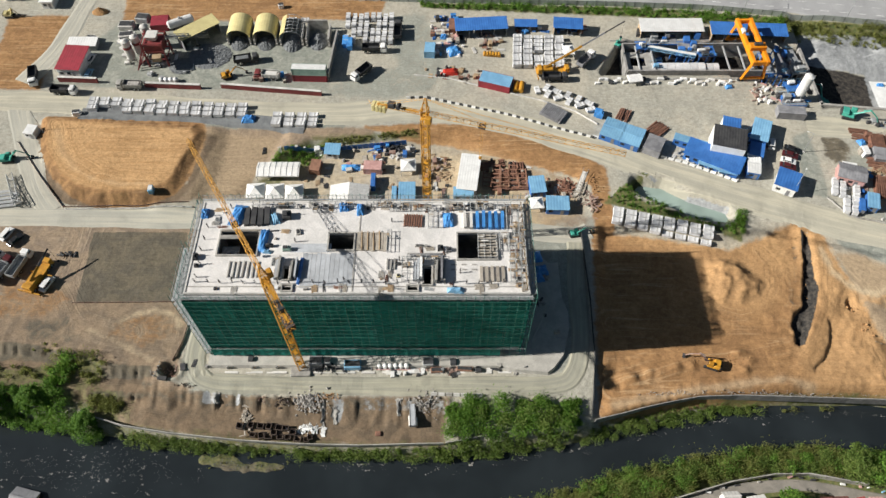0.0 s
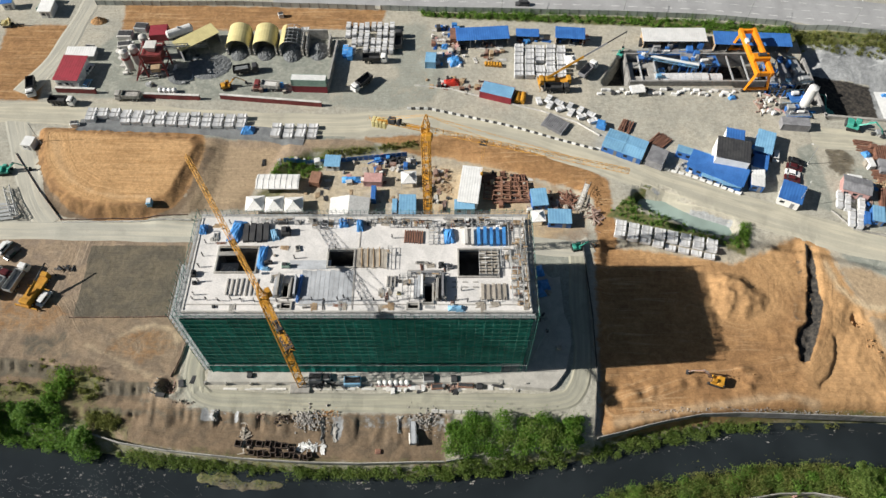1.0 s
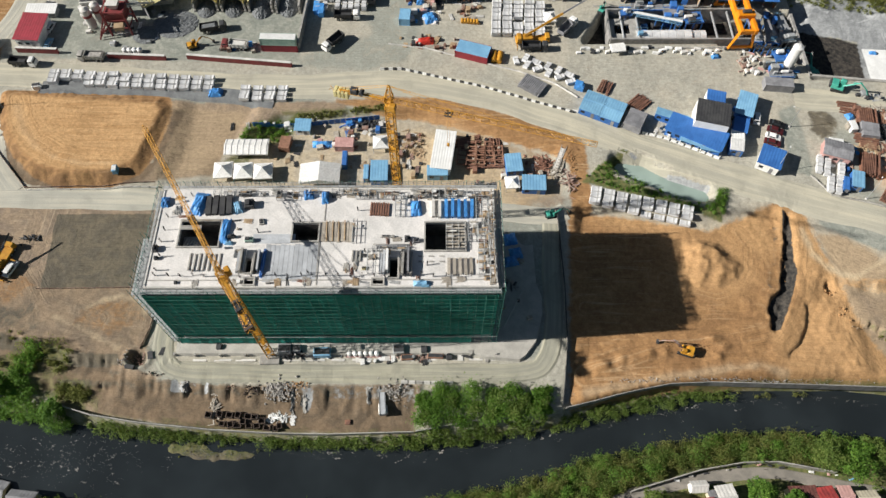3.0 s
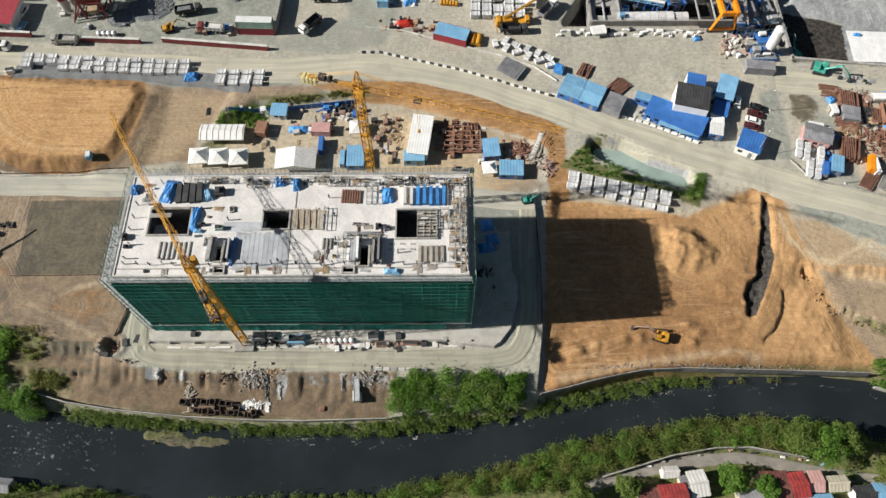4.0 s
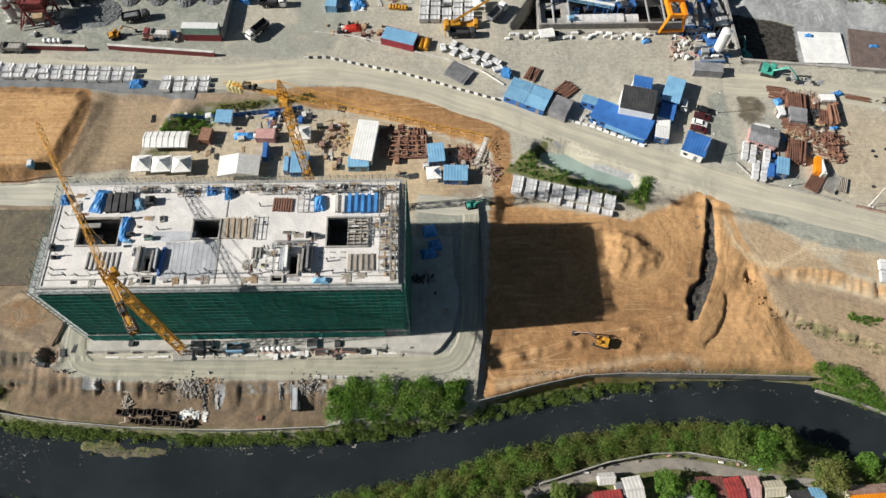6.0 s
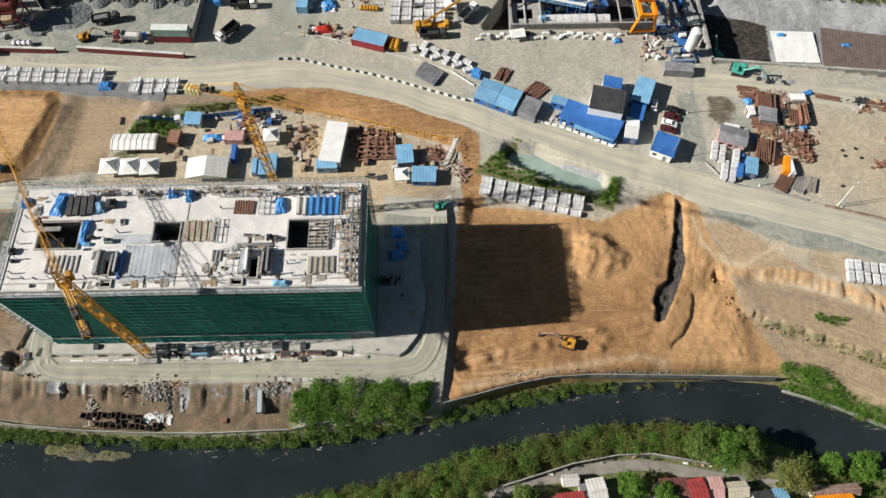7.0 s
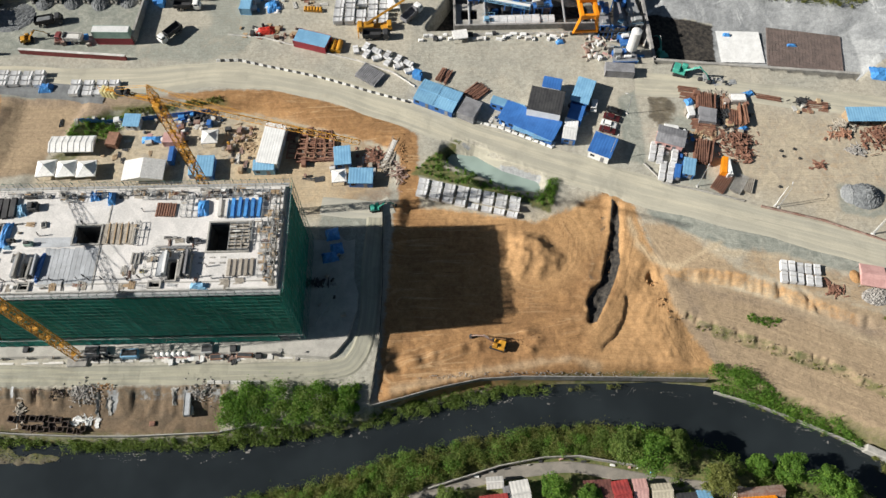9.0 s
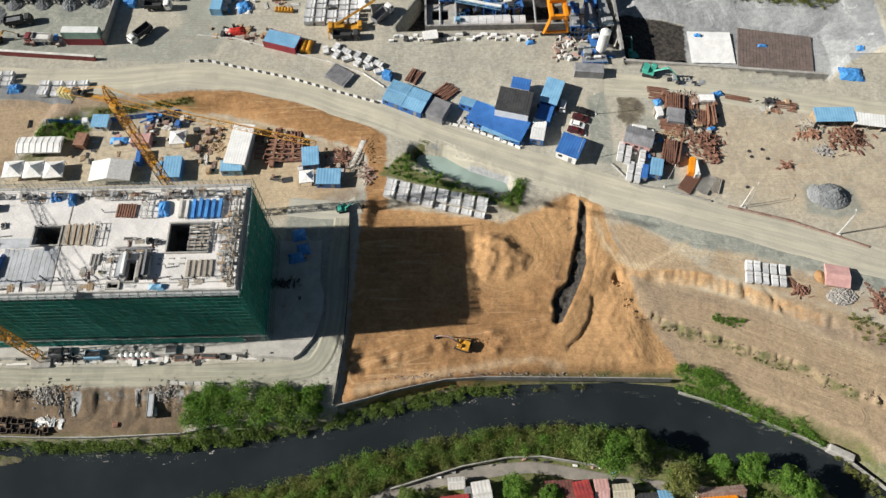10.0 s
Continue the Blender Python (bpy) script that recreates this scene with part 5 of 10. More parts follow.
# loose materials lie along the deck's edges and round the cores; the middle bays are swept
LITTER = ((-33, 99.2, 14, 1.4, 7), (-12, 99.0, 14, 1.8, 12), (-6.3, 98.7, 7, 1.8, 8), (7.1, 98.9, 14.4, 2.4, 26), (16.6, 88, 4.0, 22, 40), (-35.2, 81.9, 6.5, 7.0, 8), (-38.2, 90.5, 3.2, 4, 3), (-4, 81.5, 10, 8.0, 14),
          (-12.4, 81.2, 5.5, 5, 7), (-2, 86.9, 8, 1.2, 4), (0, 76.7, 34, 1.0, 12), (-30, 76.7, 20, 0.9, 8), (-45, 76.7, 18, 0.9, 5), (-52.5, 96.4, 3, 3, 4), (-52, 93.6, 6, 1.6, 2))
SPOTS = [(cx + r2.uniform(-0.5, 0.5) * wx, cy + r2.uniform(-0.5, 0.5) * wy) for cx, cy, wx, wy, many in LITTER for i in range(many)]
for x, y in SPOTS:
    if any(abs(x - s[0]) < s[2] / 2 + 0.5 and abs(y - s[1]) < s[3] / 2 + 0.5 for s in SHAFTS):
        continue
    kind = r2.choice(("boards", "boards", "crate", "bundle"))
    if kind == "boards":
        loose("timber_offcut_stack", "board", r2.choice((M_PLY, M_WOOD, M_OLDCONC)), "loose timber offcuts lying on the concrete deck", "timber", x, y, DECK, r2.choice((0, 90)) + r2.uniform(-8, 8), "timber on the roof", r2)
    elif kind == "crate":
        bm = B()
        soft_box(bm, 0, 0, 0, r2.uniform(0.5, 1.1), r2.uniform(0.4, 0.8), r2.uniform(0.3, 0.8), 0.06)
        single("material_crate", bm, r2.choice((M_DARK, M_OLDCONC, M_WHITE, M_PLY)), "small material crate standing on the concrete deck", "crate", x, y, DECK, r2.uniform(-15, 15), "crates on the roof")
    else:
        loose("pipe_bundle", "pipe", r2.choice((M_STEEL, M_DARK, M_RUST)), "bundle of scaffold tubes lying on the concrete deck", "pipes", x, y, DECK, r2.choice((0, 90)) + r2.uniform(-10, 10), "pipe bundles on the roof", r2)
for i in range(3):
    for j in range(2):
        bm = B()
        box(bm, 0, 0, 0, 1.1, 0.35, 0.12)
        single("curb_block", bm, M_OLDCONC, "small concrete curb cast on the deck", "curb", 2.4 + i * 2.3, 81.7 + j * 1.3, DECK, 0, "curbs on the roof")


# ---- tower cranes ----
def lattice(bm, p0, p1, w, bay, chord, web, h=None, tri=False, taper=1.0):
    """A lattice girder from p0 to p1: four chords, or three with the ridge up, and zigzag webs."""
    p0, p1 = Vector(p0), Vector(p1)
    d = (p1 - p0).normalized()
    up = Vector((0, 0, 1)) if abs(d.z) < 0.9 else Vector((0, 1, 0))
    side = d.cross(up).normalized()
    up = side.cross(d).normalized()
    h = h or w
    corners = [(-0.5, 0), (0.5, 0), (0, 1)] if tri else [(-0.5, -0.5), (0.5, -0.5), (0.5, 0.5), (-0.5, 0.5)]
    n = max(1, round((p1 - p0).length / bay))
    rows = []
    for i in range(n + 1):
        k = 1 + (taper - 1) * i / n
        c = p0.lerp(p1, i / n)
        rows.append([c + side * a * w * k + up * b * h * k for a, b in corners])
    m = len(corners)
    for j in range(m):
        tube(bm, rows[0][j], rows[-1][j], chord, 4)
    for i in range(n):
        for j in range(m):
            a, b = (j, (j + 1) % m) if i % 2 else ((j + 1) % m, j)
            tube(bm, rows[i][a], rows[i + 1][b], web, 4)
            tube(bm, rows[i + 1][j], rows[i + 1][(j + 1) % m], web, 4)


def tower_crane(x, y, z0, top, towards, jib, back, w, label, trolley_at, weights):
    """towards: degrees of the jib's heading from +x."""
    t = thing("tower_crane", label, "crane", x, y, z0, towards, "tower cranes")
    H = top - z0
    bm = B()
    soft_box(bm, 0, 0, -0.6, 5.0, 5.0, 1.2, 0.15, -towards)
    part("base", bm, M_OLDCONC, t, "concrete crane base")
    bm = B()
    lattice(bm, (0, 0, 0.5), (0, 0, H), w, w * 0.8, 0.12, 0.06)
    part("mast", bm, M_YELLOW, t)
    for k in range(int(H / 6)):
        bm = B()
        box(bm, 0, 0, 3 + 6 * k, w * 0.8, w * 0.5, 0.08)
        part("landing", bm, M_YELLOW, t)
    bm = B()
    tube(bm, (0, 0, H), (0, 0, H + 0.9), w * 0.6, 12)
    part("slewing_ring", bm, M_YELLOW, t)
    bm = B()
    lattice(bm, (0, 0, H + 0.9), (0, 0, H + 3.0), w * 0.9, 1.1, 0.13, 0.08)
    lattice(bm, (0, 0, H + 3.0), (0.2, 0, H + 6.0), w * 0.8, 1.2, 0.09, 0.05, taper=0.25)
    part("cathead", bm, M_YELLOW, t)
    bm = B()
    lattice(bm, (0.8, 0, H + 1.4), (jib, 0, H + 1.4), 1.05, 1.6, 0.07, 0.04, h=1.1, tri=True)
    part("jib", bm, M_YELLOW, t, "long yellow lattice jib")
    bm = B()
    for s in (-0.6, 0.6):
        tube(bm, (-0.8, s, H + 1.4), (-back, s, H + 1.4), 0.1, 5)
    for k in range(int(back / 1.2)):
        tube(bm, (-1.2 - k * 1.2, -0.6, H + 1.4), (-2.4 - k * 1.2, 0.6, H + 1.4), 0.06, 4)
        tube(bm, (-1.2 - k * 1.2, 0.6, H + 1.4), (-2.4 - k * 1.2, -0.6, H + 1.4), 0.06, 4)
    part("counter_jib", bm, M_YELLOW, t)
    bm = B()
    box(bm, -0.8 - 0.44 * back, 0, H + 1.46, 0.8 * back, 0.55, 0.05)
    part("walkway", bm, M_YELLOW, t)
    for k in range(4):
        bm = B()
        soft_box(bm, -back + 0.4 + k * 0.85, 0, H - 0.2, 0.7, 1.8, 1.7, 0.08)
        part("counterweight", bm, weights, t, "dusty counterweight slab")
    bm = B()
    soft_box(bm, -back + 4.6, 0, H + 1.45, 1.6, 1.3, 1.3, 0.12)
    tube(bm, (-back + 6.2, -0.7, H + 2.0), (-back + 6.2, 0.7, H + 2.0), 0.5, 10)
    part("hoist_winch", bm, M_DARK, t)
    cab = B()
    soft_box(cab, 1.2, -1.45, H + 0.2, 1.5, 1.1, 1.8, 0.15)
    cab = part("cab", cab, M_YELLOW, t)
    bm = B()
    box(bm, 1.97, -1.45, H + 0.8, 0.04, 0.9, 0.9)
    part("cab_window", bm, M_GLASS, cab)
    bm = B()
    for a in (jib * 0.32, jib * 0.72):
        for s in (-0.1, 0.1):
            tube(bm, (0.2, s, H + 5.9), (a, s, H + 2.4), 0.035, 4)
    for s in (-0.5, 0.5):
        tube(bm, (0.2, s * 0.3, H + 5.9), (-back + 1.5, s, H + 1.6), 0.05, 4)
    part("pendant", bm, M_YELLOW, t)
    tr = B()
    box(tr, trolley_at, 0, H + 1.0, 1.6, 1.5, 0.3)
    tr = part("trolley", tr, M_DARK, t)
    bm = B()
    for s in (-0.3, 0.3):
        tube(bm, (trolley_at + s, 0, H + 1.0), (trolley_at + s * 0.6, 0, H - 9), 0.03, 4)
    soft_box(bm, trolley_at, 0, H - 9.8, 0.6, 0.4, 0.9, 0.08)
    part("hook_block", bm, M_YELLOW, tr)
    return t


tower_crane(-35.6, 71.3, 4.4, 46.5, 121.5, 43.0, 12.5, 1.75, "tall yellow tower crane standing before the green netted wall", 16.0, M_MOULD)
tower_crane(-4.0, 108.9, 6.0, 54.5, -15.5, 44.0, 12.2, 1.6, "tall yellow tower crane behind the unfinished building", 13.0, M_CREAM)


# ---- kinds of things on the site ----
def sheet(bm, p, u, v, wave=0.035, pitch=0.75, thick=0.05):
    """A corrugated sheet: p a corner, u along the eaves, v up the slope; ribs run along v."""
    p, u, v = Vector(p), Vector(u), Vector(v)
    n = max(2, int(u.length / pitch)) * 2
    nrm = u.cross(v).normalized()
    if nrm.z < 0:
        nrm = -nrm
    top, low = [], []
    for i in range(n + 1):
        q = p + u * i / n + nrm * (wave if i % 2 else 0)
        top.append((bm.verts.new(q), bm.verts.new(q + v)))
        low.append((bm.verts.new(q - nrm * thick), bm.verts.new(q + v - nrm * thick)))
    for i in range(n):
        bm.faces.new((top[i][0], top[i + 1][0], top[i + 1][1], top[i][1]))
        bm.faces.new((low[i][1], low[i + 1][1], low[i + 1][0], low[i][0]))
        bm.faces.new((low[i][0], low[i + 1][0], top[i + 1][0], top[i][0]))
        bm.faces.new((top[i][1], top[i + 1][1], low[i + 1][1], low[i][1]))
    for i in (0, n):
        bm.faces.new((top[i][0], top[i][1], low[i][1], low[i][0]))


def shed(x, y, L, W, rz, h, roof, wall, label, category="shed", style="gable", rise=0.8, over=0.4, z=None, group="", name="site_shed", open_front=False, door=True):
    t = thing(name, label, category, x, y, hz(x, y) - 0.05 if z is None else z, rz, group)
    for s in (-1, 1):
        if not (open_front and s < 0):
            bm = B()
            box(bm, 0, s * (W / 2 - 0.06), 0, L, 0.12, h)
            part("wall", bm, wall, t)
        bm = B()
        a = h + (rise if style == "gable" else 0)
        box(bm, s * (L / 2 - 0.06), 0, 0, 0.12, W - 0.24, h)
        if style == "gable":
            q = [bm.verts.new((s * (L / 2 - dx), yy, zz)) for dx in (0.0, 0.12) for yy, zz in ((-W / 2 + 0.12, h), (W / 2 - 0.12, h), (0, a - 0.05))]
            for f in ((0, 1, 2), (5, 4, 3), (0, 3, 4, 1), (1, 4, 5, 2), (2, 5, 3, 0)):
                bm.faces.new([q[i] for i in f])
        part("wall", bm, wall, t)
    if open_front:
        for i in range(max(2, int(L / 4)) + 1):
            bm = B()
            tube(bm, (-L / 2 + 0.1 + (L - 0.2) * i / max(2, int(L / 4)), -W / 2 + 0.1, 0), (-L / 2 + 0.1 + (L - 0.2) * i / max(2, int(L / 4)), -W / 2 + 0.1, h), 0.09, 6)
            part("post", bm, M_STEEL, t)
    if style == "gable":
        for s in (-1, 1):
            bm = B()
            e = Vector((-L / 2 - over, s * (W / 2 + over), h - rise * over / (W / 2)))
            sheet(bm, e, (L + 2 * over, 0, 0), (0, -s * (W / 2 + over), rise * (1 + over / (W / 2))))
            part("roof", bm, roof, t)
        bm = B()
        box(bm, 0, 0, h + rise + 0.03, L + 2 * over, 0.4, 0.1)
        part("ridge_cap", bm, roof, t)
    elif style == "mono":
        bm = B()
        sheet(bm, (-L / 2 - over, -W / 2 - over, h + 0.04), (L + 2 * over, 0, 0), (0, W + 2 * over, rise))
        part("roof", bm, roof, t)
        bm = B()
        box(bm, 0, W / 2 - 0.06, h, L, 0.12, rise * 0.95)
        part("fascia", bm, wall, t)
    else:
        bm = B()
        soft_box(bm, 0, 0, h, L + 2 * over, W + 2 * over, 0.25, 0.08)
        part("roof", bm, roof, t)
    if door and not open_front:
        bm = B()
        box(bm, L * 0.2, -W / 2 - 0.03, 0.05, 0.95, 0.06, min(2.05, h - 0.2))
        part("door", bm, M_GREYROOF, t)
        for k in range(max(1, int(L / 3.2))):
            w = B()
            box(w, -L / 2 + 1.2 + k * 2.4, -W / 2 - 0.02, 1.1, 1.2, 0.05, min(0.9, h - 1.3)) if -L / 2 + 1.2 + k * 2.4 < L * 0.2 - 1.2 else box(w, -L / 2 + 1.0, -W / 2 - 0.02, 1.1, 0.8, 0.05, 0.7)
            part("window", w, M_GLASS, t)
    return t


def container(x, y, L, W, rz, body, label, h=2.6, z=None, group="", roof=None, name="shipping_container", stack=1):
    made = None
    for k in range(stack):
        zz = (hz(x, y) if z is None else z) + k * h
        t = thing(name, label, "container", x, y, zz, rz, group)
        for s in (-1, 1):
            bm = B()
            sheet(bm, (-L / 2 + 0.1, s * (W / 2 - 0.07), 0.12), (L - 0.2, 0, 0), (0, 0, h - 0.24), 0.04, 0.7)
            part("side_wall", bm, body, t)
            for zz2 in (0, h - 0.14):
                bm = B()
                box(bm, 0, s * (W / 2 - 0.04), zz2, L - 0.3, 0.1, 0.14)
                part("rail", bm, body, t)
            for e in (-1, 1):
                bm = B()
                box(bm, e * (L / 2 - 0.06), s * (W / 2 - 0.06), 0, 0.16, 0.16, h)
                part("corner_post", bm, body, t)
        bm = B()
        box(bm, -L / 2 + 0.06, 0, 0.1, 0.08, W - 0.2, h - 0.2)
        part("end_wall", bm, body, t)
        bm = B()
        sheet(bm, (-L / 2 + 0.06, -W / 2 + 0.08, h - 0.06), (L - 0.12, 0, 0), (0, W - 0.16, 0), 0.04, 0.4)
        part("roof", bm, roof or body, t)
        for s in (-1, 1):
            bm = B()
            box(bm, L / 2 - 0.06, s * W / 4, 0.14, 0.07, W / 2 - 0.16, h - 0.3)
            d = part("door", bm, body, t)
            bm = B()
            tube(bm, (L / 2 + 0.02, s * W / 4, 0.2), (L / 2 + 0.02, s * W / 4, h - 0.25), 0.03, 5)
            part("lock_rod", bm, M_STEEL, d)
        made = t
    return made


def tent(x, y, L, W, rz, h, rise, label, style="peak", z=None, group="", canvas=None):
    canvas = canvas or M_CANVAS
    t = thing("canvas_tent", label, "tent", x, y, hz(x, y) if z is None else z, rz, group)
    bm = B()
    n = 6
    rings = []
    for k in range(n + 1):
        f = k / n
        if style == "peak":
            s, zz = 1 - f, h + rise * f ** 1.35
            c = [(-L / 2 * s, -W / 2 * s), (L / 2 * s, -W / 2 * s), (L / 2 * s, W / 2 * s), (-L / 2 * s, W / 2 * s)]
        else:
            s, zz = 1 - f, h + rise * f
            c = [(-L / 2, -W / 2 * s), (L / 2, -W / 2 * s), (L / 2, W / 2 * s), (-L / 2, W / 2 * s)]
        rings.append([bm.verts.new((a, b, zz)) for a, b in c])
    for lo, hi in zip(rings, rings[1:]):
        for i in range(4):
            bm.faces.new((lo[i], lo[(i + 1) % 4], hi[(i + 1) % 4], hi[i]))
    skirt = [bm.verts.new((v.co.x, v.co.y, h - 0.35)) for v in rings[0]]
    for i in range(4):
        bm.faces.new((skirt[i], skirt[(i + 1) % 4], rings[0][(i + 1) % 4], rings[0][i]))
    bmesh.ops.remove_doubles(bm, verts=bm.verts, dist=0.001)
    part("canopy", bm, canvas, t)
    for a in (-1, 1):
        for b in (-1, 1):
            bm = B()
            tube(bm, (a * (L / 2 - 0.1), b * (W / 2 - 0.1), 0), (a * (L / 2 - 0.1), b * (W / 2 - 0.1), h), 0.07, 6)
            part("pole", bm, M_STEEL, t)
    return t


def wheel(parent, x, y, r, w):
    bm = B()
    tube(bm, (x, y - w / 2, r), (x, y + w / 2, r), r, 12)
    t = part("wheel", bm, M_TYRE, parent)
    bm = B()
    tube(bm, (x, y - w / 2 - 0.02, r), (x, y + w / 2 + 0.02, r), r * 0.5, 8)
    part("rim", bm, M_STEEL, t)


def dump_truck(x, y, rz, cab_mat, bed_mat, label, L=8.2, load=None, group="trucks on the site"):
    """Heads along +x before it is turned."""
    t = thing("dump_truck", label, "truck", x, y, hz(x, y) + 0.12, rz, group)
    W = 2.5
    bm = B()
    for s in (-0.45, 0.45):
        box(bm, 0, s, 0.75, L - 0.4, 0.18, 0.3)
    part("chassis", bm, M_DARK, t)
    bm = B()
    soft_box(bm, L / 2 - 1.05, 0, 0.65, 2.0, W, 1.25, 0.1)
    soft_box(bm, L / 2 - 1.15, 0, 1.88, 1.7, W * 0.94, 0.95, 0.22)
    cab = part("cab", bm, cab_mat, t)
    bm = B()
    box(bm, L / 2 - 0.27, 0, 2.0, 0.1, W * 0.82, 0.62, 0, 0, -9)
    part("windscreen", bm, M_GLASS, cab)
    for s in (-1, 1):
        bm = B()
        box(bm, L / 2 - 1.05, s * W * 0.472, 2.0, 1.0, 0.04, 0.55)
        part("side_window", bm, M_GLASS, cab)
        bm = B()
        soft_box(bm, L / 2 - 0.03, s * 0.95, 0.85, 0.08, 0.4, 0.25, 0.03)
        part("headlight", bm, M_WHITE, cab)
    bl = L - 2.6
    cx = -L / 2 + bl / 2 + 0.1
    bm = B()
    box(bm, cx, 0, 1.15, bl, W, 0.14)
    for s in (-1, 1):
        box(bm, cx, s * (W / 2 - 0.05), 1.29, bl, 0.1, 1.25)
        for k in range(5):
            box(bm, cx - bl / 2 + 0.3 + k * (bl - 0.6) / 4, s * (W / 2 + 0.04), 1.2, 0.12, 0.08, 1.3)
    box(bm, cx + bl / 2 - 0.05, 0, 1.29, 0.1, W - 0.2, 1.55)
    bed = part("dump_bed", bm, bed_mat, t)
    bm = B()
    box(bm, cx - bl / 2 + 0.05, 0, 1.29, 0.1, W - 0.2, 1.2)
    part("tailgate", bm, bed_mat, bed)
    if load:
        bm = B()
        box(bm, cx, 0, 1.3, bl - 0.3, W - 0.3, 0.9, top=0.75)
        part("load", bm, load, bed, "heaped load")
    for a in (L / 2 - 1.2, -L / 2 + 2.6, -L / 2 + 1.3):
        for s in (-1, 1):
            wheel(t, a, s * (W / 2 - 0.25), 0.52, 0.45)
    return t


def car(x, y, rz, paint, label, L=4.6, group="parked cars", van=False):
    t = thing("car", label, "car", x, y, hz(x, y) + 0.12, rz, group)
    W, H = 1.8, (1.9 if van else 1.55)
    bm = B()
    prof = [(-L / 2, 0.35), (-L / 2, 0.85), (-L / 2 + 0.25, 0.98), (L / 2 - 1.1, 0.95), (L / 2 - 0.15, 0.75), (L / 2, 0.4)]
    a = [bm.verts.new((px, -W / 2, pz)) for px, pz in prof]
    b = [bm.verts.new((px, W / 2, pz)) for px, pz in prof]
    for i in range(6):
        bm.faces.new((a[i], a[(i + 1) % 6], b[(i + 1) % 6], b[i]))
    bm.faces.new(a[::-1])
    bm.faces.new(b)
    soft_box(bm, -0.35 if not van else -0.2, 0, H - 0.22, 1.9 if not van else 3.2, W * 0.8, 0.12, 0.06)
    for px in (-1.25, 0.35):
        for s in (-1, 1):
            tube(bm, (px - 0.2 if px < 0 else px + 0.45, s * W * 0.46, 0.95), (px, s * W * 0.38, H - 0.15), 0.05, 4)
    body = part("body", bm, paint, t)
    bm = B()
    box(bm, -0.35, 0, 0.93, 2.7, W * 0.9, H - 1.12, top=0.74)
    part("glasshouse", bm, M_GLASS, body)
    for px in (-L / 2 + 0.85, L / 2 - 0.9):
        for s in (-1, 1):
            wheel(t, px, s * (W / 2 - 0.1), 0.33, 0.22)
    return t


def excavator(x, y, rz, paint, label, arm=0.0, z=None, s=1.0, reach=1.0, stick=None):
    """Arm along +x before it is turned; arm: the upper body's own turn."""
    t = thing("excavator", label, "excavator", x, y, hz(x, y) + 0.05 if z is None else z, rz, "excavators")
    for sd in (-1, 1):
        bm = B()
        n = 16
        pts = []
        for i in range(n):
            a = 2 * math.pi * i / n
            pts.append((1.55 * s * (1 if math.cos(a) > 0 else -1) + 0.42 * s * math.cos(a), 0.45 * s + 0.42 * s * math.sin(a)))
        lo = [bm.verts.new((p, sd * 1.15 * s - 0.3 * s, q)) for p, q in pts]
        hi = [bm.verts.new((p, sd * 1.15 * s + 0.3 * s, q)) for p, q in pts]
        for i in range(n):
            bm.faces.new((lo[i], lo[(i + 1) % n], hi[(i + 1) % n], hi[i]))
        bm.faces.new(lo[::-1])
        bm.faces.new(hi)
        part("track", bm, M_TYRE, t)
    m = pose(0, 0, 0, 0, 0, arm)

    def up(name, bm, material, parent=t, label=""):
        bmesh.ops.transform(bm, matrix=m, verts=bm.verts)
        return part(name, bm, material, parent, label)

    bm = B()
    soft_box(bm, -0.5 * s, 0, 1.0 * s, 3.4 * s, 2.6 * s, 0.55 * s, 0.1)
    soft_box(bm, -1.3 * s, 0, 1.5 * s, 1.8 * s, 2.6 * s, 0.8 * s, 0.15)
    body = up("body", bm, paint)
    bm = B()
    soft_box(bm, -2.25 * s, 0, 1.0 * s, 0.7 * s, 2.6 * s, 1.2 * s, 0.2)
    up("counterweight", bm, M_DARK)
    bm = B()
    soft_box(bm, 0.55 * s, 0.8 * s, 1.5 * s, 1.5 * s, 0.95 * s, 1.5 * s, 0.15)
    cab = up("cab", bm, paint)
    bm = B()
    box(bm, 0.6 * s, 0.8 * s, 2.0 * s, 1.56 * s, 0.8 * s, 0.8 * s)
    up("cab_window", bm, M_GLASS, cab)
    e1, e2 = (0.9 * s, 1.7 * s), (4.2 * s * reach, 4.3 * s)
    e3, e4 = (6.6 * s * reach, 2.6 * s), (7.6 * s * reach, 1.0 * s)
    for nm, p, q, w in (("boom", e1, e2, 0.30), ("boom", (2.6 * s * reach, 3.7 * s), e2, 0.2), ("stick", (3.8 * s * reach, 4.7 * s), e3, 0.22), ("stick", e3, e4, 0.18)):
        bm = B()
        tube(bm, (p[0], -0.1 * s, p[1]), (q[0], -0.1 * s, q[1]), w * s, 4, w * s * 0.8)
        up(nm, bm, stick or paint)
    bm = B()
    tube(bm, (1.2 * s, -0.1, 1.5 * s), (3.2 * s * reach, -0.1, 3.6 * s), 0.1 * s, 6)
    tube(bm, (2.8 * s * reach, -0.1, 4.4 * s), (4.4 * s * reach, -0.1, 4.9 * s), 0.1 * s, 6)
    up("ram", bm, M_STEEL)
    bm = B()
    box(bm, 7.5 * s * reach, -0.1, 0.2 * s, 0.9 * s, 1.1 * s, 1.0 * s, 0, 0, 20, top=0.8)
    up("bucket", bm, M_DARK)
    return t


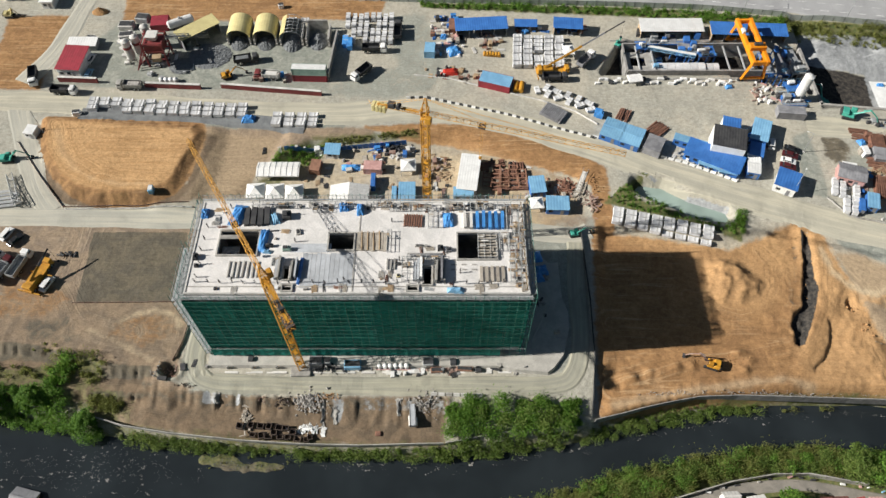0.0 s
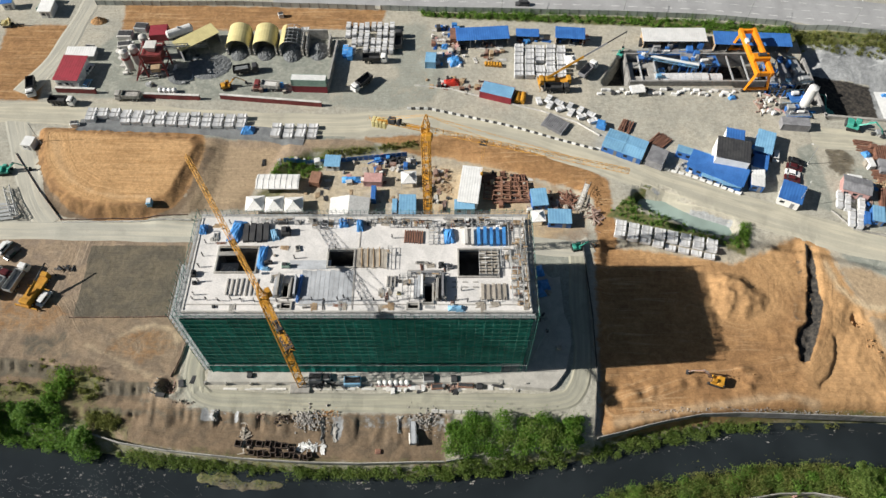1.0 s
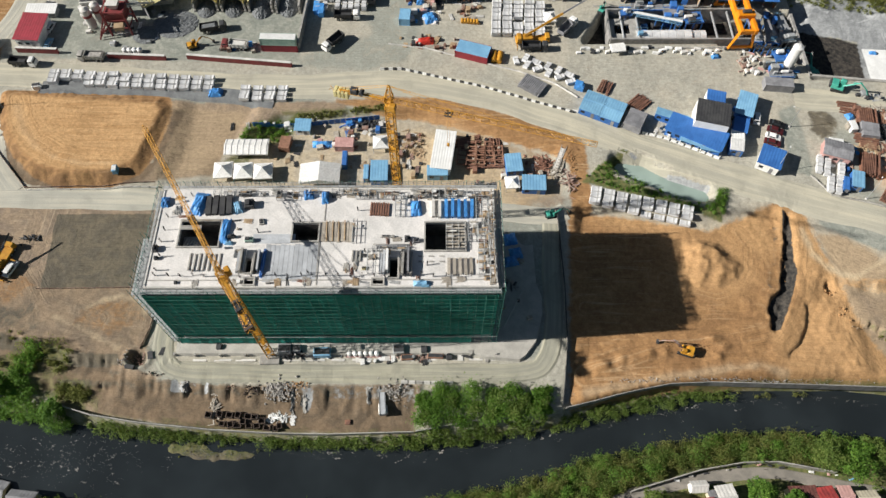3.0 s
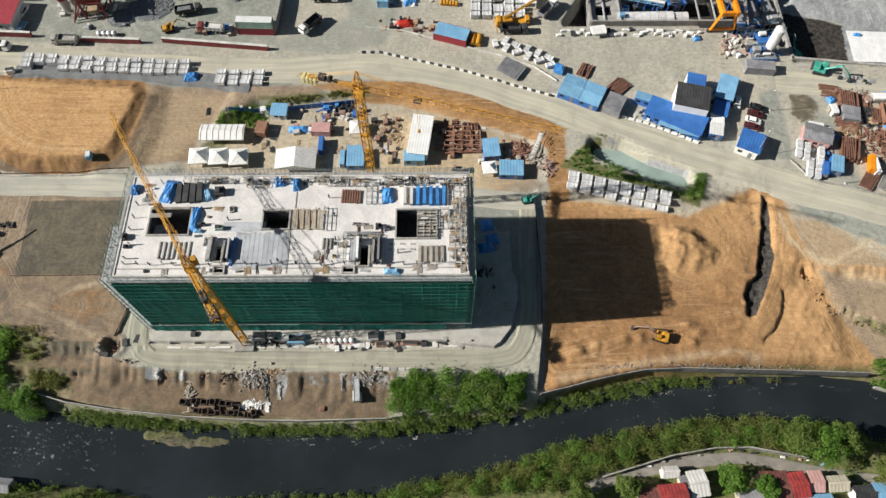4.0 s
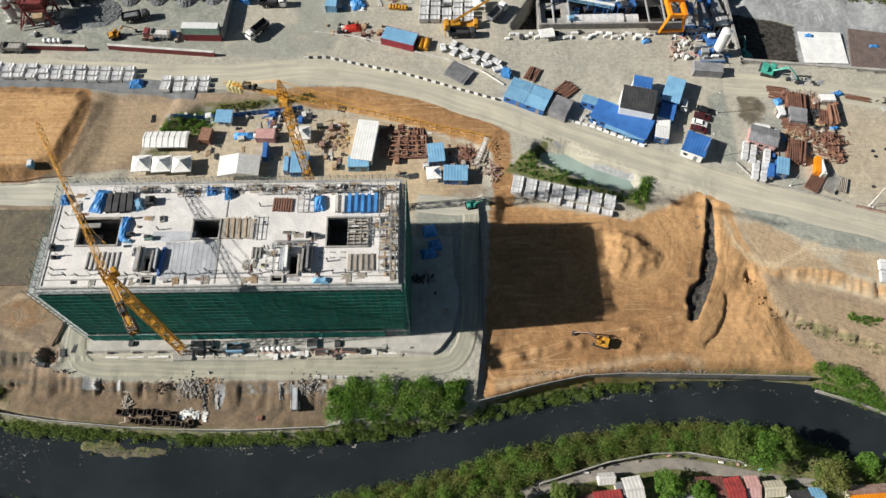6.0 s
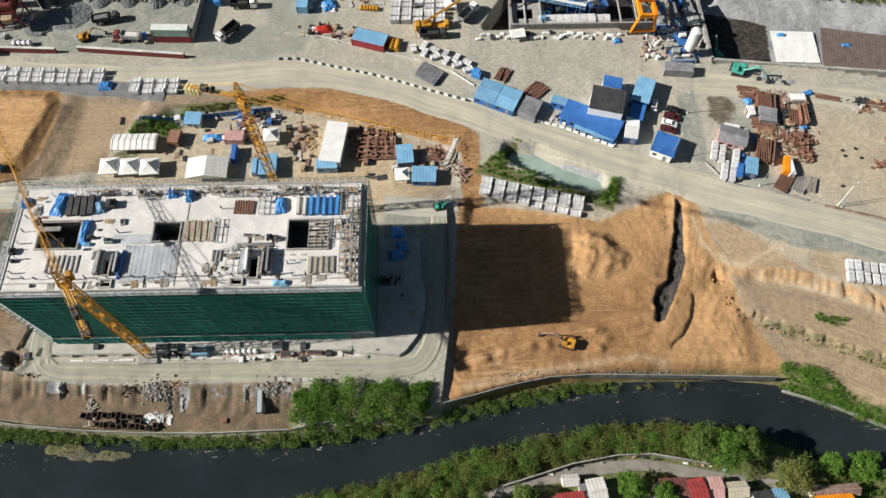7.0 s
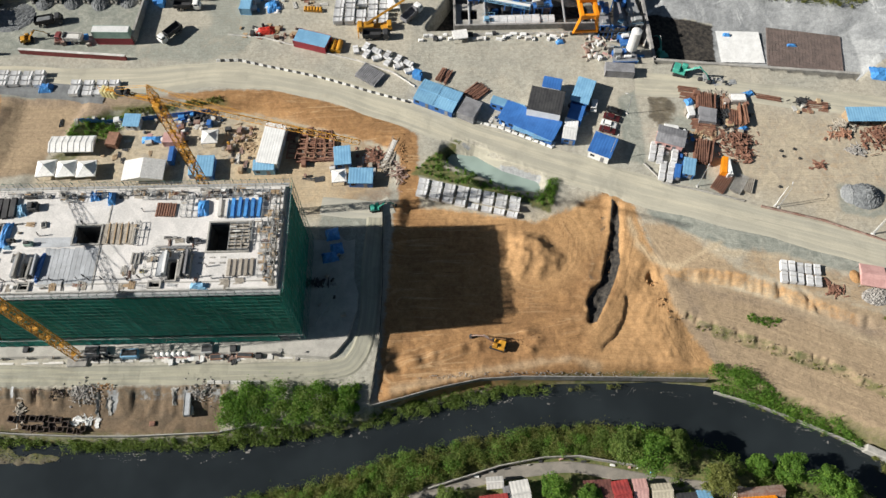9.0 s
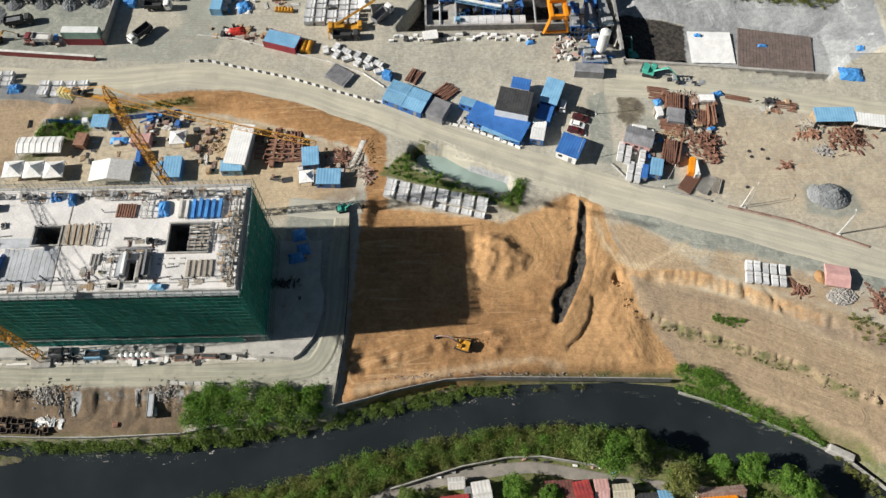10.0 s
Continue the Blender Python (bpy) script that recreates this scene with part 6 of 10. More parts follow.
def segment_mesh(span=2.9, width=1.6, thick=0.37, rise=0.17):
    """A tunnel ring segment lying like a cradle, with blunt bevelled ends."""
    bm = B()
    n = 8
    rows = []
    for i in range(n + 1):
        u = i / n * 2 - 1
        z, lean = rise * u * u, 0.26 * u
        rows.append([bm.verts.new((u * span / 2 - k * lean * thick, s * (width / 2 - 0.05 * k), z + k * thick)) for s in (-1, 1) for k in (0, 1)])
    for a, b in zip(rows, rows[1:]):
        bm.faces.new((a[1], a[3], b[3], b[1]))
        bm.faces.new((a[2], a[0], b[0], b[2]))
        bm.faces.new((a[0], a[1], b[1], b[0]))
        bm.faces.new((a[3], a[2], b[2], b[3]))
    bm.faces.new((rows[0][1], rows[0][0], rows[0][2], rows[0][3]))
    bm.faces.new((rows[-1][0], rows[-1][1], rows[-1][3], rows[-1][2]))
    return mesh_of(bm, "segment", M_SEGMENT)


SEGMENT = segment_mesh()
bm = B()
box(bm, 0, 0, 0, 0.2, 1.3, 0.25)
BEARER = mesh_of(bm, "bearer", M_WOOD)
bm = B()
box(bm, 0, 0, 0, 0.15, 1.5, 0.12)
STRAP = mesh_of(bm, "strap_timber", M_OLDCONC)


def segment_stack(x, y, rz, n, group, z=None):
    t = thing("segment_stack", "stack of curved pale concrete tunnel segments on timber bearers", "concrete segments", x, y, hz(x, y) if z is None else z, rz, group)
    for me, nm, xx, zz in [(BEARER, "bearer", 0.0, 0.0), (STRAP, "strap_timber", 0.45, 0.59 + 0.42 * (n - 1))] + [(SEGMENT, "segment", 0.0, 0.22 + 0.42 * k) for k in range(n)]:
        ob = new(nm, me)
        ob.parent = t
        ob.matrix_basis = pose(random.uniform(-0.05, 0.05) + xx, random.uniform(-0.03, 0.03), zz)
    return t


def segment_field(x0, y0, dx, dy, cols, rows, rz, n, group, skip=0.0, seed=1):
    """Stacks in a grid: dx the step from column to column, dy from row to row, each an (x, y) pair."""
    rs = random.Random(seed)
    for i in range(cols):
        for j in range(rows):
            if rs.random() < skip:
                continue
            segment_stack(x0 + dx[0] * i + dy[0] * j + rs.uniform(-0.1, 0.1), y0 + dx[1] * i + dy[1] * j + rs.uniform(-0.1, 0.1), rz + rs.uniform(-2, 2), max(2, n - rs.randint(0, 1)), group)


def barrier_row(pts, L, gap, mats, label, group, w=0.5, h=0.85, lift=0.0):
    """Road barriers end to end along a line."""
    mesh = []
    for m in mats:
        bm = B()
        for z0, z1, a, b in ((0, 0.25, w, w), (0.25, 0.5, w, w * 0.45), (0.5, h, w * 0.45, w * 0.36)):
            v = [bm.verts.new((sx * L / 2, sy * k / 2, z)) for z, k in ((z0, a), (z1, b)) for sx, sy in ((-1, -1), (1, -1), (1, 1), (-1, 1))]
            for f in ((3, 2, 1, 0), (4, 5, 6, 7), (0, 1, 5, 4), (1, 2, 6, 5), (2, 3, 7, 6), (3, 0, 4, 7)):
                bm.faces.new([v[i] for i in f])
        mesh.append(mesh_of(bm, "road_barrier", m))
    k, carry = 0, 0.0
    for (ax, ay), (bx, by) in zip(pts, pts[1:]):
        d = math.hypot(bx - ax, by - ay)
        s = carry
        while s < d:
            x, y = ax + (bx - ax) * s / d, ay + (by - ay) * s / d
            ob = new("road_barrier", mesh[k % len(mesh)])
            ob.matrix_basis = pose(x, y, hz(x, y) + lift, 0, 0, math.degrees(math.atan2(by - ay, bx - ax)) + random.uniform(-2, 2))
            tagged(ob, label[k % len(label)], "barrier", group)
            k += 1
            s += L + gap
        carry = s - d


def pile(x, y, sx, sy, h, material, label, category="gravel heap", z=None, name="gravel_mound", rough=0.25, n=26):
    """A loose heap."""
    rs = np.random.RandomState(int(abs(x * 7 + y * 3)))
    bm = B()
    g = []
    for j in range(n):
        row = []
        for i in range(n):
            u, v = i / (n - 1) * 2 - 1, j / (n - 1) * 2 - 1
            r = math.hypot(u, v)
            zz = h * max(0.0, 1 - r) * (1 + rough * (rs.rand() - 0.5)) + (0.5 * rough * rs.rand() * h if r < 0.95 else -0.1)
            row.append(bm.verts.new((u * sx / 2, v * sy / 2, zz)))
        g.append(row)
    for j in range(n - 1):
        for i in range(n - 1):
            u, v = (i + 0.5) / (n - 1) * 2 - 1, (j + 0.5) / (n - 1) * 2 - 1
            if u * u + v * v < 1.0:
                bm.faces.new((g[j][i], g[j][i + 1], g[j + 1][i + 1], g[j + 1][i]))
    for v in [v for v in bm.verts if not v.link_faces]:
        bm.verts.remove(v)
    return single(name, bm, material, label, category, x, y, (hz(x, y) if z is None else z) - 0.02)


def beam_stack(x, y, L, W, rz, h, material, label, category="steel beams", group="", n=None, name="beam_stack", messy=2.0, z=None):
    t = thing(name, label, category, x, y, hz(x, y) if z is None else z, rz, group)
    rs = random.Random(int(abs(x * 11 + y * 5)))
    n = n or max(3, int(W / 0.55))
    layers = max(1, int(h / 0.4))
    bm = B()
    for zz, ww, hh in ((0, 0.34, 0.05), (0.05, 0.07, 0.26), (0.31, 0.34, 0.05)):
        box(bm, 0, 0, zz, L, ww, hh)
    me = mesh_of(bm, "beam", material)
    for k in range(layers):
        for i in range(n):
            if rs.random() < 0.2 and k == layers - 1:
                continue
            ob = new("beam", me)
            ob.parent = t
            ob.matrix_basis = pose(rs.uniform(-0.05, 0.05) * L, W * ((i + 0.5) / n - 0.5), k * 0.37, 0, 0, rs.uniform(-messy, messy))
    return t


def crate(x, y, sx, sy, h, rz, material, label, category="crate", name="material_crate", z=None, group="", lid=None):
    t = thing(name, label, category, x, y, hz(x, y) if z is None else z, rz, group)
    bm = B()
    soft_box(bm, 0, 0, 0.1, sx, sy, h - 0.1, min(0.12, sx * 0.1))
    part("body", bm, material, t)
    bm = B()
    for s in (-1, 1):
        box(bm, 0, s * sy * 0.35, 0, sx * 0.95, 0.14, 0.1)
    part("skid", bm, M_DARK, t)
    if lid:
        bm = B()
        soft_box(bm, 0, 0, h, sx * 0.9, sy * 0.7, 0.12, 0.04)
        part("lid", bm, lid, t)
    return t


def pole(x, y, h, label, lean=0.0, rz=0.0, name="lamp_pole", arm=1.5, r=0.11, material=None):
    t = thing(name, label, "pole", x, y, hz(x, y) - 0.1, rz)
    bm = B()
    tube(bm, (0, 0, 0), (lean, 0, h), r, 8, r * 0.6)
    part("post", bm, material or M_STEEL, t)
    if arm:
        bm = B()
        tube(bm, (lean, 0, h - 0.1), (lean + arm, 0, h + 0.25), r * 0.5, 6)
        a = part("arm", bm, M_STEEL, t)
        bm = B()
        soft_box(bm, lean + arm + 0.2, 0, h + 0.15, 0.6, 0.25, 0.14, 0.04)
        part("lamp_head", bm, M_WHITE, a)
    bm = B()
    soft_box(bm, 0, 0, 0, 0.6, 0.6, 0.35, 0.06)
    part("footing", bm, M_CONC, t)
    return t


# ---- concrete plant and stores north-west of the road ----
def put_shed(c, h, roof, wall, label, **kw):
    return shed(c[0], c[1], max(c[2], 1.2), max(c[3], 1.2), c[4], h, roof, wall, label, **kw)


put_shed((-119.9, 175.5, 7.3, 10.3, -4), 3.4, M_REDROOF, M_WHITE, "white site office with a maroon sheet roof on the gravel yard", style="mono", rise=0.5, name="site_office", category="office")
put_shed((-119.6, 184.5, 8.9, 3.5, 0), 2.2, M_WHITE, M_STEEL, "low white roofed store beside the maroon office", style="mono", rise=0.3)
car(-115.8, 178.2, 80, M_WHITE, "white van parked beside the maroon roofed office", 4.8, van=True)
car(-114.5, 171.2, 85, M_SKYROOF, "pale blue car parked beside the maroon roofed office")
for c in ((-117.1, 168.2, 12.8, 1.2, -3), (-86.2, 165.6, 18.1, 1.2, -3), (-54.6, 164.0, 32.6, 1.4, -6)):
    t = thing("water_barrier", "long maroon steel barrier with a pale top beside the haul road", "barrier", c[0], c[1], hz(c[0], c[1]), c[4], "maroon barriers")
    n = max(3, int(c[2] / 2.4))
    bm = B()
    box(bm, 0, 0, 0, c[2] / n - 0.05, 0.7, 1.9)
    me_a = mesh_of(bm, "panel", M_MAROON)
    bm = B()
    box(bm, 0, 0, 0, c[2] / n - 0.05, 0.8, 0.12)
    me_b = mesh_of(bm, "coping", M_CONC)
    for i in range(n):
        for nm, me, z in (("panel", me_a, 0.0), ("coping", me_b, 1.9)):
            ob = new(nm, me)
            ob.parent = t
            ob.matrix_basis = pose(c[2] * ((i + 0.5) / n - 0.5), 0, z)

# batching plant: silos, hopper tower, conveyor, tanks
plant = thing("batching_plant", "red and white concrete batching plant with hopper, conveyor and silos", "concrete plant", -92.6, 178.2, 8.8, 0)
bm = B()
for a in (-3.2, 3.2):
    for b in (-3.0, 3.0):
        box(bm, a, b, 0, 0.5, 0.5, 9.5)
for zz in (3.0, 6.0, 9.0):
    for s in (-1, 1):
        box(bm, 0, 3.0 * s, zz, 6.4, 0.3, 0.3)
        box(bm, 3.2 * s, 0, zz, 0.3, 6.0, 0.3)
part("tower_frame", bm, M_MAROON, plant, "red steel tower frame")
bm = B()
box(bm, 0, 0, 5.0, 5.6, 5.2, 3.2)
box(bm, 0, 0, 8.2, 6.2, 5.8, 0.25)
part("mixer_house", bm, M_MAROON, plant, "dark red mixer house")
bm = B()
v = box(bm, 0, 0.3, 8.6, 2.2, 2.2, 2.0, top=1.6)
part("hopper", bm, M_CONC, plant)
bm = B()
box(bm, 1.0, -4.4, 4.2, 2.8, 2.2, 1.4, 10)
part("platform", bm, M_WOOD, plant)
for k, (a, b) in enumerate(((-6.4, 1.0), (-8.8, -1.2), (-4.4, 6.0))):
    bm = B()
    tube(bm, (a, b, 2.6), (a, b, 9.0), 1.35, 14)
    tube(bm, (a, b, 1.2), (a, b, 2.6), 0.3, 14, 1.35)
    tube(bm, (a, b, 9.0), (a, b, 9.6), 1.35, 14, 0.4)
    for q in range(4):
        tube(bm, (a + 1.2 * math.cos(q * 1.571), b + 1.2 * math.sin(q * 1.571), 0), (a + 1.2 * math.cos(q * 1.571), b + 1.2 * math.sin(q * 1.571), 3.0), 0.1, 5)
    s = part("silo", bm, M_CONC, plant, "pale cement silo")
    bm = B()
    tube(bm, (a, b, 6.2), (a, b, 7.2), 1.37, 14)
    part("red_band", bm, M_MAROON, s)
bm = B()
lattice(bm, (2.5, 2.0, 8.0), (13.5, 10.0, 2.0), 1.1, 1.4, 0.1, 0.06)
box(bm, 8.0, 6.0, 4.9, 13.6, 0.9, 0.12, 36, 0, 24)
part("conveyor", bm, M_STEEL, plant)
bm = B()
for q in range(7):
    lattice(bm, (-3.0 - q * 0.1, -2.0, 8.0 - q * 0.9), (-6.5, -5.0 + q * 0.4, 0.3), 0.25, 1.0, 0.06, 0.04) if q % 3 == 0 else None
part("chute", bm, M_MAROON, plant)
for k in range(4):
    px, py = (-90.4, 168.4)
    bm = B()
    tube(bm, (0, 0, 0.2), (0, 0, 1.3), 0.8, 12)
    tube(bm, (0, 0, 1.3), (0, 0, 1.7), 0.8, 12, 0.2)
    single("water_tank", bm, M_WHITE, "small white water tank at the batching plant", "tank", px + k * 1.5, py, hz(px, py) - 0.1, 0, "white tanks")
def tanker(x, y, rz, L, r, label):
    t = thing("storage_tank", label, "tank", x, y, hz(x, y), rz)
    bm = B()
    for a, b, ra, rb in ((-L / 2, -L / 2 + 0.5, r * 0.55, r), (-L / 2 + 0.5, L / 2 - 0.5, r, r), (L / 2 - 0.5, L / 2, r, r * 0.55)):
        tube(bm, (a, 0, r + 0.5), (b, 0, r + 0.5), ra, 14, rb)
    part("shell", bm, M_WHITE, t)
    for a in (-L * 0.3, 0, L * 0.3):
        bm = B()
        box(bm, a, 0, 0, 0.4, r * 1.6, 0.7)
        part("saddle", bm, M_DARK, t)
    bm = B()
    tube(bm, (0, 0, 2 * r + 0.4), (0, 0, 2 * r + 0.9), 0.4, 10)
    part("hatch", bm, M_STEEL, t)
    return t


tanker(-89.3, 194.8, 29, 9.0, 1.4, "white lying storage tank behind the batching plant")
container(-96.1, 194.5, 5.8, 5.2, 6, M_REDROOF, "rust red container beside the batching plant")
for c, m in (((-107.7, 194.1, 4.9, 3.4, 0), M_CONC), ((-103.0, 197.7, 4.4, 3.3, -7), M_STEEL), ((-106.7, 189.1, 4.4, 2.8, 7), M_CONC), ((-117.9, 187.3, 3.0, 2.6, -10), M_CONC)):
    crate(c[0], c[1], max(1.5, c[2]), max(1.2, c[3]), 1.7, c[4], m, "grey machine housing on the gravel yard", "machine", "machine_housing", lid=M_DARK)
for k in range(7):
    px, py = (-108.3, 186.7)
    crate(px + 1.2 * (k % 2) + 0.9 * k * 0.9, py - 1.7 * k, 1.7, 1.2, 0.9, -30 + 6 * k, M_CONC, "pale concrete block lying on the gravel yard", "block", "concrete_block", group="concrete blocks by the plant")
put_shed((-81.7, 188.5, 13.7, 4.7, 40), 4.6, M_CREAM, M_GREYROOF, "long aggregate conveyor house with a cream yellow roof", style="mono", rise=0.4, open_front=True)


def arched_bay(x, y, rz, W, D, h, covered, label):
    """An aggregate bay with a barrel roof, open to the front (-y)."""
    t = thing("aggregate_bay", label, "aggregate bay", x, y, hz(x, y) - 0.05, rz, "aggregate bays")
    for s in (-1, 1):
        bm = B()
        for k in range(int(D / 1.6)):
            for q in range(int(h / 0.8)):
                box(bm, s * W / 2, -D / 2 + 0.8 + 1.6 * k + 0.3 * (q % 2), 0.8 * q, 0.6, 1.56, 0.78)
        part("block_wall", bm, M_OLDCONC, t)
    n = 14
    if covered > 0:
        bm = B()
        prev = None
        for i in range(n + 1):
            a = math.pi * i / n
            if i / n > covered:
                break
            row = [(-W / 2 * math.cos(a) * (1.02 + k), yy, h + W * 0.40 * math.sin(a) * (1.0 + k)) for yy in (-D / 2, D / 2) for k in (0.0, 0.03)]
            row = [bm.verts.new(p) for p in row]
            if prev:
                bm.faces.new((prev[1], row[1], row[3], prev[3]))
                bm.faces.new((prev[2], row[2], row[0], prev[0]))
                bm.faces.new((prev[0], row[0], row[1], prev[1]))
                bm.faces.new((prev[3], row[3], row[2], prev[2]))
            prev = row
        part("roof", bm, M_CREAM, t, "cream yellow barrel roof")
    for k in range(6):
        bm = B()
        yy = -D / 2 + 0.2 + (D - 0.4) * k / 5
        for i in range(n):
            a, b = math.pi * i / n, math.pi * (i + 1) / n
            tube(bm, (-W / 2 * math.cos(a), yy, h + W * 0.39 * math.sin(a)), (-W / 2 * math.cos(b), yy, h + W * 0.39 * math.sin(b)), 0.1, 4)
        if covered > 0:
            part("rib", bm, M_STEEL, t)
        else:
            bm.free()
    if 0 < covered < 1:
        for i in range(6, n, 2):
            a = math.pi * i / n
            bm = B()
            tube(bm, (-W / 2 * math.cos(a), -D / 2, h + W * 0.39 * math.sin(a)), (-W / 2 * math.cos(a), D / 2, h + W * 0.39 * math.sin(a)), 0.07, 4)
            part("purlin", bm, M_STEEL, t)
    bm = B()
    box(bm, 0, 0, 0, 1.56, 0.6, 0.78)
    me = mesh_of(bm, "block", M_OLDCONC)
    for q in range(int(h / 0.8) + 1):
        for k in range(int(W / 1.6)):
            ob = new("block", me)
            ob.parent = t
            ob.matrix_basis = pose(-W / 2 + 0.8 + 1.6 * k, D / 2, 0.8 * q)
    return t


for px, py, cv in ((-67.9, 189.6, 1.0), (-59.1, 189.4, 1.0), (-50.4, 189.1, 0.36), (-41.6, 188.5, 0.0)):
    arched_bay(px, py, 0, 7.3, 9.0, 3.2, cv, "concrete block aggregate bay " + ("under a cream yellow barrel roof" if cv == 1 else "with a half finished barrel roof" if cv else "open to the sky"))
for px, py, sx, sy, h in ((-68.0, 186.4, 6.4, 8, 2.0), (-59.1, 186.4, 6.4, 8, 2.2), (-50.4, 186.2, 6.6, 9, 3.0), (-41.8, 187.0, 6.6, 9, 2.4), (-77.0, 180.5, 15, 13, 1.5), (-85.5, 175.6, 9, 8, 1.5)):
    pile(px, py, sx, sy, h, M_GRAVEL, "heap of dark grey crushed stone", name="gravel_mound")
c = (-42.6, 169.5, 11.6, 2.5, -2)
container(c[0], c[1], 11.0, 2.6, c[4], M_REDROOF, "red shipping container under a pale green one", h=2.6)
container(c[0], c[1], 11.0, 2.6, c[4], M_PALEGREEN, "pale green shipping container with a white roof on a red one", h=2.6, z=hz(c[0], c[1]) + 2.6, roof=M_WHITE)
bm = B()
for k in range(14):
    for q in range(4):
        box(bm, 0, -10 + 1.5 * k + 0.3 * (q % 2), 0.8 * q, 0.6, 1.46, 0.78)
single("block_wall", bm, M_OLDCONC, "tall wall of stacked concrete blocks beside the aggregate bays", "block wall", -36.2, 179.3, 8.7, -4)

for px, py, rz, cabm, bedm, load, label in ((-131.7, 169.4, -72, M_WHITE, M_DARK, None, "white dump truck with a dark green bed on the dusty road"),
                                            (-119.9, 163.2, -4, M_WHITE, M_DARK, None, "white dump truck with an empty dark bed on the dusty road"),
                                            (-99.7, 165.4, 178, M_OLDCONC, M_OLDCONC, M_RUBBLE, "dusty grey dump truck beside the maroon barrier"),
                                            (-64.3, 177.2, 12, M_DARK, M_DARK, M_GRAVEL, "dark dump truck loaded with crushed stone before the aggregate bays"),
                                            (-56.5, 170.0, 175, M_MAROON, M_CONC, M_CONC, "maroon and grey dump truck beside the stacked containers"),
                                            (-22.7, 182.3, 0, M_WHITE, M_DARK, None, "white dump truck with a dark bed on the gravel yard"),
                                            (-26.3, 171.0, 230, M_WHITE, M_DARK, None, "white dump truck turning on the gravel yard"),
                                            (-138.7, 208.8, 80, M_PALEGREEN, M_PALEGREEN, None, "pale green dump truck on the northern road"),
                                            (-15.2, 191.1, 90, M_DARK, M_DARK, None, "dark dump truck beside the segment stacks"),
                                            (36.0, 169.0, 0, M_DARK, M_DARK, None, "dark dump truck parked behind the mobile crane"),
                                            (46.8, 177.2, 50, M_WHITE, M_GREYROOF, None, "white truck with a grey bed beside the trench")):
    dump_truck(px, py, rz, cabm, bedm, label, load=load)
excavator(-69.5, 170.2, 20, M_YELLOW, "small yellow excavator beside the maroon barrier", s=0.8)
excavator(-149.3, 199.5, 0, M_CREAM, "dusty tan bulldozer on the orange soil", s=0.8, reach=0.5)
pile(-118.9, 201.7, 6, 4, 2, M_SOIL, "heap of brown soil at the yard's edge", "soil heap", name="soil_mound")

segment_field(-32.3, 186.8, (2.1, 0.0), (0.0, 3.7), 8, 4, 90, 4, "segment stacks in the north yard", 0.05, 4)
for px, py in ((-32.6, 187.4), (-31.0, 186.3)):
    crate(px, py - 1.5, 1.8, 4.5, 2.0, 0, M_TARP, "blue covered load beside the segment stacks", "covered load", "covered_load")
segment_field(-109.2, 155.7, (3.6, -0.2), (0.0, 1.8), 14, 3, 0, 4, "segment stacks beside the haul road", 0.03, 5)
px, py = (-60.1, 152.0)
heap_tarp("tarpaulin", px, py, 4.4, 3.0, 1.6, 0, M_TARP, "blue tarpaulin over a segment stack beside the haul road")
segment_field(-51.3, 149.7, (3.7, -0.1), (0.1, 1.8), 4, 3, 0, 3, "segment stacks beside the haul road", 0.0, 7)
px, py = (-113.8, 154.3)
crate(px, py, 2.4, 1.6, 1.6, 10, M_WHITE, "small white generator box by the road", "generator", "generator", lid=M_DARK)
for k, c in enumerate(((-137.3, 206.6, 3.9, 6.0, 0), (-151.9, 209.0, 3.2, 2.5, 11))):
    put_shed(c, 3.0, (M_WHITE, M_BLUEROOF)[k], M_WHITE, ("white", "blue")[k] + " roofed hut beside the northern road", style="mono", rise=0.3)
px, py = (-56.4, 204.3)
crate(px, py, 1.8, 1.6, 1.6, 15, M_WHITE, "white cabin box on the orange soil bank", "cabin", "cabin_box", lid=M_DARK)
for k in range(3):
    px, py = (-51.4, 196.0)
    segment_stack(px + (k % 2) * 4.2, py - 1.8 * (k // 2) + 1, 0, 2, "spare segments behind the bays")


# ---- stores and launch shaft north-east of the road ----
put_shed((12.8, 191.3, 16.9, 4.8, 4), 3.6, M_BLUEROOF, M_WOOD, "long store with a dark blue sheet roof at the yard's back", style="mono", rise=0.7, open_front=True)
container(3.1, 192.9, 2.1, 5.6, 0, M_RUST, "rust brown container beside the blue roofed store")
put_shed((42.0, 191.7, 9.1, 4.2, -5), 3.4, M_BLUEROOF, M_WOOD, "open store with a dark blue sheet roof and clutter below", style="mono", rise=0.6, open_front=True)
put_shed((28.0, 193.3, 7.0, 2.8, -2), 2.4, M_BLUEROOF, M_DARK, "low dark shelter with a blue roof", style="mono", rise=0.3)
container(-4.3, 181.5, 3.5, 4.8, -4, M_SKYROOF, "light blue container office in the storage yard")
for px, py, sx, sy, h, rz, m, lab in ((3.6, 182.2, 4.4, 4.4, 1.4, 20, M_TARP, "blue"), (27.8, 192.4, 3.2, 2.4, 1.4, 0, M_TARP, "blue"), (2.1, 172.3, 6.0, 3.2, 1.3, 8, M_REDPAINT, "bright red"), (0.4, 189.1, 2.6, 2.2, 1.2, 0, M_TARP, "blue")):
    heap_tarp("tarpaulin", px, py, sx, sy, h, rz, m, lab + " tarpaulin over stored materials on the gravel")
container(16.9, 167.1, 10.3, 5.2, -18, M_REDROOF, "dull red container with a blue sheet roof beside the haul road", roof=M_SKYROOF)
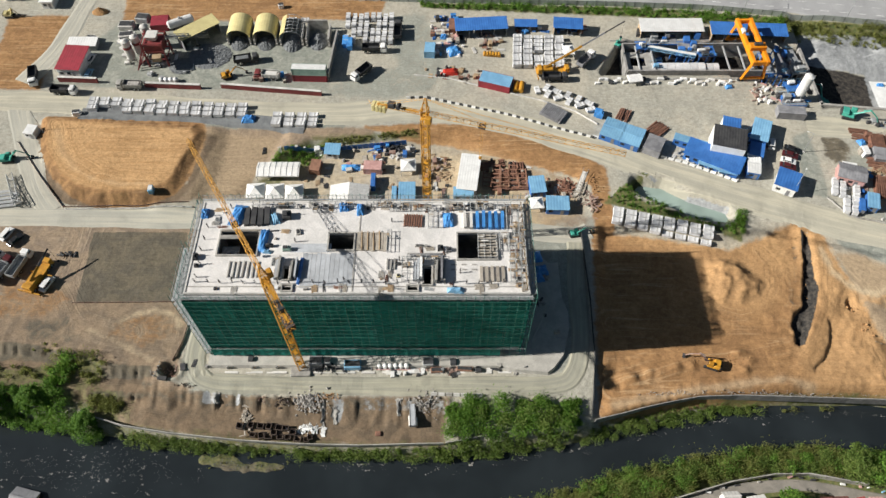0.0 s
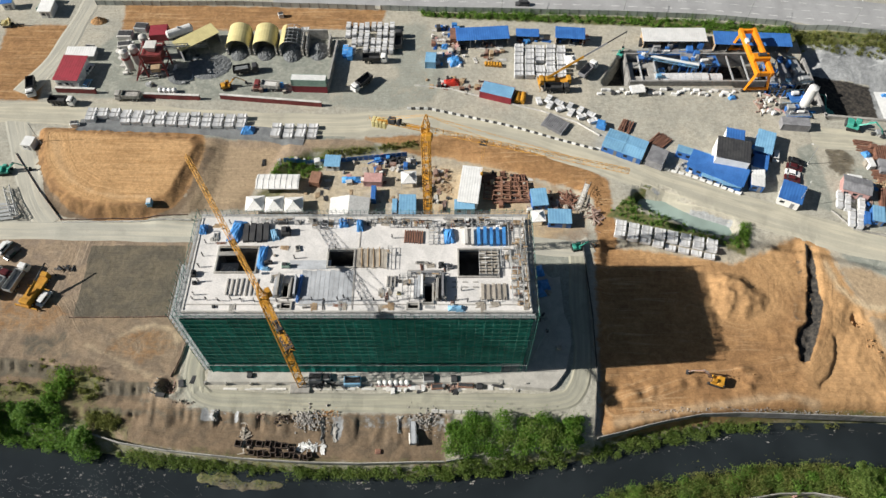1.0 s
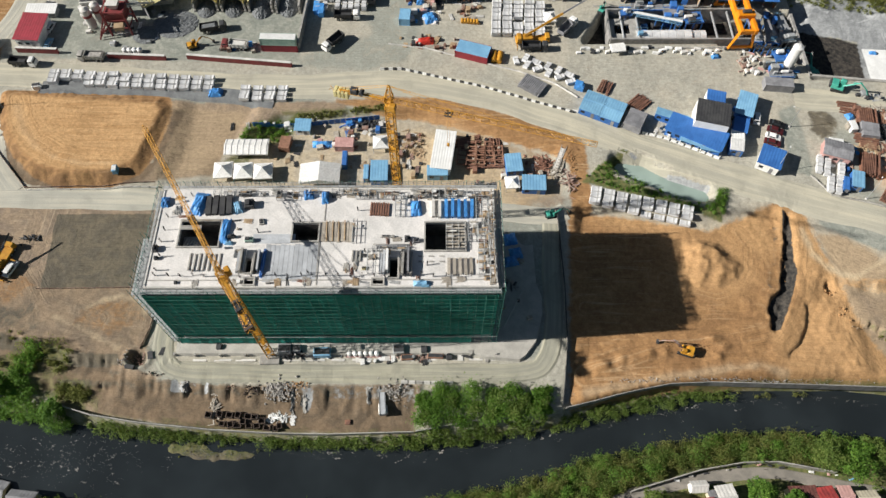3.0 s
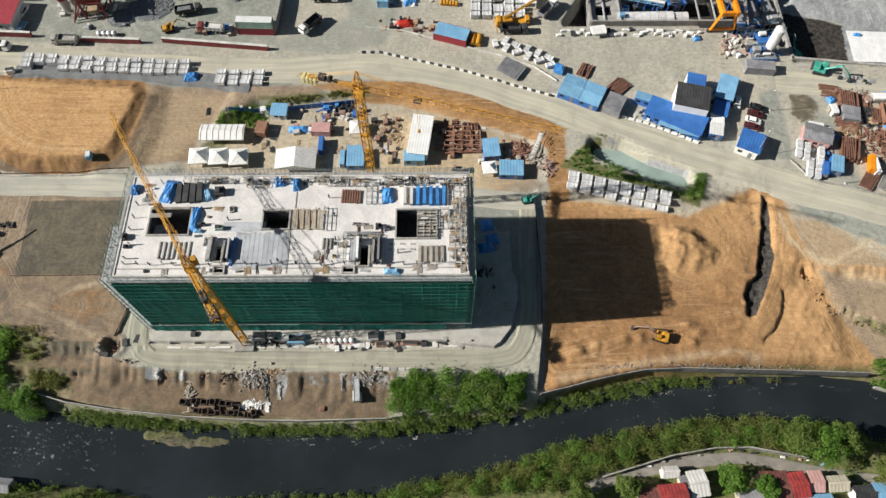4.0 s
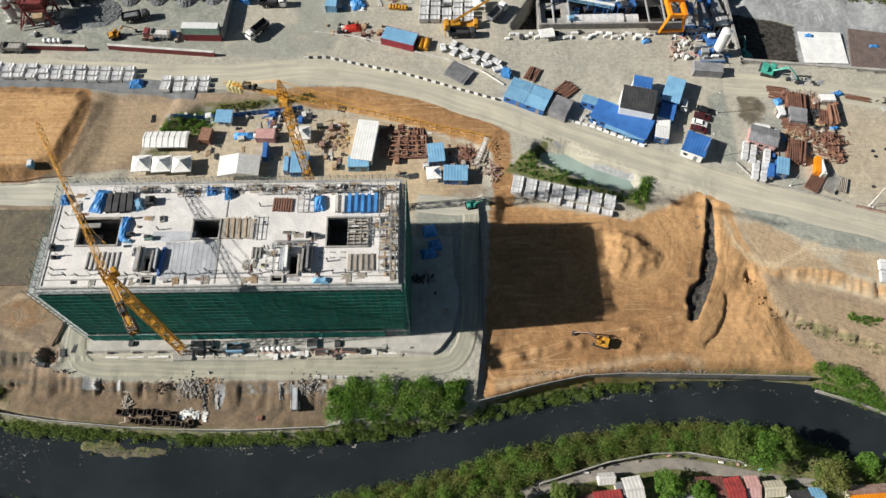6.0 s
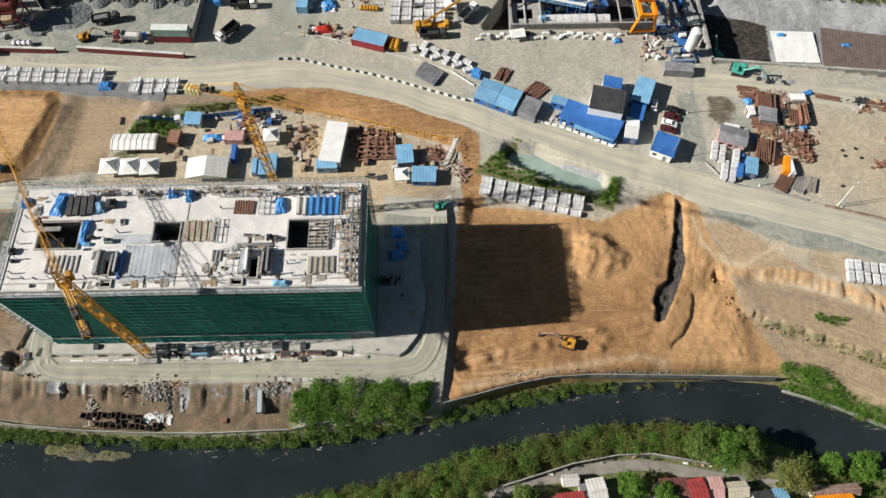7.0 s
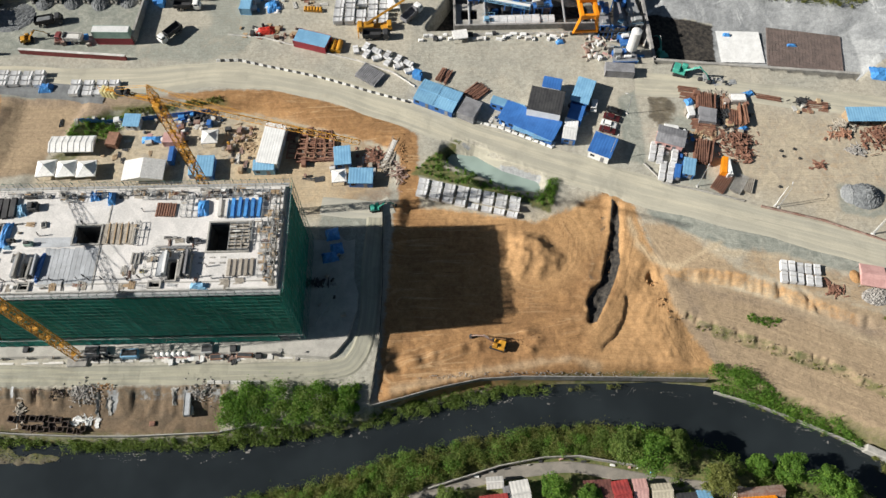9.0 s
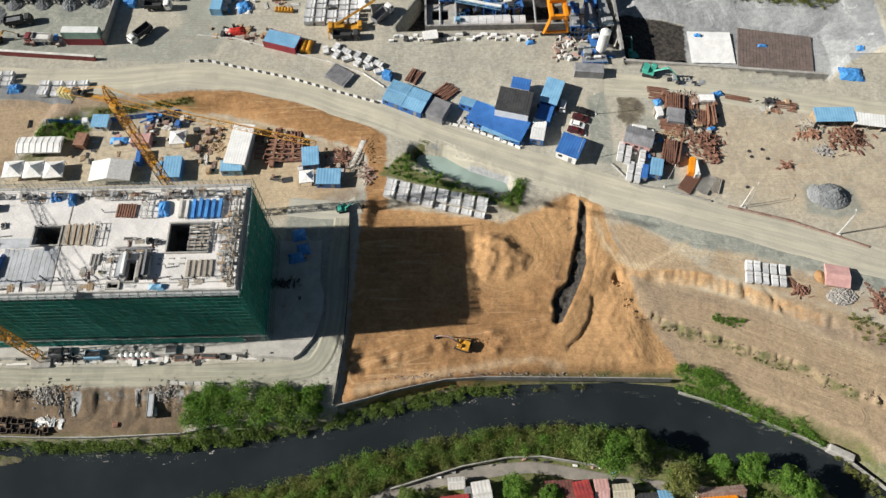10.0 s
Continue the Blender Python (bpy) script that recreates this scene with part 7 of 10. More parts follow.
for k in range(2):
    px, py = (23.3, 165.5)
    t = thing("mixer_drum", "yellow ribbed steel drum lying beside the haul road", "drum", px + 1.7 * k, py - 0.3 * k, hz(px, py), 80, "yellow drums")
    bm = B()
    tube(bm, (-2.0, 0, 0.85), (2.0, 0, 0.85), 0.8, 14)
    part("shell", bm, M_YELLOW, t)
    for q in range(4):
        bm = B()
        tube(bm, (-1.5 + q, 0, 0.85), (-1.42 + q, 0, 0.85), 0.88, 14)
        part("rib", bm, M_YELLOW, t)
for k in range(6):
    px, py = (13.8, 180.7)
    bm = B()
    tube(bm, (0, -0.8, 0.55), (0, 0.8, 0.55), 0.5, 10)
    single("gas_cylinder", bm, M_YELLOW, "yellow ribbed drum lying in a row on the gravel", "drum", px + 0.95 * k, py - 0.1 * k, hz(px, py) - 0.05, 0, "row of yellow drums")
segment_field(24.2, 175.0, (3.45, -0.15), (0.12, 1.85), 5, 8, 0, 4, "segment stacks in the launch yard", 0.02, 9)
tent(41.3, 180.3, 3.6, 4.4, 5, 2.6, 1.1, "white peaked canvas tent between the segment stacks", "peak")


def mobile_crane(x, y, rz, boom_to, label):
    t = thing("mobile_crane", label, "mobile crane", x, y, hz(x, y), rz)
    bm = B()
    soft_box(bm, 0, 0, 0.7, 10.5, 2.6, 0.7, 0.1)
    part("carrier", bm, M_YELLOW, t)
    bm = B()
    soft_box(bm, 4.6, 0, 1.2, 1.4, 2.4, 1.3, 0.15)
    part("driver_cab", bm, M_YELLOW, t)
    bm = B()
    soft_box(bm, -2.2, 0, 1.4, 4.4, 2.5, 1.2, 0.15)
    soft_box(bm, -4.2, 0, 1.4, 1.4, 2.7, 1.5, 0.15)
    part("upper_body", bm, M_YELLOW, t)
    for a in (-4, -2.4, 2.4, 4):
        for s in (-1, 1):
            wheel(t, a, s * 1.05, 0.6, 0.5)
    for a in (-5, 1.0):
        for s in (-1, 1):
            bm = B()
            box(bm, a, s * 2.2, 0.7, 0.3, 2.2, 0.25)
            tube(bm, (a, s * 3.2, 0.02), (a, s * 3.2, 0.8), 0.12, 6)
            part("outrigger", bm, M_YELLOW, t)
    p0 = Vector((-2.6, 0, 2.6))
    p1 = Vector(boom_to)
    for nm, f0, f1, w, m in (("boom", 0.0, 0.46, 0.45, M_YELLOW), ("boom_extension", 0.42, 0.75, 0.34, M_GREYROOF), ("boom_extension", 0.73, 1.0, 0.26, M_DARK)):
        bm = B()
        tube(bm, p0.lerp(p1, f0), p0.lerp(p1, f1), w, 4)
        part(nm, bm, m, t)
    bm = B()
    tube(bm, p1, p1 - Vector((0, 0, 6)), 0.04, 4)
    soft_box(bm, p1.x, p1.y, p1.z - 6.6, 0.5, 0.4, 0.7, 0.06)
    part("hook", bm, M_DARK, t)
    return t


px, py = (35.4, 172.3)
tx, ty = (58.6, 185.0)
d = pose(px, py, hz(px, py), 0, 0, 5).inverted() @ Vector((tx, ty, 19.0))
mobile_crane(px, py, 5, d, "yellow mobile crane with a long raised boom beside the trench")
for k in range(11):
    px, py = (30.6, 164.5)
    qx, qy = (46.6, 156.3)
    f = k / 10
    t = segment_stack(px + (qx - px) * f + (0.8 if k % 2 else -0.6), py + (qy - py) * f + (1.3 if k % 2 else -0.5), random.choice((20, -30, 60, 100)), 2, "loose segments beside the haul road")
crate(48.7, 153.5, 2.2, 2.0, 1.6, -20, M_TARP, "blue covered crate beside the haul road", lid=M_TARP)
c = (34.4, 154.5, 9.0, 7.9, -18)
plank_stack("sheet_stack", c[0], c[1], hz(c[0], c[1]), 5.2, 7.4, 13, 0.3, M_GREYROOF, "stack of grey corrugated steel sheet piles", "sheet piles", c[4] + 72, 0.5, 2)

# striped barriers along the haul road
barrier_row([(-10.9, 161.0), (-4.6, 161.0), (2.5, 159.0), (11.3, 156.6), (19.9, 154.1), (30.1, 150.3), (46.6, 144.2)], 1.25, 0.06, [M_WHITE, M_DARK],
            ["white concrete road barrier along the haul road", "black concrete road barrier along the haul road"], "striped road barriers")
barrier_row([(46.4, 144.8), (55.0, 141.4), (64.2, 137.6), (71.6, 135.2), (86.9, 127.7)], 1.6, 0.5, [M_WHITE], ["white concrete road barrier along the haul road"], "white road barriers")
barrier_row([(-8.3, 171.1), (2.6, 169.6), (18.6, 164.1), (30.8, 160.2), (41.0, 155.7), (48.1, 149.8)], 2.0, 0.05, [M_CONC], ["pale concrete kerb block at the yard's edge"], "kerb blocks", 0.4, 0.5)

# containers and offices beside the road
c = (54.3, 145.0, 12.2, 7.6, -26)
L = c[2] / 2 - 0.1
for k, m in ((-1, M_SKYROOF), (1, M_BLUEROOF)):
    px, py = c[0] + k * c[2] / 4 * math.cos(radians(c[4])), c[1] + k * c[2] / 4 * math.sin(radians(c[4]))
    put_shed((px, py, L, c[3], c[4]), 2.5, M_SKYROOF, M_BLUEROOF, "blue container office with a light blue sheet roof beside the road", style="gable", rise=0.35, over=0.15, name="container_office", category="office", group="blue container offices")
c = (63.2, 140.6, 5.3, 6.2, -28)
container(c[0], c[1], c[2], c[3], c[4], M_GREYROOF, "grey container with a white end beside the blue offices", roof=M_GREYROOF)
for x0, y0, L0, W0, rz0 in ((56.1, 153.9, 5.0, 3.8, -1), (65.0, 147.4, 7.1, 4.8, -23)):
    beam_stack(x0, y0, L0, W0, rz0 + 65, 1.2, M_RUST, "rusty steel forms stacked behind the container offices", messy=6)
crate(48.3, 154.2, 2.4, 2.4, 1.8, -20, M_TARP, "blue covered crate behind the container offices", lid=M_TARP)

put_shed((79.9, 135.5, 16.2, 6.0, -29), 2.8, M_BLUEROOF, M_BLUEROOF, "long blue site office with a blue sheet roof", style="mono", rise=0.5, name="site_office", category="office", group="blue site offices")
put_shed((74.0, 141.4, 9.6, 2.5, -23), 2.7, M_SKYROOF, M_BLUEROOF, "narrow blue office wing with a light blue roof", style="flat", name="site_office", category="office", group="blue site offices", over=0.1)
put_shed((84.4, 139.8, 9.4, 7.9, -15), 5.8, M_BLACKROOF, M_WHITE, "two storey white site office with a black sheet roof", style="mono", rise=0.4, name="site_office", category="office", group="blue site offices", over=0.1)
put_shed((86.9, 146.9, 5.2, 3.7, -15), 4.6, M_BLUEROOF, M_WHITE, "blue roofed stair block behind the two storey office", style="mono", rise=0.2, name="site_office", category="office", group="blue site offices", over=0.1)
put_shed((81.3, 140.8, 1.8, 7.8, -14), 4.0, M_BLUEROOF, M_BLUEROOF, "narrow blue office wing beside the two storey office", style="mono", rise=0.2, name="site_office", category="office", group="blue site offices", over=0.05)
put_shed((95.8, 145.1, 4.5, 8.0, -22), 3.2, M_SKYROOF, M_BLUEROOF, "blue office with a bright light blue sheet roof", style="mono", rise=0.4, name="site_office", category="office", group="blue site offices")
put_shed((93.2, 138.2, 4.2, 5.3, -20), 2.6, M_BLUEROOF, M_BLUEROOF, "blue container office beside the parked cars", style="flat", name="site_office", category="office", group="blue site offices", over=0.05)
put_shed((91.0, 132.7, 3.7, 7.2, -13), 2.7, M_WHITE, M_BLUEROOF, "white roofed container office beside the blue offices", style="gable", rise=0.25, name="site_office", category="office", group="blue site offices", over=0.1)
put_shed((78.4, 133.7, 5.4, 2.9, -25), 2.0, M_SKYROOF, M_WHITE, "low porch with a light blue roof before the blue office", style="mono", rise=0.3, open_front=True)
put_shed((83.4, 131.6, 4.8, 3.6, -15), 2.0, M_SKYROOF, M_WHITE, "low porch with a pale blue roof before the blue office", style="mono", rise=0.3, open_front=True)
c = (99.3, 126.7, 5.8, 6.0, -26)
put_shed(c, 3.2, M_BLUEROOF, M_WHITE, "white guard hut with a blue sheet roof at the road's edge", style="mono", rise=0.6, name="guard_hut", category="hut")
for px, py, m, lab in ((104.6, 139.7, M_CARBLACK, "black"), (103.5, 137.5, M_CARRED, "dark maroon"), (102.4, 135.2, M_WHITE, "white"), (101.8, 133.3, M_CARRED, "red")):
    car(px, py, -22 + random.uniform(-3, 3), m, lab + " car parked in a row beside the site offices", 4.7 if m != M_WHITE else 4.4)
car(99.0, 141.8, 75, M_WHITE, "pale grey van parked beside the blue offices", 4.6, van=True)
pole(100.7, 123.6, 8.0, "tall lamp pole beside the guard hut", 2.0, 60)
pole(144.9, 108.1, 8.0, "leaning white pole beside the haul road", 1.2, 70)
pole(167.9, 99.4, 8.0, "leaning white pole beside the haul road", 1.2, 70)
pole(124.3, 115.2, 7.0, "white lamp pole beside the steel store", 1.0, 60)
pole(108.2, 139.2, 8.0, "lamp pole beside the parked cars", 0.3, 160)

# launch trench and shaft equipment
put_shed((76.5, 191.0, 20.5, 5.2, 0), 3.4, M_WHITE, M_WOOD, "long open workshop with a white sheet roof behind the trench", style="mono", rise=0.6, open_front=True)
put_shed((102.0, 188.9, 24.5, 5.0, -3), 3.4, M_BLUEROOF, M_WOOD, "long open workshop with a dark blue sheet roof behind the trench", style="mono", rise=0.6, open_front=True)


# gantry crane over the trench
def gantry_crane(x, y, rz, span, base, H, label):
    """Two girders across the trench (along y) on splayed legs."""
    t = thing("gantry_crane", label, "gantry crane", x, y, 8.9, rz)
    for s in (-1, 1):
        bm = B()
        soft_box(bm, s * 2.2, 0, H - 1.6, 1.1, span + 2.4, 1.6, 0.1)
        part("girder", bm, M_ORANGE, t)
    for e in (-1, 1):
        for s in (-1, 1):
            bm = B()
            tube(bm, (s * 2.1, e * span / 2, H - 1.5), (s * (base / 2), e * span / 2, 0.5), 0.62, 4, 0.42)
            part("leg", bm, M_ORANGE, t)
            bm = B()
            soft_box(bm, s * base / 2, e * span / 2, 0.05, 1.8, 0.8, 0.6, 0.08)
            part("wheel_bogie", bm, M_DARK, t)
        bm = B()
        soft_box(bm, 0, e * span / 2, 0.6, base, 0.7, 0.7, 0.08)
        part("sill_beam", bm, M_ORANGE, t)
        bm = B()
        soft_box(bm, 0, e * (span / 2 + 0.6), H - 1.6, 5.4, 0.9, 1.4, 0.08)
        part("end_beam", bm, M_ORANGE, t)
    tr = B()
    soft_box(tr, 0, -span * 0.22, H, 5.2, 2.6, 1.3, 0.12)
    tr = part("trolley", tr, M_ORANGE, t)
    bm = B()
    tube(bm, (-1.2, -span * 0.22, H + 1.7), (1.2, -span * 0.22, H + 1.7), 0.6, 10)
    part("hoist_drum", bm, M_DARK, tr)
    bm = B()
    soft_box(bm, -2.2, span * 0.2, H, 1.0, 2.0, 0.9, 0.1)
    part("electric_box", bm, M_WHITE, t)
    bm = B()
    soft_box(bm, 3.4, -span * 0.3, H - 4.0, 1.6, 1.8, 2.2, 0.15)
    part("operator_cab", bm, M_ORANGE, t)
    return t


gantry_crane(99.0, 178.2, 2, 18.6, 7.4, 8.6, "large orange gantry crane spanning the launch trench")
# rails beside the trench
for yy in (169.6, 187.4):
    bm = B()
    box(bm, 0, 0, 0, 56, 0.7, 0.12)
    box(bm, 0, 0, 0.12, 56, 0.12, 0.14)
    single("crane_rail", bm, M_OLDCONC, "long crane rail on a concrete strip beside the trench", "rail", 84, yy, hz(90, yy) + 0.02, 0, "crane rails")
M_TRENCHWALL = mat("stained dark concrete", (0.30, 0.29, 0.275), (0.19, 0.185, 0.175), 0.5, 0.9)
# concrete trench walls and struts
bm = B()
for yy in (173.0, 185.9):
    box(bm, 82, yy, 3.0, 44, 0.6, 6.3)
box(bm, 60, 179.4, 3.0, 0.6, 12.3, 6.3)
single("wall_trench", bm, M_TRENCHWALL, "raw concrete walls lining the launch trench", "wall", kind="structure")
for k in range(4):
    bm = B()
    tube(bm, (0, -6.2, 0), (0, 6.2, 0), 0.35, 8)
    single("strut", bm, M_STEEL, "grey steel strut across the launch trench", "strut", 64.5 + k * 5.0 if k < 2 else 84 + k * 5, 179.4, 8.2, 0, "trench struts")
slab = B()
holed_slab(slab, 0, 10, 0, 9.5, 0, 0.6, [(4.0, 5.0, 5.0, 4.0)])
single("trench_deck", slab, M_OLDCONC, "grey concrete slab over part of the trench", "slab", 60.5, 173.4, 8.0)


def machine_sled(x, y, rz, L, W, z, label, seed, main=M_BLUEROOF, group="tunnelling machine sleds"):
    """A steel sled with decks, tanks and cabinets, on legs down to the trench floor."""
    rs = random.Random(seed)
    foot = hz(x, y)
    t = thing("machine_sled", label, "tunnel machine", x, y, foot, rz, group)
    H = z - foot
    for a in (-L / 2 + 0.4, 0, L / 2 - 0.4):
        for s in (-1, 1):
            bm = B()
            box(bm, a, s * (W / 2 - 0.2), 0, 0.3, 0.3, H)
            part("leg", bm, main, t)
    bm = B()
    for s in (-1, 1):
        box(bm, 0, s * (W / 2 - 0.15), H - 0.1, L, 0.3, 0.4)
    for k in range(int(L / 2) + 1):
        box(bm, -L / 2 + 0.3 + k * (L - 0.6) / int(L / 2), 0, H - 0.1, 0.25, W - 0.4, 0.3)
    part("deck_frame", bm, main, t)
    bm = B()
    box(bm, 0, 0, H + 0.2, L - 0.1, W - 0.7, 0.06)
    part("deck_plate", bm, M_GREYROOF if seed % 2 else main, t)
    for k in range(int(L * W / 7)):
        bm = B()
        sx, sy, h = rs.uniform(0.8, 2.4), rs.uniform(0.7, min(1.8, W * 0.5)), rs.uniform(0.6, 2.0)
        px, py = rs.uniform(-0.5, 0.5) * (L - sx), rs.uniform(-0.5, 0.5) * (W - sy)
        if rs.random() < 0.3:
            tube(bm, (px - sx / 2, py, H + 0.25 + sy * 0.4), (px + sx / 2, py, H + 0.25 + sy * 0.4), sy * 0.4, 10)
            part("tank", bm, rs.choice((main, M_WHITE, M_STEEL)), t)
        else:
            soft_box(bm, px, py, H + 0.25, sx, sy, h, 0.08)
            part("cabinet", bm, rs.choice((main, main, M_SKYROOF, M_DARK, M_STEEL)), t)
    bm = B()
    for s in (-1, 1):
        tube(bm, (-L / 2, s * W / 2, H + 1.2), (L / 2, s * W / 2, H + 1.2), 0.05, 4)
        for k in range(int(L / 1.5) + 1):
            xx = -L / 2 + k * L / int(L / 1.5)
            tube(bm, (xx, s * W / 2, H + 0.2), (xx, s * W / 2, H + 1.2), 0.04, 4)
    part("guard_rail", bm, M_SKYROOF, t)
    return t


for c, sd in (((73.4, 187.5, 10.3, 4.4, 0), 3), ((81.3, 183.9, 6.4, 5.5, -5), 5), ((87.3, 182.1, 6.0, 5.0, 5), 6), ((66.2, 185.0, 3.7, 3.8, 0), 8)):
    machine_sled(c[0], c[1], c[4], max(3.5, c[2]), max(2.6, c[3]), 9.0, "blue steel tunnelling machine sled standing in the trench", sd)
px, py = (68.3, 184.1)
qx, qy = (83.5, 179.9)
t = thing("belt_conveyor", "long pale blue belt conveyor across the trench", "conveyor", (px + qx) / 2, (py + qy) / 2, hz((px + qx) / 2, (py + qy) / 2), math.degrees(math.atan2(qy - py, qx - px)))
Lc = math.hypot(qx - px, qy - py)
hc = 9.2 - hz((px + qx) / 2, (py + qy) / 2)
bm = B()
lattice(bm, (-Lc / 2, 0, hc), (Lc / 2, 0, hc), 1.3, 1.4, 0.1, 0.06, h=0.9)
part("truss", bm, M_SKYROOF, t)
bm = B()
box(bm, 0, 0, hc + 0.5, Lc, 1.0, 0.12)
part("belt", bm, M_WHITE, t)
for a in (-0.4, 0.0, 0.4):
    bm = B()
    tube(bm, (a * Lc, -0.5, 0), (a * Lc, 0, hc), 0.14, 6)
    tube(bm, (a * Lc, 0.5, 0), (a * Lc, 0, hc), 0.14, 6)
    part("leg", bm, M_BLUEROOF, t)


def ring_stack(x, y, rz, n, r, w, label):
    """Rings of a lining standing side by side on a cradle."""
    t = thing("lining_rings", label, "concrete rings", x, y, hz(x, y), rz)
    for k in range(n):
        bm = B()
        m = 18
        rr = [[], [], [], []]
        for i in range(m):
            a = 2 * math.pi * i / m
            for q, (rad, yy) in enumerate(((r, -w / 2), (r, w / 2), (r * 0.86, w / 2), (r * 0.86, -w / 2))):
                rr[q].append(bm.verts.new(((k - (n - 1) / 2) * (w + 0.12) + yy, rad * math.cos(a), r + 0.3 + rad * math.sin(a))))
        for q in range(4):
            for i in range(m):
                bm.faces.new((rr[q][i], rr[q][(i + 1) % m], rr[(q + 1) % 4][(i + 1) % m], rr[(q + 1) % 4][i]))
        part("ring", bm, M_SEGMENT, t)
    bm = B()
    for s in (-1, 1):
        box(bm, 0, s * r * 0.6, 0, n * (w + 0.12), 0.5, 0.9)
    part("cradle", bm, M_DARK, t)
    return t


ring_stack(77.5, 176.5, 1, 7, 2.4, 2.4, "row of pale concrete lining rings lying in the trench")
ring_stack(88.1, 176.8, 1, 3, 2.2, 1.8, "short row of pale lining rings lying in the trench")
machine_sled(70.6, 176.7, 0, 3.6, 3.2, 7.6, "blue machine cradle before the lining rings", 12)
excavator(58.7, 185.9, 60, M_TEAL, "green excavator working in the trench", s=0.7, reach=0.6)
for c, sd in (((111.1, 177.0, 4.4, 12.5, -7), 21), ((114.6, 176.9, 4.5, 11.3, 7), 22), ((109.9, 159.6, 7.5, 5.3, 0), 23), ((111.9, 165.6, 5.5, 4.3, 5), 24), ((105.9, 176.1, 3.6, 9.9, 0), 25)):
    machine_sled(c[0], c[1], c[4], max(3.0, c[2]), max(2.6, c[3]), 9.2, ("blue" if sd != 22 else "grey") + " steel machine platform beside the launch shaft", sd, M_STEEL if sd == 22 else M_BLUEROOF)
px, py = (111.7, 160.4)
t = thing("cement_silo", "white cement silo standing beside the launch shaft", "silo", px, py, hz(px, py))
bm = B()
tube(bm, (0, 0, 3.0), (0, 0, 10.0), 1.5, 16)
tube(bm, (0, 0, 1.4), (0, 0, 3.0), 0.3, 16, 1.5)
tube(bm, (0, 0, 10.0), (0, 0, 10.5), 1.5, 16, 0.5)
part("shell", bm, M_WHITE, t)
for q in range(4):
    bm = B()
    tube(bm, (1.4 * math.cos(q * 1.571), 1.4 * math.sin(q * 1.571), 0), (1.4 * math.cos(q * 1.571), 1.4 * math.sin(q * 1.571), 3.4), 0.14, 6)
    part("leg", bm, M_STEEL, t)
bm = B()
tube(bm, (1.6, 0, 0.2), (1.6, 0, 10.4), 0.07, 5)
part("filling_pipe", bm, M_STEEL, t)
excavator(125.6, 153.0, 165, M_TEAL, "green excavator standing at the shaft's edge", arm=170, s=1.1)
excavator(123.6, 165.0, 100, M_TEAL, "green excavator working down in the shaft", s=1.0)
t = container(107.6, 153.7, 8.4, 3.4, -6, M_GREYROOF, "grey open container beside the launch shaft")
rsx = random.Random(41)
for k in range(34):
    px, py = (102.7, 163.5)
    x, y = px + rsx.uniform(-4.5, 5.0), py + rsx.uniform(-5.0, 4.0)
    bm = B()
    if k % 3 == 0:
        soft_box(bm, 0, 0, 0, rsx.uniform(0.8, 1.8), rsx.uniform(0.6, 1.2), rsx.uniform(0.5, 1.3), 0.08)
        nm, cat = "equipment_box", "box"
    elif k % 3 == 1:
        tube(bm, (-1, 0, 0.25), (1, 0, 0.25), 0.24, 8)
        nm, cat = "steel_pipe", "pipe"
    else:
        box(bm, 0, 0, 0, 2.0, 0.6, 0.3)
        nm, cat = "timber_baulk", "timber"
    m, w = rsx.choice(((M_WHITE, "white"), (M_LEANTO, "rusty"), (M_PINK, "faded pink"), (M_PLY, "weathered brown"), (M_CONC, "pale grey")))
    single(nm, bm, m, w + " " + cat + " lying among clutter beside the silo", cat, x, y, hz(x, y), rsx.uniform(0, 180), "clutter beside the silo")
# pale blocks along the trench edge
for k in range(30):
    px, py = (49.5, 169.0)
    qx, qy = (92.5, 167.5)
    f = k / 29
    x, y = px + (qx - px) * f, py + (qy - py) * f + rsx.uniform(-1.6, 1.6)
    bm = B()
    soft_box(bm, 0, 0, 0, rsx.uniform(0.6, 2.2), rsx.uniform(0.5, 1.2), rsx.uniform(0.5, 1.1), 0.08)
    m, w = rsx.choice(((M_WHITE, "white"), (M_CONC, "pale concrete"), (M_WHITE, "white"), (M_DARK, "dark")))
    single("block", bm, m, w + " block standing on the yard beside the trench", "block", x, y, hz(x, y), rsx.uniform(-20, 20), "blocks beside the trench")
tent(61.3, 168.0, 4.4, 3.4, 8, 2.0, 0.8, "white canvas tent beside the launch trench", "gable")
heap_tarp("tarpaulin", 91.5, 165.8, 2.6, 1.6, 0.8, 10, M_TARP, "blue tarpaulin over a heap beside the trench")

M_BROWNMUD = mat("brown mud blinding", (0.17, 0.13, 0.115), (0.12, 0.095, 0.085), 0.4, 0.95)
# shaft floor: white sheet, reinforcing mat, props
bm = B()
c = (148.8, 168.2, 13.5, 12.7, -3)
nq = 14
gv = [[bm.verts.new(((i / nq - 0.5) * c[2], (j / nq - 0.5) * c[3], 0.25 + 0.03 * math.sin(i * 1.7 + j) * math.cos(j * 1.3))) for i in range(nq + 1)] for j in range(nq + 1)]
for j in range(nq):
    for i in range(nq):
        bm.faces.new((gv[j][i], gv[j][i + 1], gv[j + 1][i + 1], gv[j + 1][i]))
single("ground_sheet", bm, M_WHITE, "white waterproof sheet spread on the shaft floor", "sheet", c[0], c[1], 2.35, c[4])
c = (168.5, 166.3, 22.7, 15.4, -11)
t = thing("rebar_mat", "dark reinforcing bar mat laid on the shaft floor", "rebar mat", c[0], c[1], 2.5, c[4])
bm = B()
box(bm, 0, 0, -0.4, c[2], c[3], 0.45)
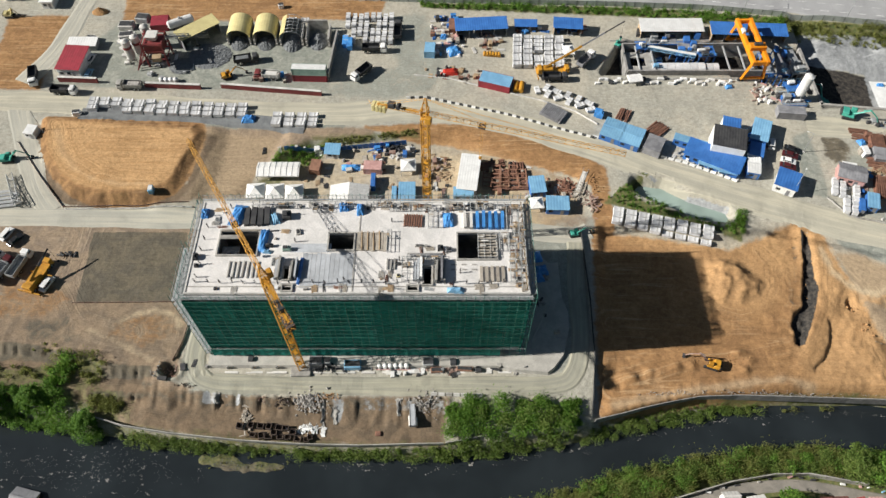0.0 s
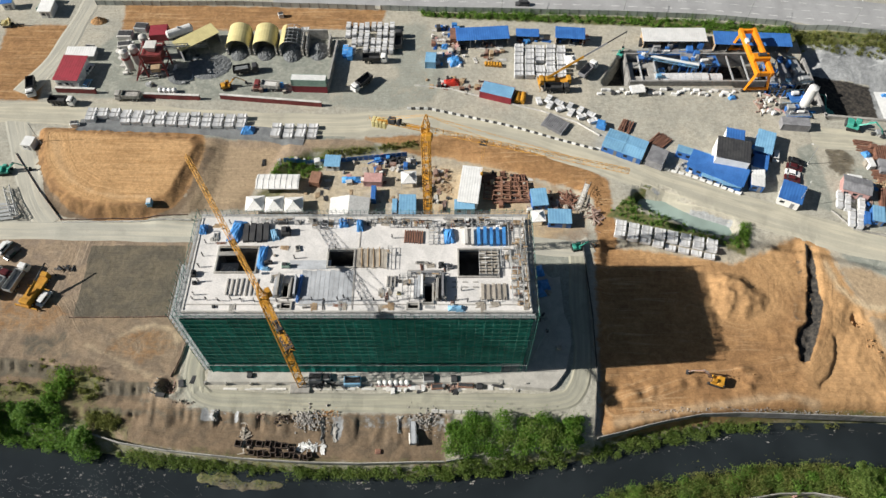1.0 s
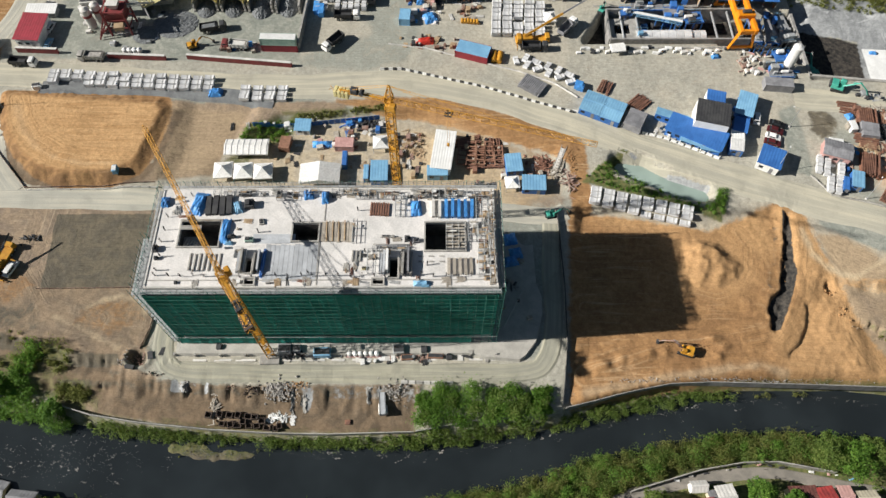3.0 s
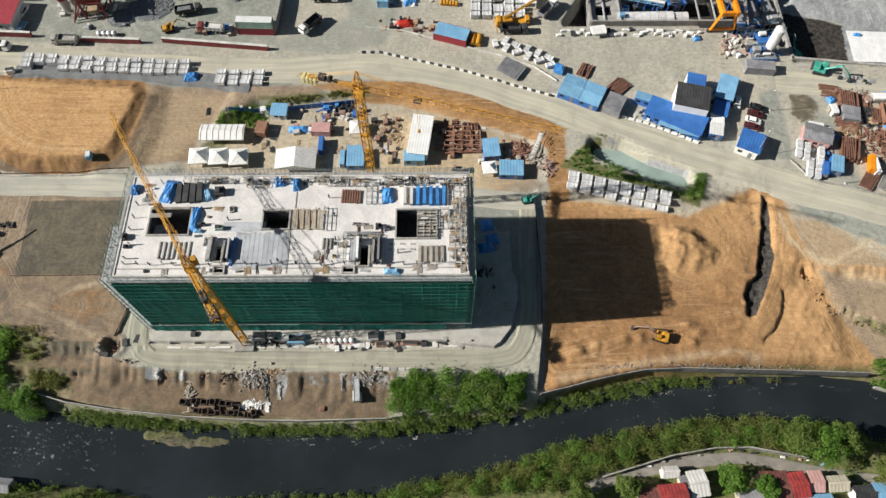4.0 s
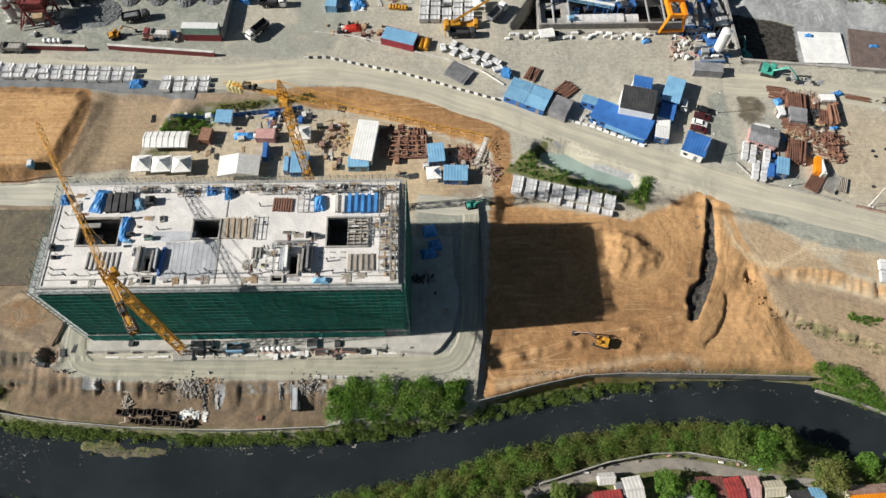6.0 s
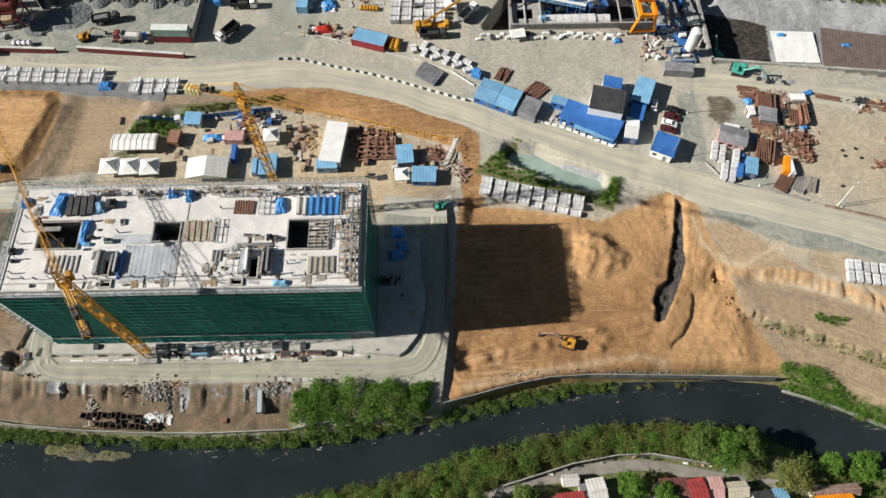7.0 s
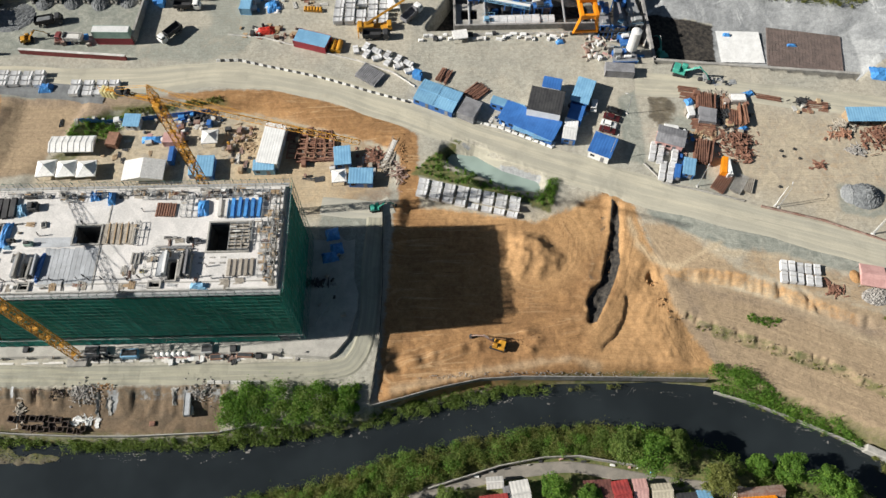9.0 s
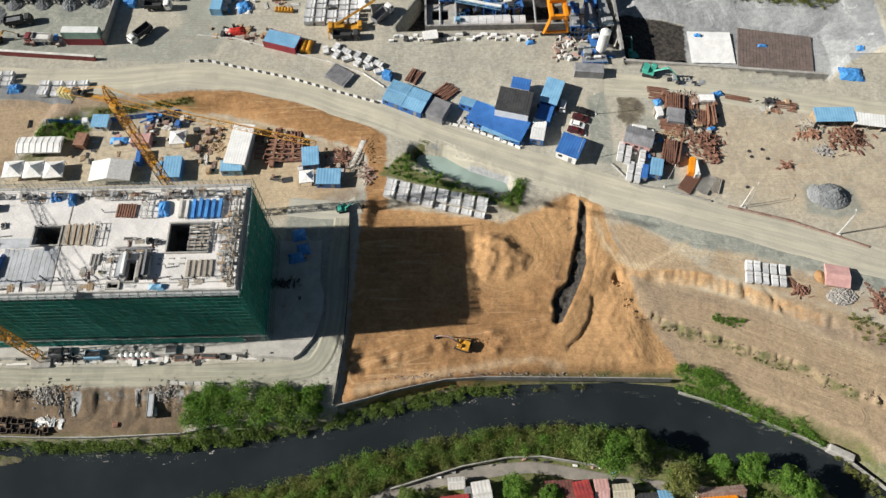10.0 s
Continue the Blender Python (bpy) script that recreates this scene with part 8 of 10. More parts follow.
part("blinding", bm, M_BROWNMUD, t)
for k in range(int(c[2] / 1.0)):
    bm = B()
    tube(bm, (-c[2] / 2 + 0.5 + k * 1.0, -c[3] / 2, 0.12), (-c[2] / 2 + 0.5 + k * 1.0, c[3] / 2, 0.12), 0.04, 4)
    part("bar", bm, M_BROWNMUD, t)
for k in range(int(c[3] / 1.2)):
    bm = B()
    tube(bm, (-c[2] / 2, -c[3] / 2 + 0.5 + k * 1.2, 0.16), (c[2] / 2, -c[3] / 2 + 0.5 + k * 1.2, 0.16), 0.04, 4)
    part("bar", bm, M_BROWNMUD, t)
bm = B()
box(bm, 0, 0, 0, 60, 0.8, 8.0)
single("wall_shaft", bm, M_OLDCONC, "concrete wall along the launch shaft's edge", "wall", 148.5, 154.9, 1.0, -6.6, kind="structure")
bm = B()
box(bm, 0, 0, 0, 0.8, 26, 7.0)
single("wall_shaft", bm, M_TRENCHWALL, "concrete end wall of the launch shaft", "wall", 119.0, 171, 2.0, 0, kind="structure")
for px, py, sx, sy, h in ((145.5, 173.0, 2.4, 1.2, 0.8), (165.0, 168.3, 3.0, 1.0, 0.6), (165.6, 152.3, 3.0, 2.0, 1.4), (185.0, 151.4, 7.0, 5.0, 1.2), (193.3, 164.3, 2.4, 2.0, 1.0)):
    heap_tarp("tarpaulin", px, py, sx, sy, h, -6, M_TARP, "blue tarpaulin over materials at the launch shaft", z=2.6 if py > 157 and px < 184 else None)


# ---- steel and materials store east of the offices ----
for c, m, lab in (((126.7, 146.7, 5.5, 2.3, -12), M_RUST, "long"), ((126.5, 144.5, 4.5, 1.9, -14), M_RUST, "long"), ((131.0, 142.2, 5.4, 5.4, -10), M_RUST, "tall"), ((129.1, 134.5, 6.6, 3.5, -12), M_RUST, "low"),
                  ((128.8, 132.3, 4.6, 2.4, -16), M_RUSTLIGHT, "low"), ((127.4, 125.4, 5.2, 7.3, -14), M_RUST, "tall"), ((140.6, 137.1, 2.5, 6.8, -6), M_RUSTLIGHT, "tall"), ((138.0, 136.9, 2.5, 5.1, -10), M_RUST, "low"),
                  ((149.5, 143.5, 6.9, 2.1, -12), M_RUST, "long"), ((162.9, 140.4, 5.8, 2.5, -9), M_RUST, "long"), ((136.2, 142.2, 3.5, 5.5, -8), M_RUSTLIGHT, "low")):
    along = 0 if c[2] > c[3] else 90
    beam_stack(c[0], c[1], max(c[2], c[3]), min(c[2], c[3]), c[4] + along, 1.2 if lab != "tall" else 2.0, m, lab + " stack of rusty steel beams in the materials store", group="rusty beam stacks", messy=3)
for c in ((130.5, 137.8, 5.1, 3.2, -15), (130.2, 135.5, 4.7, 2.0, -11)):
    container(c[0], c[1], c[2], c[3], c[4], M_GREYROOF, "grey container with a ribbed roof among rusty steel", h=1.8)
put_shed((118.6, 129.3, 7.4, 5.3, -19), 3.0, M_GREYROOF, M_PINK, "long workshop with a grey sheet roof and pink wall", style="gable", rise=0.6, over=0.3)
c = (119.5, 133.1, 4.1, 1.6, -12)
crate(c[0], c[1], c[2], 1.6, 1.8, c[4], M_WHITE, "long white crate behind the grey roofed workshop")
for px, py in ((113.5, 125.9), (115.4, 124.9), (119.0, 123.3), (115.4, 119.9), (117.5, 119.3)):
    for k in range(2):
        segment_stack(px + 0.75 * (k - 0.5), py + 2.75 * (k - 0.5), 75, 3, "segment stacks in the materials store")
put_shed((122.4, 120.2, 3.0, 5.0, -15), 2.2, M_SKYROOF, M_BLUEROOF, "small hut with a bright blue sheet roof in the store", style="mono", rise=0.3, over=0.2)
put_shed((119.2, 119.2, 1.5, 4.1, -15), 1.9, M_BLUEROOF, M_BLUEROOF, "narrow blue hut in the materials store", style="mono", rise=0.2, over=0.1)
container(132.3, 120.6, 1.5, 5.2, -15, M_ORANGE, "orange container standing among rusty steel", h=2.2)
container(133.3, 119.8, 1.4, 4.7, -1, M_WHITE, "white container standing among rusty steel", h=2.2)
crate(125.9, 138.5, 2.0, 3.4, 1.8, 5, M_WHITE, "white tank crate among rusty steel", lid=M_WHITE)
crate(140.4, 143.0, 4.6, 3.0, 1.4, 0, M_RUBBLE, "pale crate of scrap in the materials store", lid=M_WHITE)
for px, py, sx, sy in ((143.9, 144.9, 4.0, 2.2), (140.2, 133.0, 3.0, 1.6), (126.6, 142.7, 2.4, 2.6)):
    heap_tarp("tarpaulin", px, py, sx, sy, 1.0, 20, M_TARP, "blue tarpaulin over steel in the materials store")


def scrap(x, y, sx, sy, h, n, material, label, name="scrap_heap", category="scrap", L=2.2, z=None):
    """A tangle of bars and offcuts, too small to pick apart."""
    rs = random.Random(int(abs(x * 3 + y)))
    bm = B()
    for k in range(n):
        px, py = rs.gauss(0, 0.32) * sx, rs.gauss(0, 0.32) * sy
        a = rs.uniform(0, math.pi)
        zz = max(0.1, h * (1 - (px / sx) ** 2 * 4 - (py / sy) ** 2 * 4)) * rs.uniform(0.2, 1)
        d = Vector((math.cos(a), math.sin(a), rs.uniform(-0.25, 0.25))) * L * rs.uniform(0.3, 0.7)
        if rs.random() < 0.5:
            tube(bm, Vector((px, py, zz)) - d, Vector((px, py, zz)) + d, rs.uniform(0.06, 0.16), 4)
        else:
            box(bm, px, py, max(0, zz - 0.1), d.length * 1.4, rs.uniform(0.2, 0.6), rs.uniform(0.15, 0.35), math.degrees(a), rs.uniform(-12, 12), rs.uniform(-12, 12))
    return single(name, bm, material, label, category, x, y, (hz(x, y) if z is None else z), 0, "", "stuff")


for px, py, sx, sy, h, n, m, lab in ((137.4, 128.9, 9, 7, 1.8, 150, M_RUST, "rusty tangled scrap steel heap in the store"), (138.8, 125.0, 5, 5, 1.4, 70, M_RUST, "rusty scrap frames heap in the store"), (178.0, 129.4, 8, 7, 2.2, 180, M_RUST, "large round heap of rusty scrap steel"),
                                     (167.9, 130.6, 6, 2.5, 1.0, 50, M_RUSTLIGHT, "rusty broken machine parts on bare ground"), (169.0, 133.5, 6, 3.5, 1.5, 60, M_PLY, "scrap timber and steel beside the blue shed"), (159.1, 121.2, 2.4, 2, 1.0, 20, M_RUST, "small rusty scrap heap on bare ground"),
                                     (170.1, 125.4, 5, 3, 0.7, 40, M_RUBBLE, "pale rubble scattered on bare ground"), (136.1, 137.3, 5, 9, 1.0, 90, M_DARK, "dark mixed steel offcuts in the store"), (128.7, 131.6, 6, 3, 0.9, 60, M_WOOD, "loose timber offcuts in the store"), (135.4, 144.3, 7, 4, 0.8, 70, M_PLY, "weathered timber and steel in the store"),
                                     (159.0, 142.1, 5, 2, 0.8, 40, M_DARK, "dark steel offcuts beside the shaft road")):
    scrap(px, py, sx, sy, h, n, m, lab)
for k, c in enumerate(((131.3, 116.4, 3.8, 6.8, -23), (135.7, 115.6, 3.3, 6.2, -20), (138.0, 115.3, 3.3, 4.7, -8))):
    plank_stack("pipe_rack", c[0], c[1], hz(c[0], c[1]), max(c[3], 3.0), max(c[2], 2.0), 7, 0.45, (M_RUST, M_OLDCONC, M_PLY)[k], ("rusty", "grey", "weathered brown")[k] + " lengths of steel laid side by side at the roadside", "steel lengths", c[4] + 75, 0.35, 2)
put_shed((174.4, 135.1, 10.6, 3.9, -1), 2.8, M_SKYROOF, M_WOOD, "long store with a light blue sheet roof by the shaft road", style="mono", rise=0.4, open_front=True)
put_shed((183.9, 133.3, 7.9, 3.3, -10), 2.6, M_WHITE, M_WOOD, "long store with a white sheet roof by the shaft road", style="mono", rise=0.4, open_front=True)
pile(169.2, 111.0, 9.5, 8.6, 3.0, M_GRAVEL, "large cone of grey crushed stone on bare ground", rough=0.22, n=34)
pile(165.6, 111.8, 6.0, 6.5, 1.3, M_STONE, "low apron of pale crushed stone beside a cone", rough=0.3, n=26)
pole(144.0, 108.6, 8.0, "leaning white pole with a cable beside the haul road", 1.4, 65, name="utility_pole", arm=0, material=M_WHITE)
pole(167.5, 99.5, 8.0, "leaning white pole with a cable beside the haul road", 1.4, 65, name="utility_pole", arm=0, material=M_WHITE)
for k, (px, py) in enumerate(((149.4, 125.7), (149.8, 124.0), (154.2, 123.3), (153.2, 126.2), (146.9, 114.6))):
    bm = B()
    tube(bm, (0, 0, 0.02), (0, 0, 0.28), 0.42, 12)
    tube(bm, (0, 0, 0.28), (0, 0, 0.31), 0.24, 10)
    single("tyre", bm, M_TYRE, "old black tyre lying on bare ground", "tyre", px, py, hz(px, py), 0, "old tyres")
# low kerb beside the haul road
barrier_row([(141.5, 108.3), (155.6, 104.0), (174.1, 95.7)], 2.4, 0.05, [M_LEANTO], ["brown weathered kerb block beside the haul road"], "roadside kerb blocks", 0.7, 0.5)
barrier_row([(111.6, 121.9), (115.5, 116.7), (127.2, 113.3), (137.0, 110.1)], 2.4, 0.05, [M_OLDCONC], ["weathered kerb block at the store's edge"], "store kerb blocks", 0.5, 0.4)
# segments, tent and heaps on the slope below the road
segment_field(141.1, 87.3, (2.1, -0.3), (0.5, 3.2), 5, 2, 80, 3, "segment stacks above the terraces", 0.0, 3)
tent(162.9, 86.7, 6.0, 6.0, -12, 2.0, 0.8, "pink striped canvas shelter above the terraces", "gable", canvas=M_PINK)
pile(163.7, 81.8, 8, 5, 0.9, M_RUBBLE, "spread of pale rubble beside the pink shelter", "rubble", name="rubble_spread", rough=0.9)
pile(159.7, 87.4, 3, 4, 0.8, M_SOIL, "small heap of yellow soil beside the pink shelter", "soil heap", name="soil_mound")
scrap(153.4, 83.9, 3.5, 2.5, 0.9, 40, M_RUST, "dark red scrap heap at the cut's edge")
scrap(172.7, 80.8, 4, 5, 1.0, 50, M_RUST, "dark red scrap heap at the cut's edge")


# ---- yard behind the building ----
c = (-48.5, 132.3, 12.5, 5.4, -0)
t = tent(c[0], c[1], c[2], c[3], c[4], 2.4, 0.8, "long white ribbed canvas tent in the yard behind the building", "gable")
for k in range(8):
    bm = B()
    xx = -c[2] / 2 + 0.4 + k * (c[2] - 0.8) / 7
    for s in (-1, 1):
        tube(bm, (xx, s * c[3] / 2, 2.42), (xx, 0, 3.24), 0.09, 5)
    part("rib", bm, M_WHITE, t)
for px, py in ((-54.1, 124.5), (-48.5, 124.3), (-42.9, 124.1)):
    tent(px, py, 5.3, 5.3, 4, 2.3, 1.9, "white peaked canvas tent in a row behind the building", "peak", group="peaked tents")
c = (-26.9, 123.0, 11.3, 6.5, -0)
tent(c[0], c[1], c[3], c[2], c[4] + 90, 2.6, 1.4, "large white gabled canvas tent behind the building", "gable")
tent(-10.3, 134.0, 4.6, 4.6, 3, 2.3, 1.4, "white peaked canvas tent beside the tower crane", "peak", group="peaked tents")
container(-37.8, 134.2, 3.1, 4.2, -7, M_RUSTLIGHT, "open orange brown container in the back yard", h=2.2)
put_shed((-33.2, 140.1, 4.0, 3.5, -3), 2.4, M_SKYROOF, M_WHITE, "small hut with a pale blue roof in the back yard", style="mono", rise=0.3)
heap_tarp("tarpaulin", -27.5, 134.8, 5.6, 2.4, 0.9, 0, M_TARP, "blue tarpaulin over materials in the back yard")
container(-20.8, 134.0, 5.4, 3.4, -2, M_PINK, "faded pink container in the back yard", h=2.3)
put_shed((-10.4, 124.1, 4.7, 6.6, -0), 2.4, M_SKYROOF, M_BLUEROOF, "shed with a bright blue ribbed roof behind the building", style="mono", rise=0.2, over=0.1)
put_shed((-14.1, 123.8, 1.3, 4.6, -0), 2.2, M_SKYROOF, M_BLUEROOF, "narrow bright blue shed behind the building", style="mono", rise=0.2, over=0.05)
container(-20.4, 128.5, 1.4, 4.9, -0, M_BLUEROOF, "narrow blue container beside the large white tent", h=2.4)
crate(-38.0, 141.1, 1.8, 1.8, 1.8, 10, M_WHITE, "white water tank box at the yard's corner", "tank", "water_box", lid=M_WHITE)
t = thing("sheet_fence", "blue sheet metal fence along the back of the yard", "fence", kind="")
fx, fy = (-47.6, 139.8)
gx2, gy2 = (-11.1, 144.0)
nf = 22
bm = B()
sheet(bm, (-math.hypot(gx2 - fx, gy2 - fy) / nf * 0.48, 0, 0), (math.hypot(gx2 - fx, gy2 - fy) / nf * 0.96, 0, 0), (0, 0, 1.9))
pm = mesh_of(bm, "fence_panel", M_BLUEROOF)
for k in range(nf):
    f = (k + 0.5) / nf
    ob = new("fence_panel", pm)
    ob.parent = t
    x, y = fx + (gx2 - fx) * f, fy + (gy2 - fy) * f
    ob.matrix_basis = pose(x, y, hz(x, y) - 0.05, 0, 0, math.degrees(math.atan2(gy2 - fy, gx2 - fx)) + random.uniform(-3, 3))
c = (7.6, 130.6, 5.6, 12.9, -8)
put_shed(c, 3.2, M_WHITE, M_WHITE, "long white workshop with a ribbed sheet roof behind the building", style="mono", rise=0.3, over=0.2)
put_shed((5.9, 123.8, 5.7, 3.1, 0), 2.6, M_SKYROOF, M_SKYROOF, "pale blue lean-to at the end of the white workshop", style="mono", rise=0.3, over=0.1)
for x0, y0, L0, W0, rz0 in ((19.4, 127.7, 10.7, 3.3, 2), (17.2, 131.7, 6.1, 3.9, -4), (22.0, 133.8, 5.3, 5.8, -0), (14.5, 135.8, 7.8, 3.2, 13)):
    along = 0 if L0 > W0 else 90
    beam_stack(x0, y0, max(L0, W0), min(L0, W0), rz0 + along, 0.9, M_RUST, "rusty reinforcing bars and beams stacked on brown soil", messy=5, group="rusty stacks behind the building")
for k in range(5):
    px, py = (20.2, 131.3)
    bm = B()
    for q in range(2):
        box(bm, 0, q * 2.4, 0, 7.0, 0.35, 0.45)
    for q in range(5):
        box(bm, -3.2 + q * 1.6, 1.2, 0.1, 0.3, 2.2, 0.3)
    single("welded_truss", bm, M_RUSTLIGHT, "rusty steel ladder frame lying on brown soil", "steel frame", px - 6 + k * 2.6, py - 1.0 + (k % 2) * 1.4, hz(px, py) + 0.6, 88 + random.uniform(-6, 6), "steel frames behind the building")
put_shed((27.4, 126.6, 4.4, 5.7, 5), 2.6, M_SKYROOF, M_BLUEROOF, "blue site hut with a light blue roof behind the building", style="mono", rise=0.3, over=0.15)
put_shed((32.7, 119.9, 6.4, 4.6, -2), 2.4, M_SKYROOF, M_BLUEROOF, "blue site hut with a pale blue roof by the side road", style="mono", rise=0.3, over=0.15)
tent(26.7, 120.2, 4.0, 4.0, 5, 2.2, 1.2, "white peaked canvas tent beside the blue huts", "peak", group="peaked tents")
scrap(35.8, 127.4, 5, 5, 1.2, 80, M_RUST, "rusty scrap and dark drums beside the blue huts")
scrap(39.6, 124.3, 3, 6, 0.8, 50, M_PLY, "weathered timber leaning at the yard's edge")
scrap(-1.5, 134.1, 8, 9, 0.4, 90, M_WOOD, "loose formwork timber lying on bare ground", L=2.6)
scrap(-16.2, 142.5, 8, 4, 0.9, 90, M_DARK, "dark mixed clutter along the yard's fence")
scrap(-19.0, 142.2, 5, 1.6, 0.8, 30, M_BLUEROOF, "blue sheeting and clutter along the fence")
for k in range(34):
    px, py = (-27.1, 132.2)
    x, y = px + random.uniform(-14, 14), py + random.uniform(-5.5, 12)
    m, w = random.choice(((M_PLY, "weathered brown"), (M_DARK, "dark"), (M_CONC, "pale grey"), (M_OLDCONC, "grey"), (M_WOOD, "tan timber")))
    if k % 3 == 0:
        bm = B()
        soft_box(bm, 0, 0, 0, random.uniform(0.6, 1.4), random.uniform(0.5, 1.1), random.uniform(0.3, 0.9), 0.08)
        single("site_box", bm, m, w + " box standing in the back yard", "box", x, y, hz(x, y), random.uniform(0, 180), "boxes in the back yard")
    else:
        loose("plank_stack", "board", m, w + " planks lying in the back yard", "planks", x, y, hz(x, y), random.uniform(0, 180), "planks in the back yard", random)
# wooden ramp and small excavator at the gate
for k in range(2):
    px, py = (41.0, 128.1)
    bm = B()
    box(bm, 0, 0, 0, 8.5, 0.35, 0.3)
    for q in range(9):
        box(bm, -4 + q, 0.35, 0.05, 0.25, 0.9, 0.12)
    single("steel_ladder", bm, M_PLY, "weathered ladder frame lying on the orange bank", "ladder", px + k * 1.1, py, hz(px, py) + 0.3, 68)
excavator(36.9, 110.6, 10, M_TEAL, "small green excavator at the site gate", s=0.7)
scrap(43.3, 121.9, 2.5, 6, 1.0, 40, M_LEANTO, "dark broken timber and mesh along the orange bank")
segment_field(49.2, 114.6, (3.5, -0.86), (0.42, 1.75), 8, 3, -14, 3, "segment stacks beside the pond", 0.0, 11)
for px, py, sx, sy in ((25.4, 103.4, 3.6, 3.6), (26.8, 99.1, 3.4, 3.4), (25.2, 96.7, 4.2, 3.0)):
    heap_tarp("tarpaulin", px, py, sx, sy, 1.4, 12, M_TARP, "blue tarpaulin over materials on the shaded apron", z=FOOT)
scrap(22.0, 89.5, 7, 1.2, 0.6, 40, M_DARK, "dark steel lengths lying on the shaded apron", z=FOOT)
c1, c2 = (22.5, 77.5), (28.4, 88.9)
for a, b in ((c1, c2), ((c1[0] - 3.5, c1[1]), c1)):
    bm = B()
    n = 6
    for k in range(n + 1):
        p = Vector((a[0] + (b[0] - a[0]) * k / n, a[1] + (b[1] - a[1]) * k / n, FOOT))
        tube(bm, p, p + Vector((0, 0, 1.1)), 0.05, 4)
    for zz in (0.55, 1.1):
        tube(bm, (a[0], a[1], FOOT + zz), (b[0], b[1], FOOT + zz), 0.05, 4)
    single("guard_fence", bm, M_STEEL, "grey steel guard rail on the concrete apron", "guard rail")
for k in range(10):
    x, y = random.uniform(22, 30), random.uniform(78, 104)
    bm = B()
    soft_box(bm, 0, 0, 0, random.uniform(0.6, 1.5), random.uniform(0.5, 1.0), random.uniform(0.3, 0.9), 0.06)
    single("site_box", bm, random.choice((M_DARK, M_PLY, M_OLDCONC)), "small dark crate on the shaded apron", "box", x, y, FOOT, random.uniform(0, 90), "crates on the apron")


# ---- vehicles and edges west of the building ----
px, py = (-108.9, 96.9)
tx, ty = (-105.5, 102.1)
d = pose(px, py, hz(px, py), 0, 0, 75).inverted() @ Vector((tx, ty, 12.0))
mobile_crane(px, py, 75, d, "yellow mobile crane with a folded boom on brown soil")
dump_truck(-114.9, 100.5, 75, M_WHITE, M_STEEL, "white dump truck with a grey bed parked on brown soil", 9.0)
dump_truck(-119.3, 98.7, 70, M_CARRED, M_STEEL, "maroon dump truck parked on brown soil", 9.0)
dump_truck(-123.0, 100.5, 70, M_WHITE, M_DARK, "white dump truck with a dark bed on brown soil", 9.0)
car(-106.1, 94.7, 70, M_WHITE, "white van parked beside the yellow mobile crane", 5.0, van=True)
car(-121.9, 110.4, 68, M_WHITE, "white van parked beside the side road", 4.8, van=True)
car(-118.9, 108.5, 60, M_CARBLACK, "black car parked beside the side road", 4.8)
scrap(-104.0, 104.2, 5, 1.0, 0.5, 14, M_DARK, "dark steel bars lying on brown soil")
excavator(-129.1, 136.0, 8, M_TEAL, "small green excavator beside the dusty track", s=0.9)
t = thing("conveyor_truss", "grey steel conveyor truss lying beside the dusty track", "truss", -124.1, 125.0, 7.0, -62)
bm = B()
lattice(bm, (-6, 0, 1.2), (6, 0, 1.2), 1.6, 1.6, 0.14, 0.08)
part("truss", bm, M_STEEL, t)
for a in (-5, 0, 5):
    bm = B()
    box(bm, a, 0, -0.3, 0.5, 2.2, 0.8)
    part("support", bm, M_OLDCONC, t)
plank_stack("panel_rack", -126.7, 122.9, 6.9, 7.0, 8.0, 6, 0.3, M_STEEL, "grey steel panels laid on the gravel by the track", "steel panels", 10, 0.5)
put_shed((-124.9, 146.1, 3.2, 3.6, -8), 2.2, M_WHITE, M_WHITE, "small white guard hut at the track's corner", style="flat", over=0.05, name="guard_hut", category="hut")
crate(-83.5, 123.6, 1.4, 2.2, 1.8, 5, M_SKYROOF, "pale blue toilet cabin on the mound's slope", "cabin", "toilet_cabin", lid=M_WHITE)
pole(-121.7, 146.4, 9.0, "thin pole at the mound's corner", 0.3, 0, arm=0, name="utility_pole")


def mesh_fence(pts, h, label, material=M_NETTUBE, step=2.4, boards=None):
    t = thing("site_fence", label, "fence")
    bm = B()
    tube(bm, (0, 0, -0.2), (0, 0, h), 0.06, 5)
    me = mesh_of(bm, "post", M_DARK)
    for (ax, ay), (bx, by) in zip(pts, pts[1:]):
        n = max(1, int(math.hypot(bx - ax, by - ay) / step))
        rz = math.degrees(math.atan2(by - ay, bx - ax))
        for k in range(n):
            x, y = ax + (bx - ax) * k / n, ay + (by - ay) * k / n
            ob = new("post", me)
            ob.parent = t
            ob.matrix_basis = pose(x, y, hz(x, y))
            x2, y2 = ax + (bx - ax) * (k + 1) / n, ay + (by - ay) * (k + 1) / n
            bm = B()
            z1, z2 = hz(x, y), hz(x2, y2)
            v = [bm.verts.new(p) for p in ((x, y, z1 + 0.05), (x2, y2, z2 + 0.05), (x2, y2, z2 + h), (x, y, z1 + h))]
            nr = Vector((-(y2 - y), x2 - x, 0)).normalized() * 0.04
            w = [bm.verts.new(q.co + nr) for q in v]
            bm.faces.new(v)
            bm.faces.new(w[::-1])
            for i in range(4):
                bm.faces.new((v[i], w[i], w[(i + 1) % 4], v[(i + 1) % 4]))
            part("fence_panel", bm, material, t)
    return t


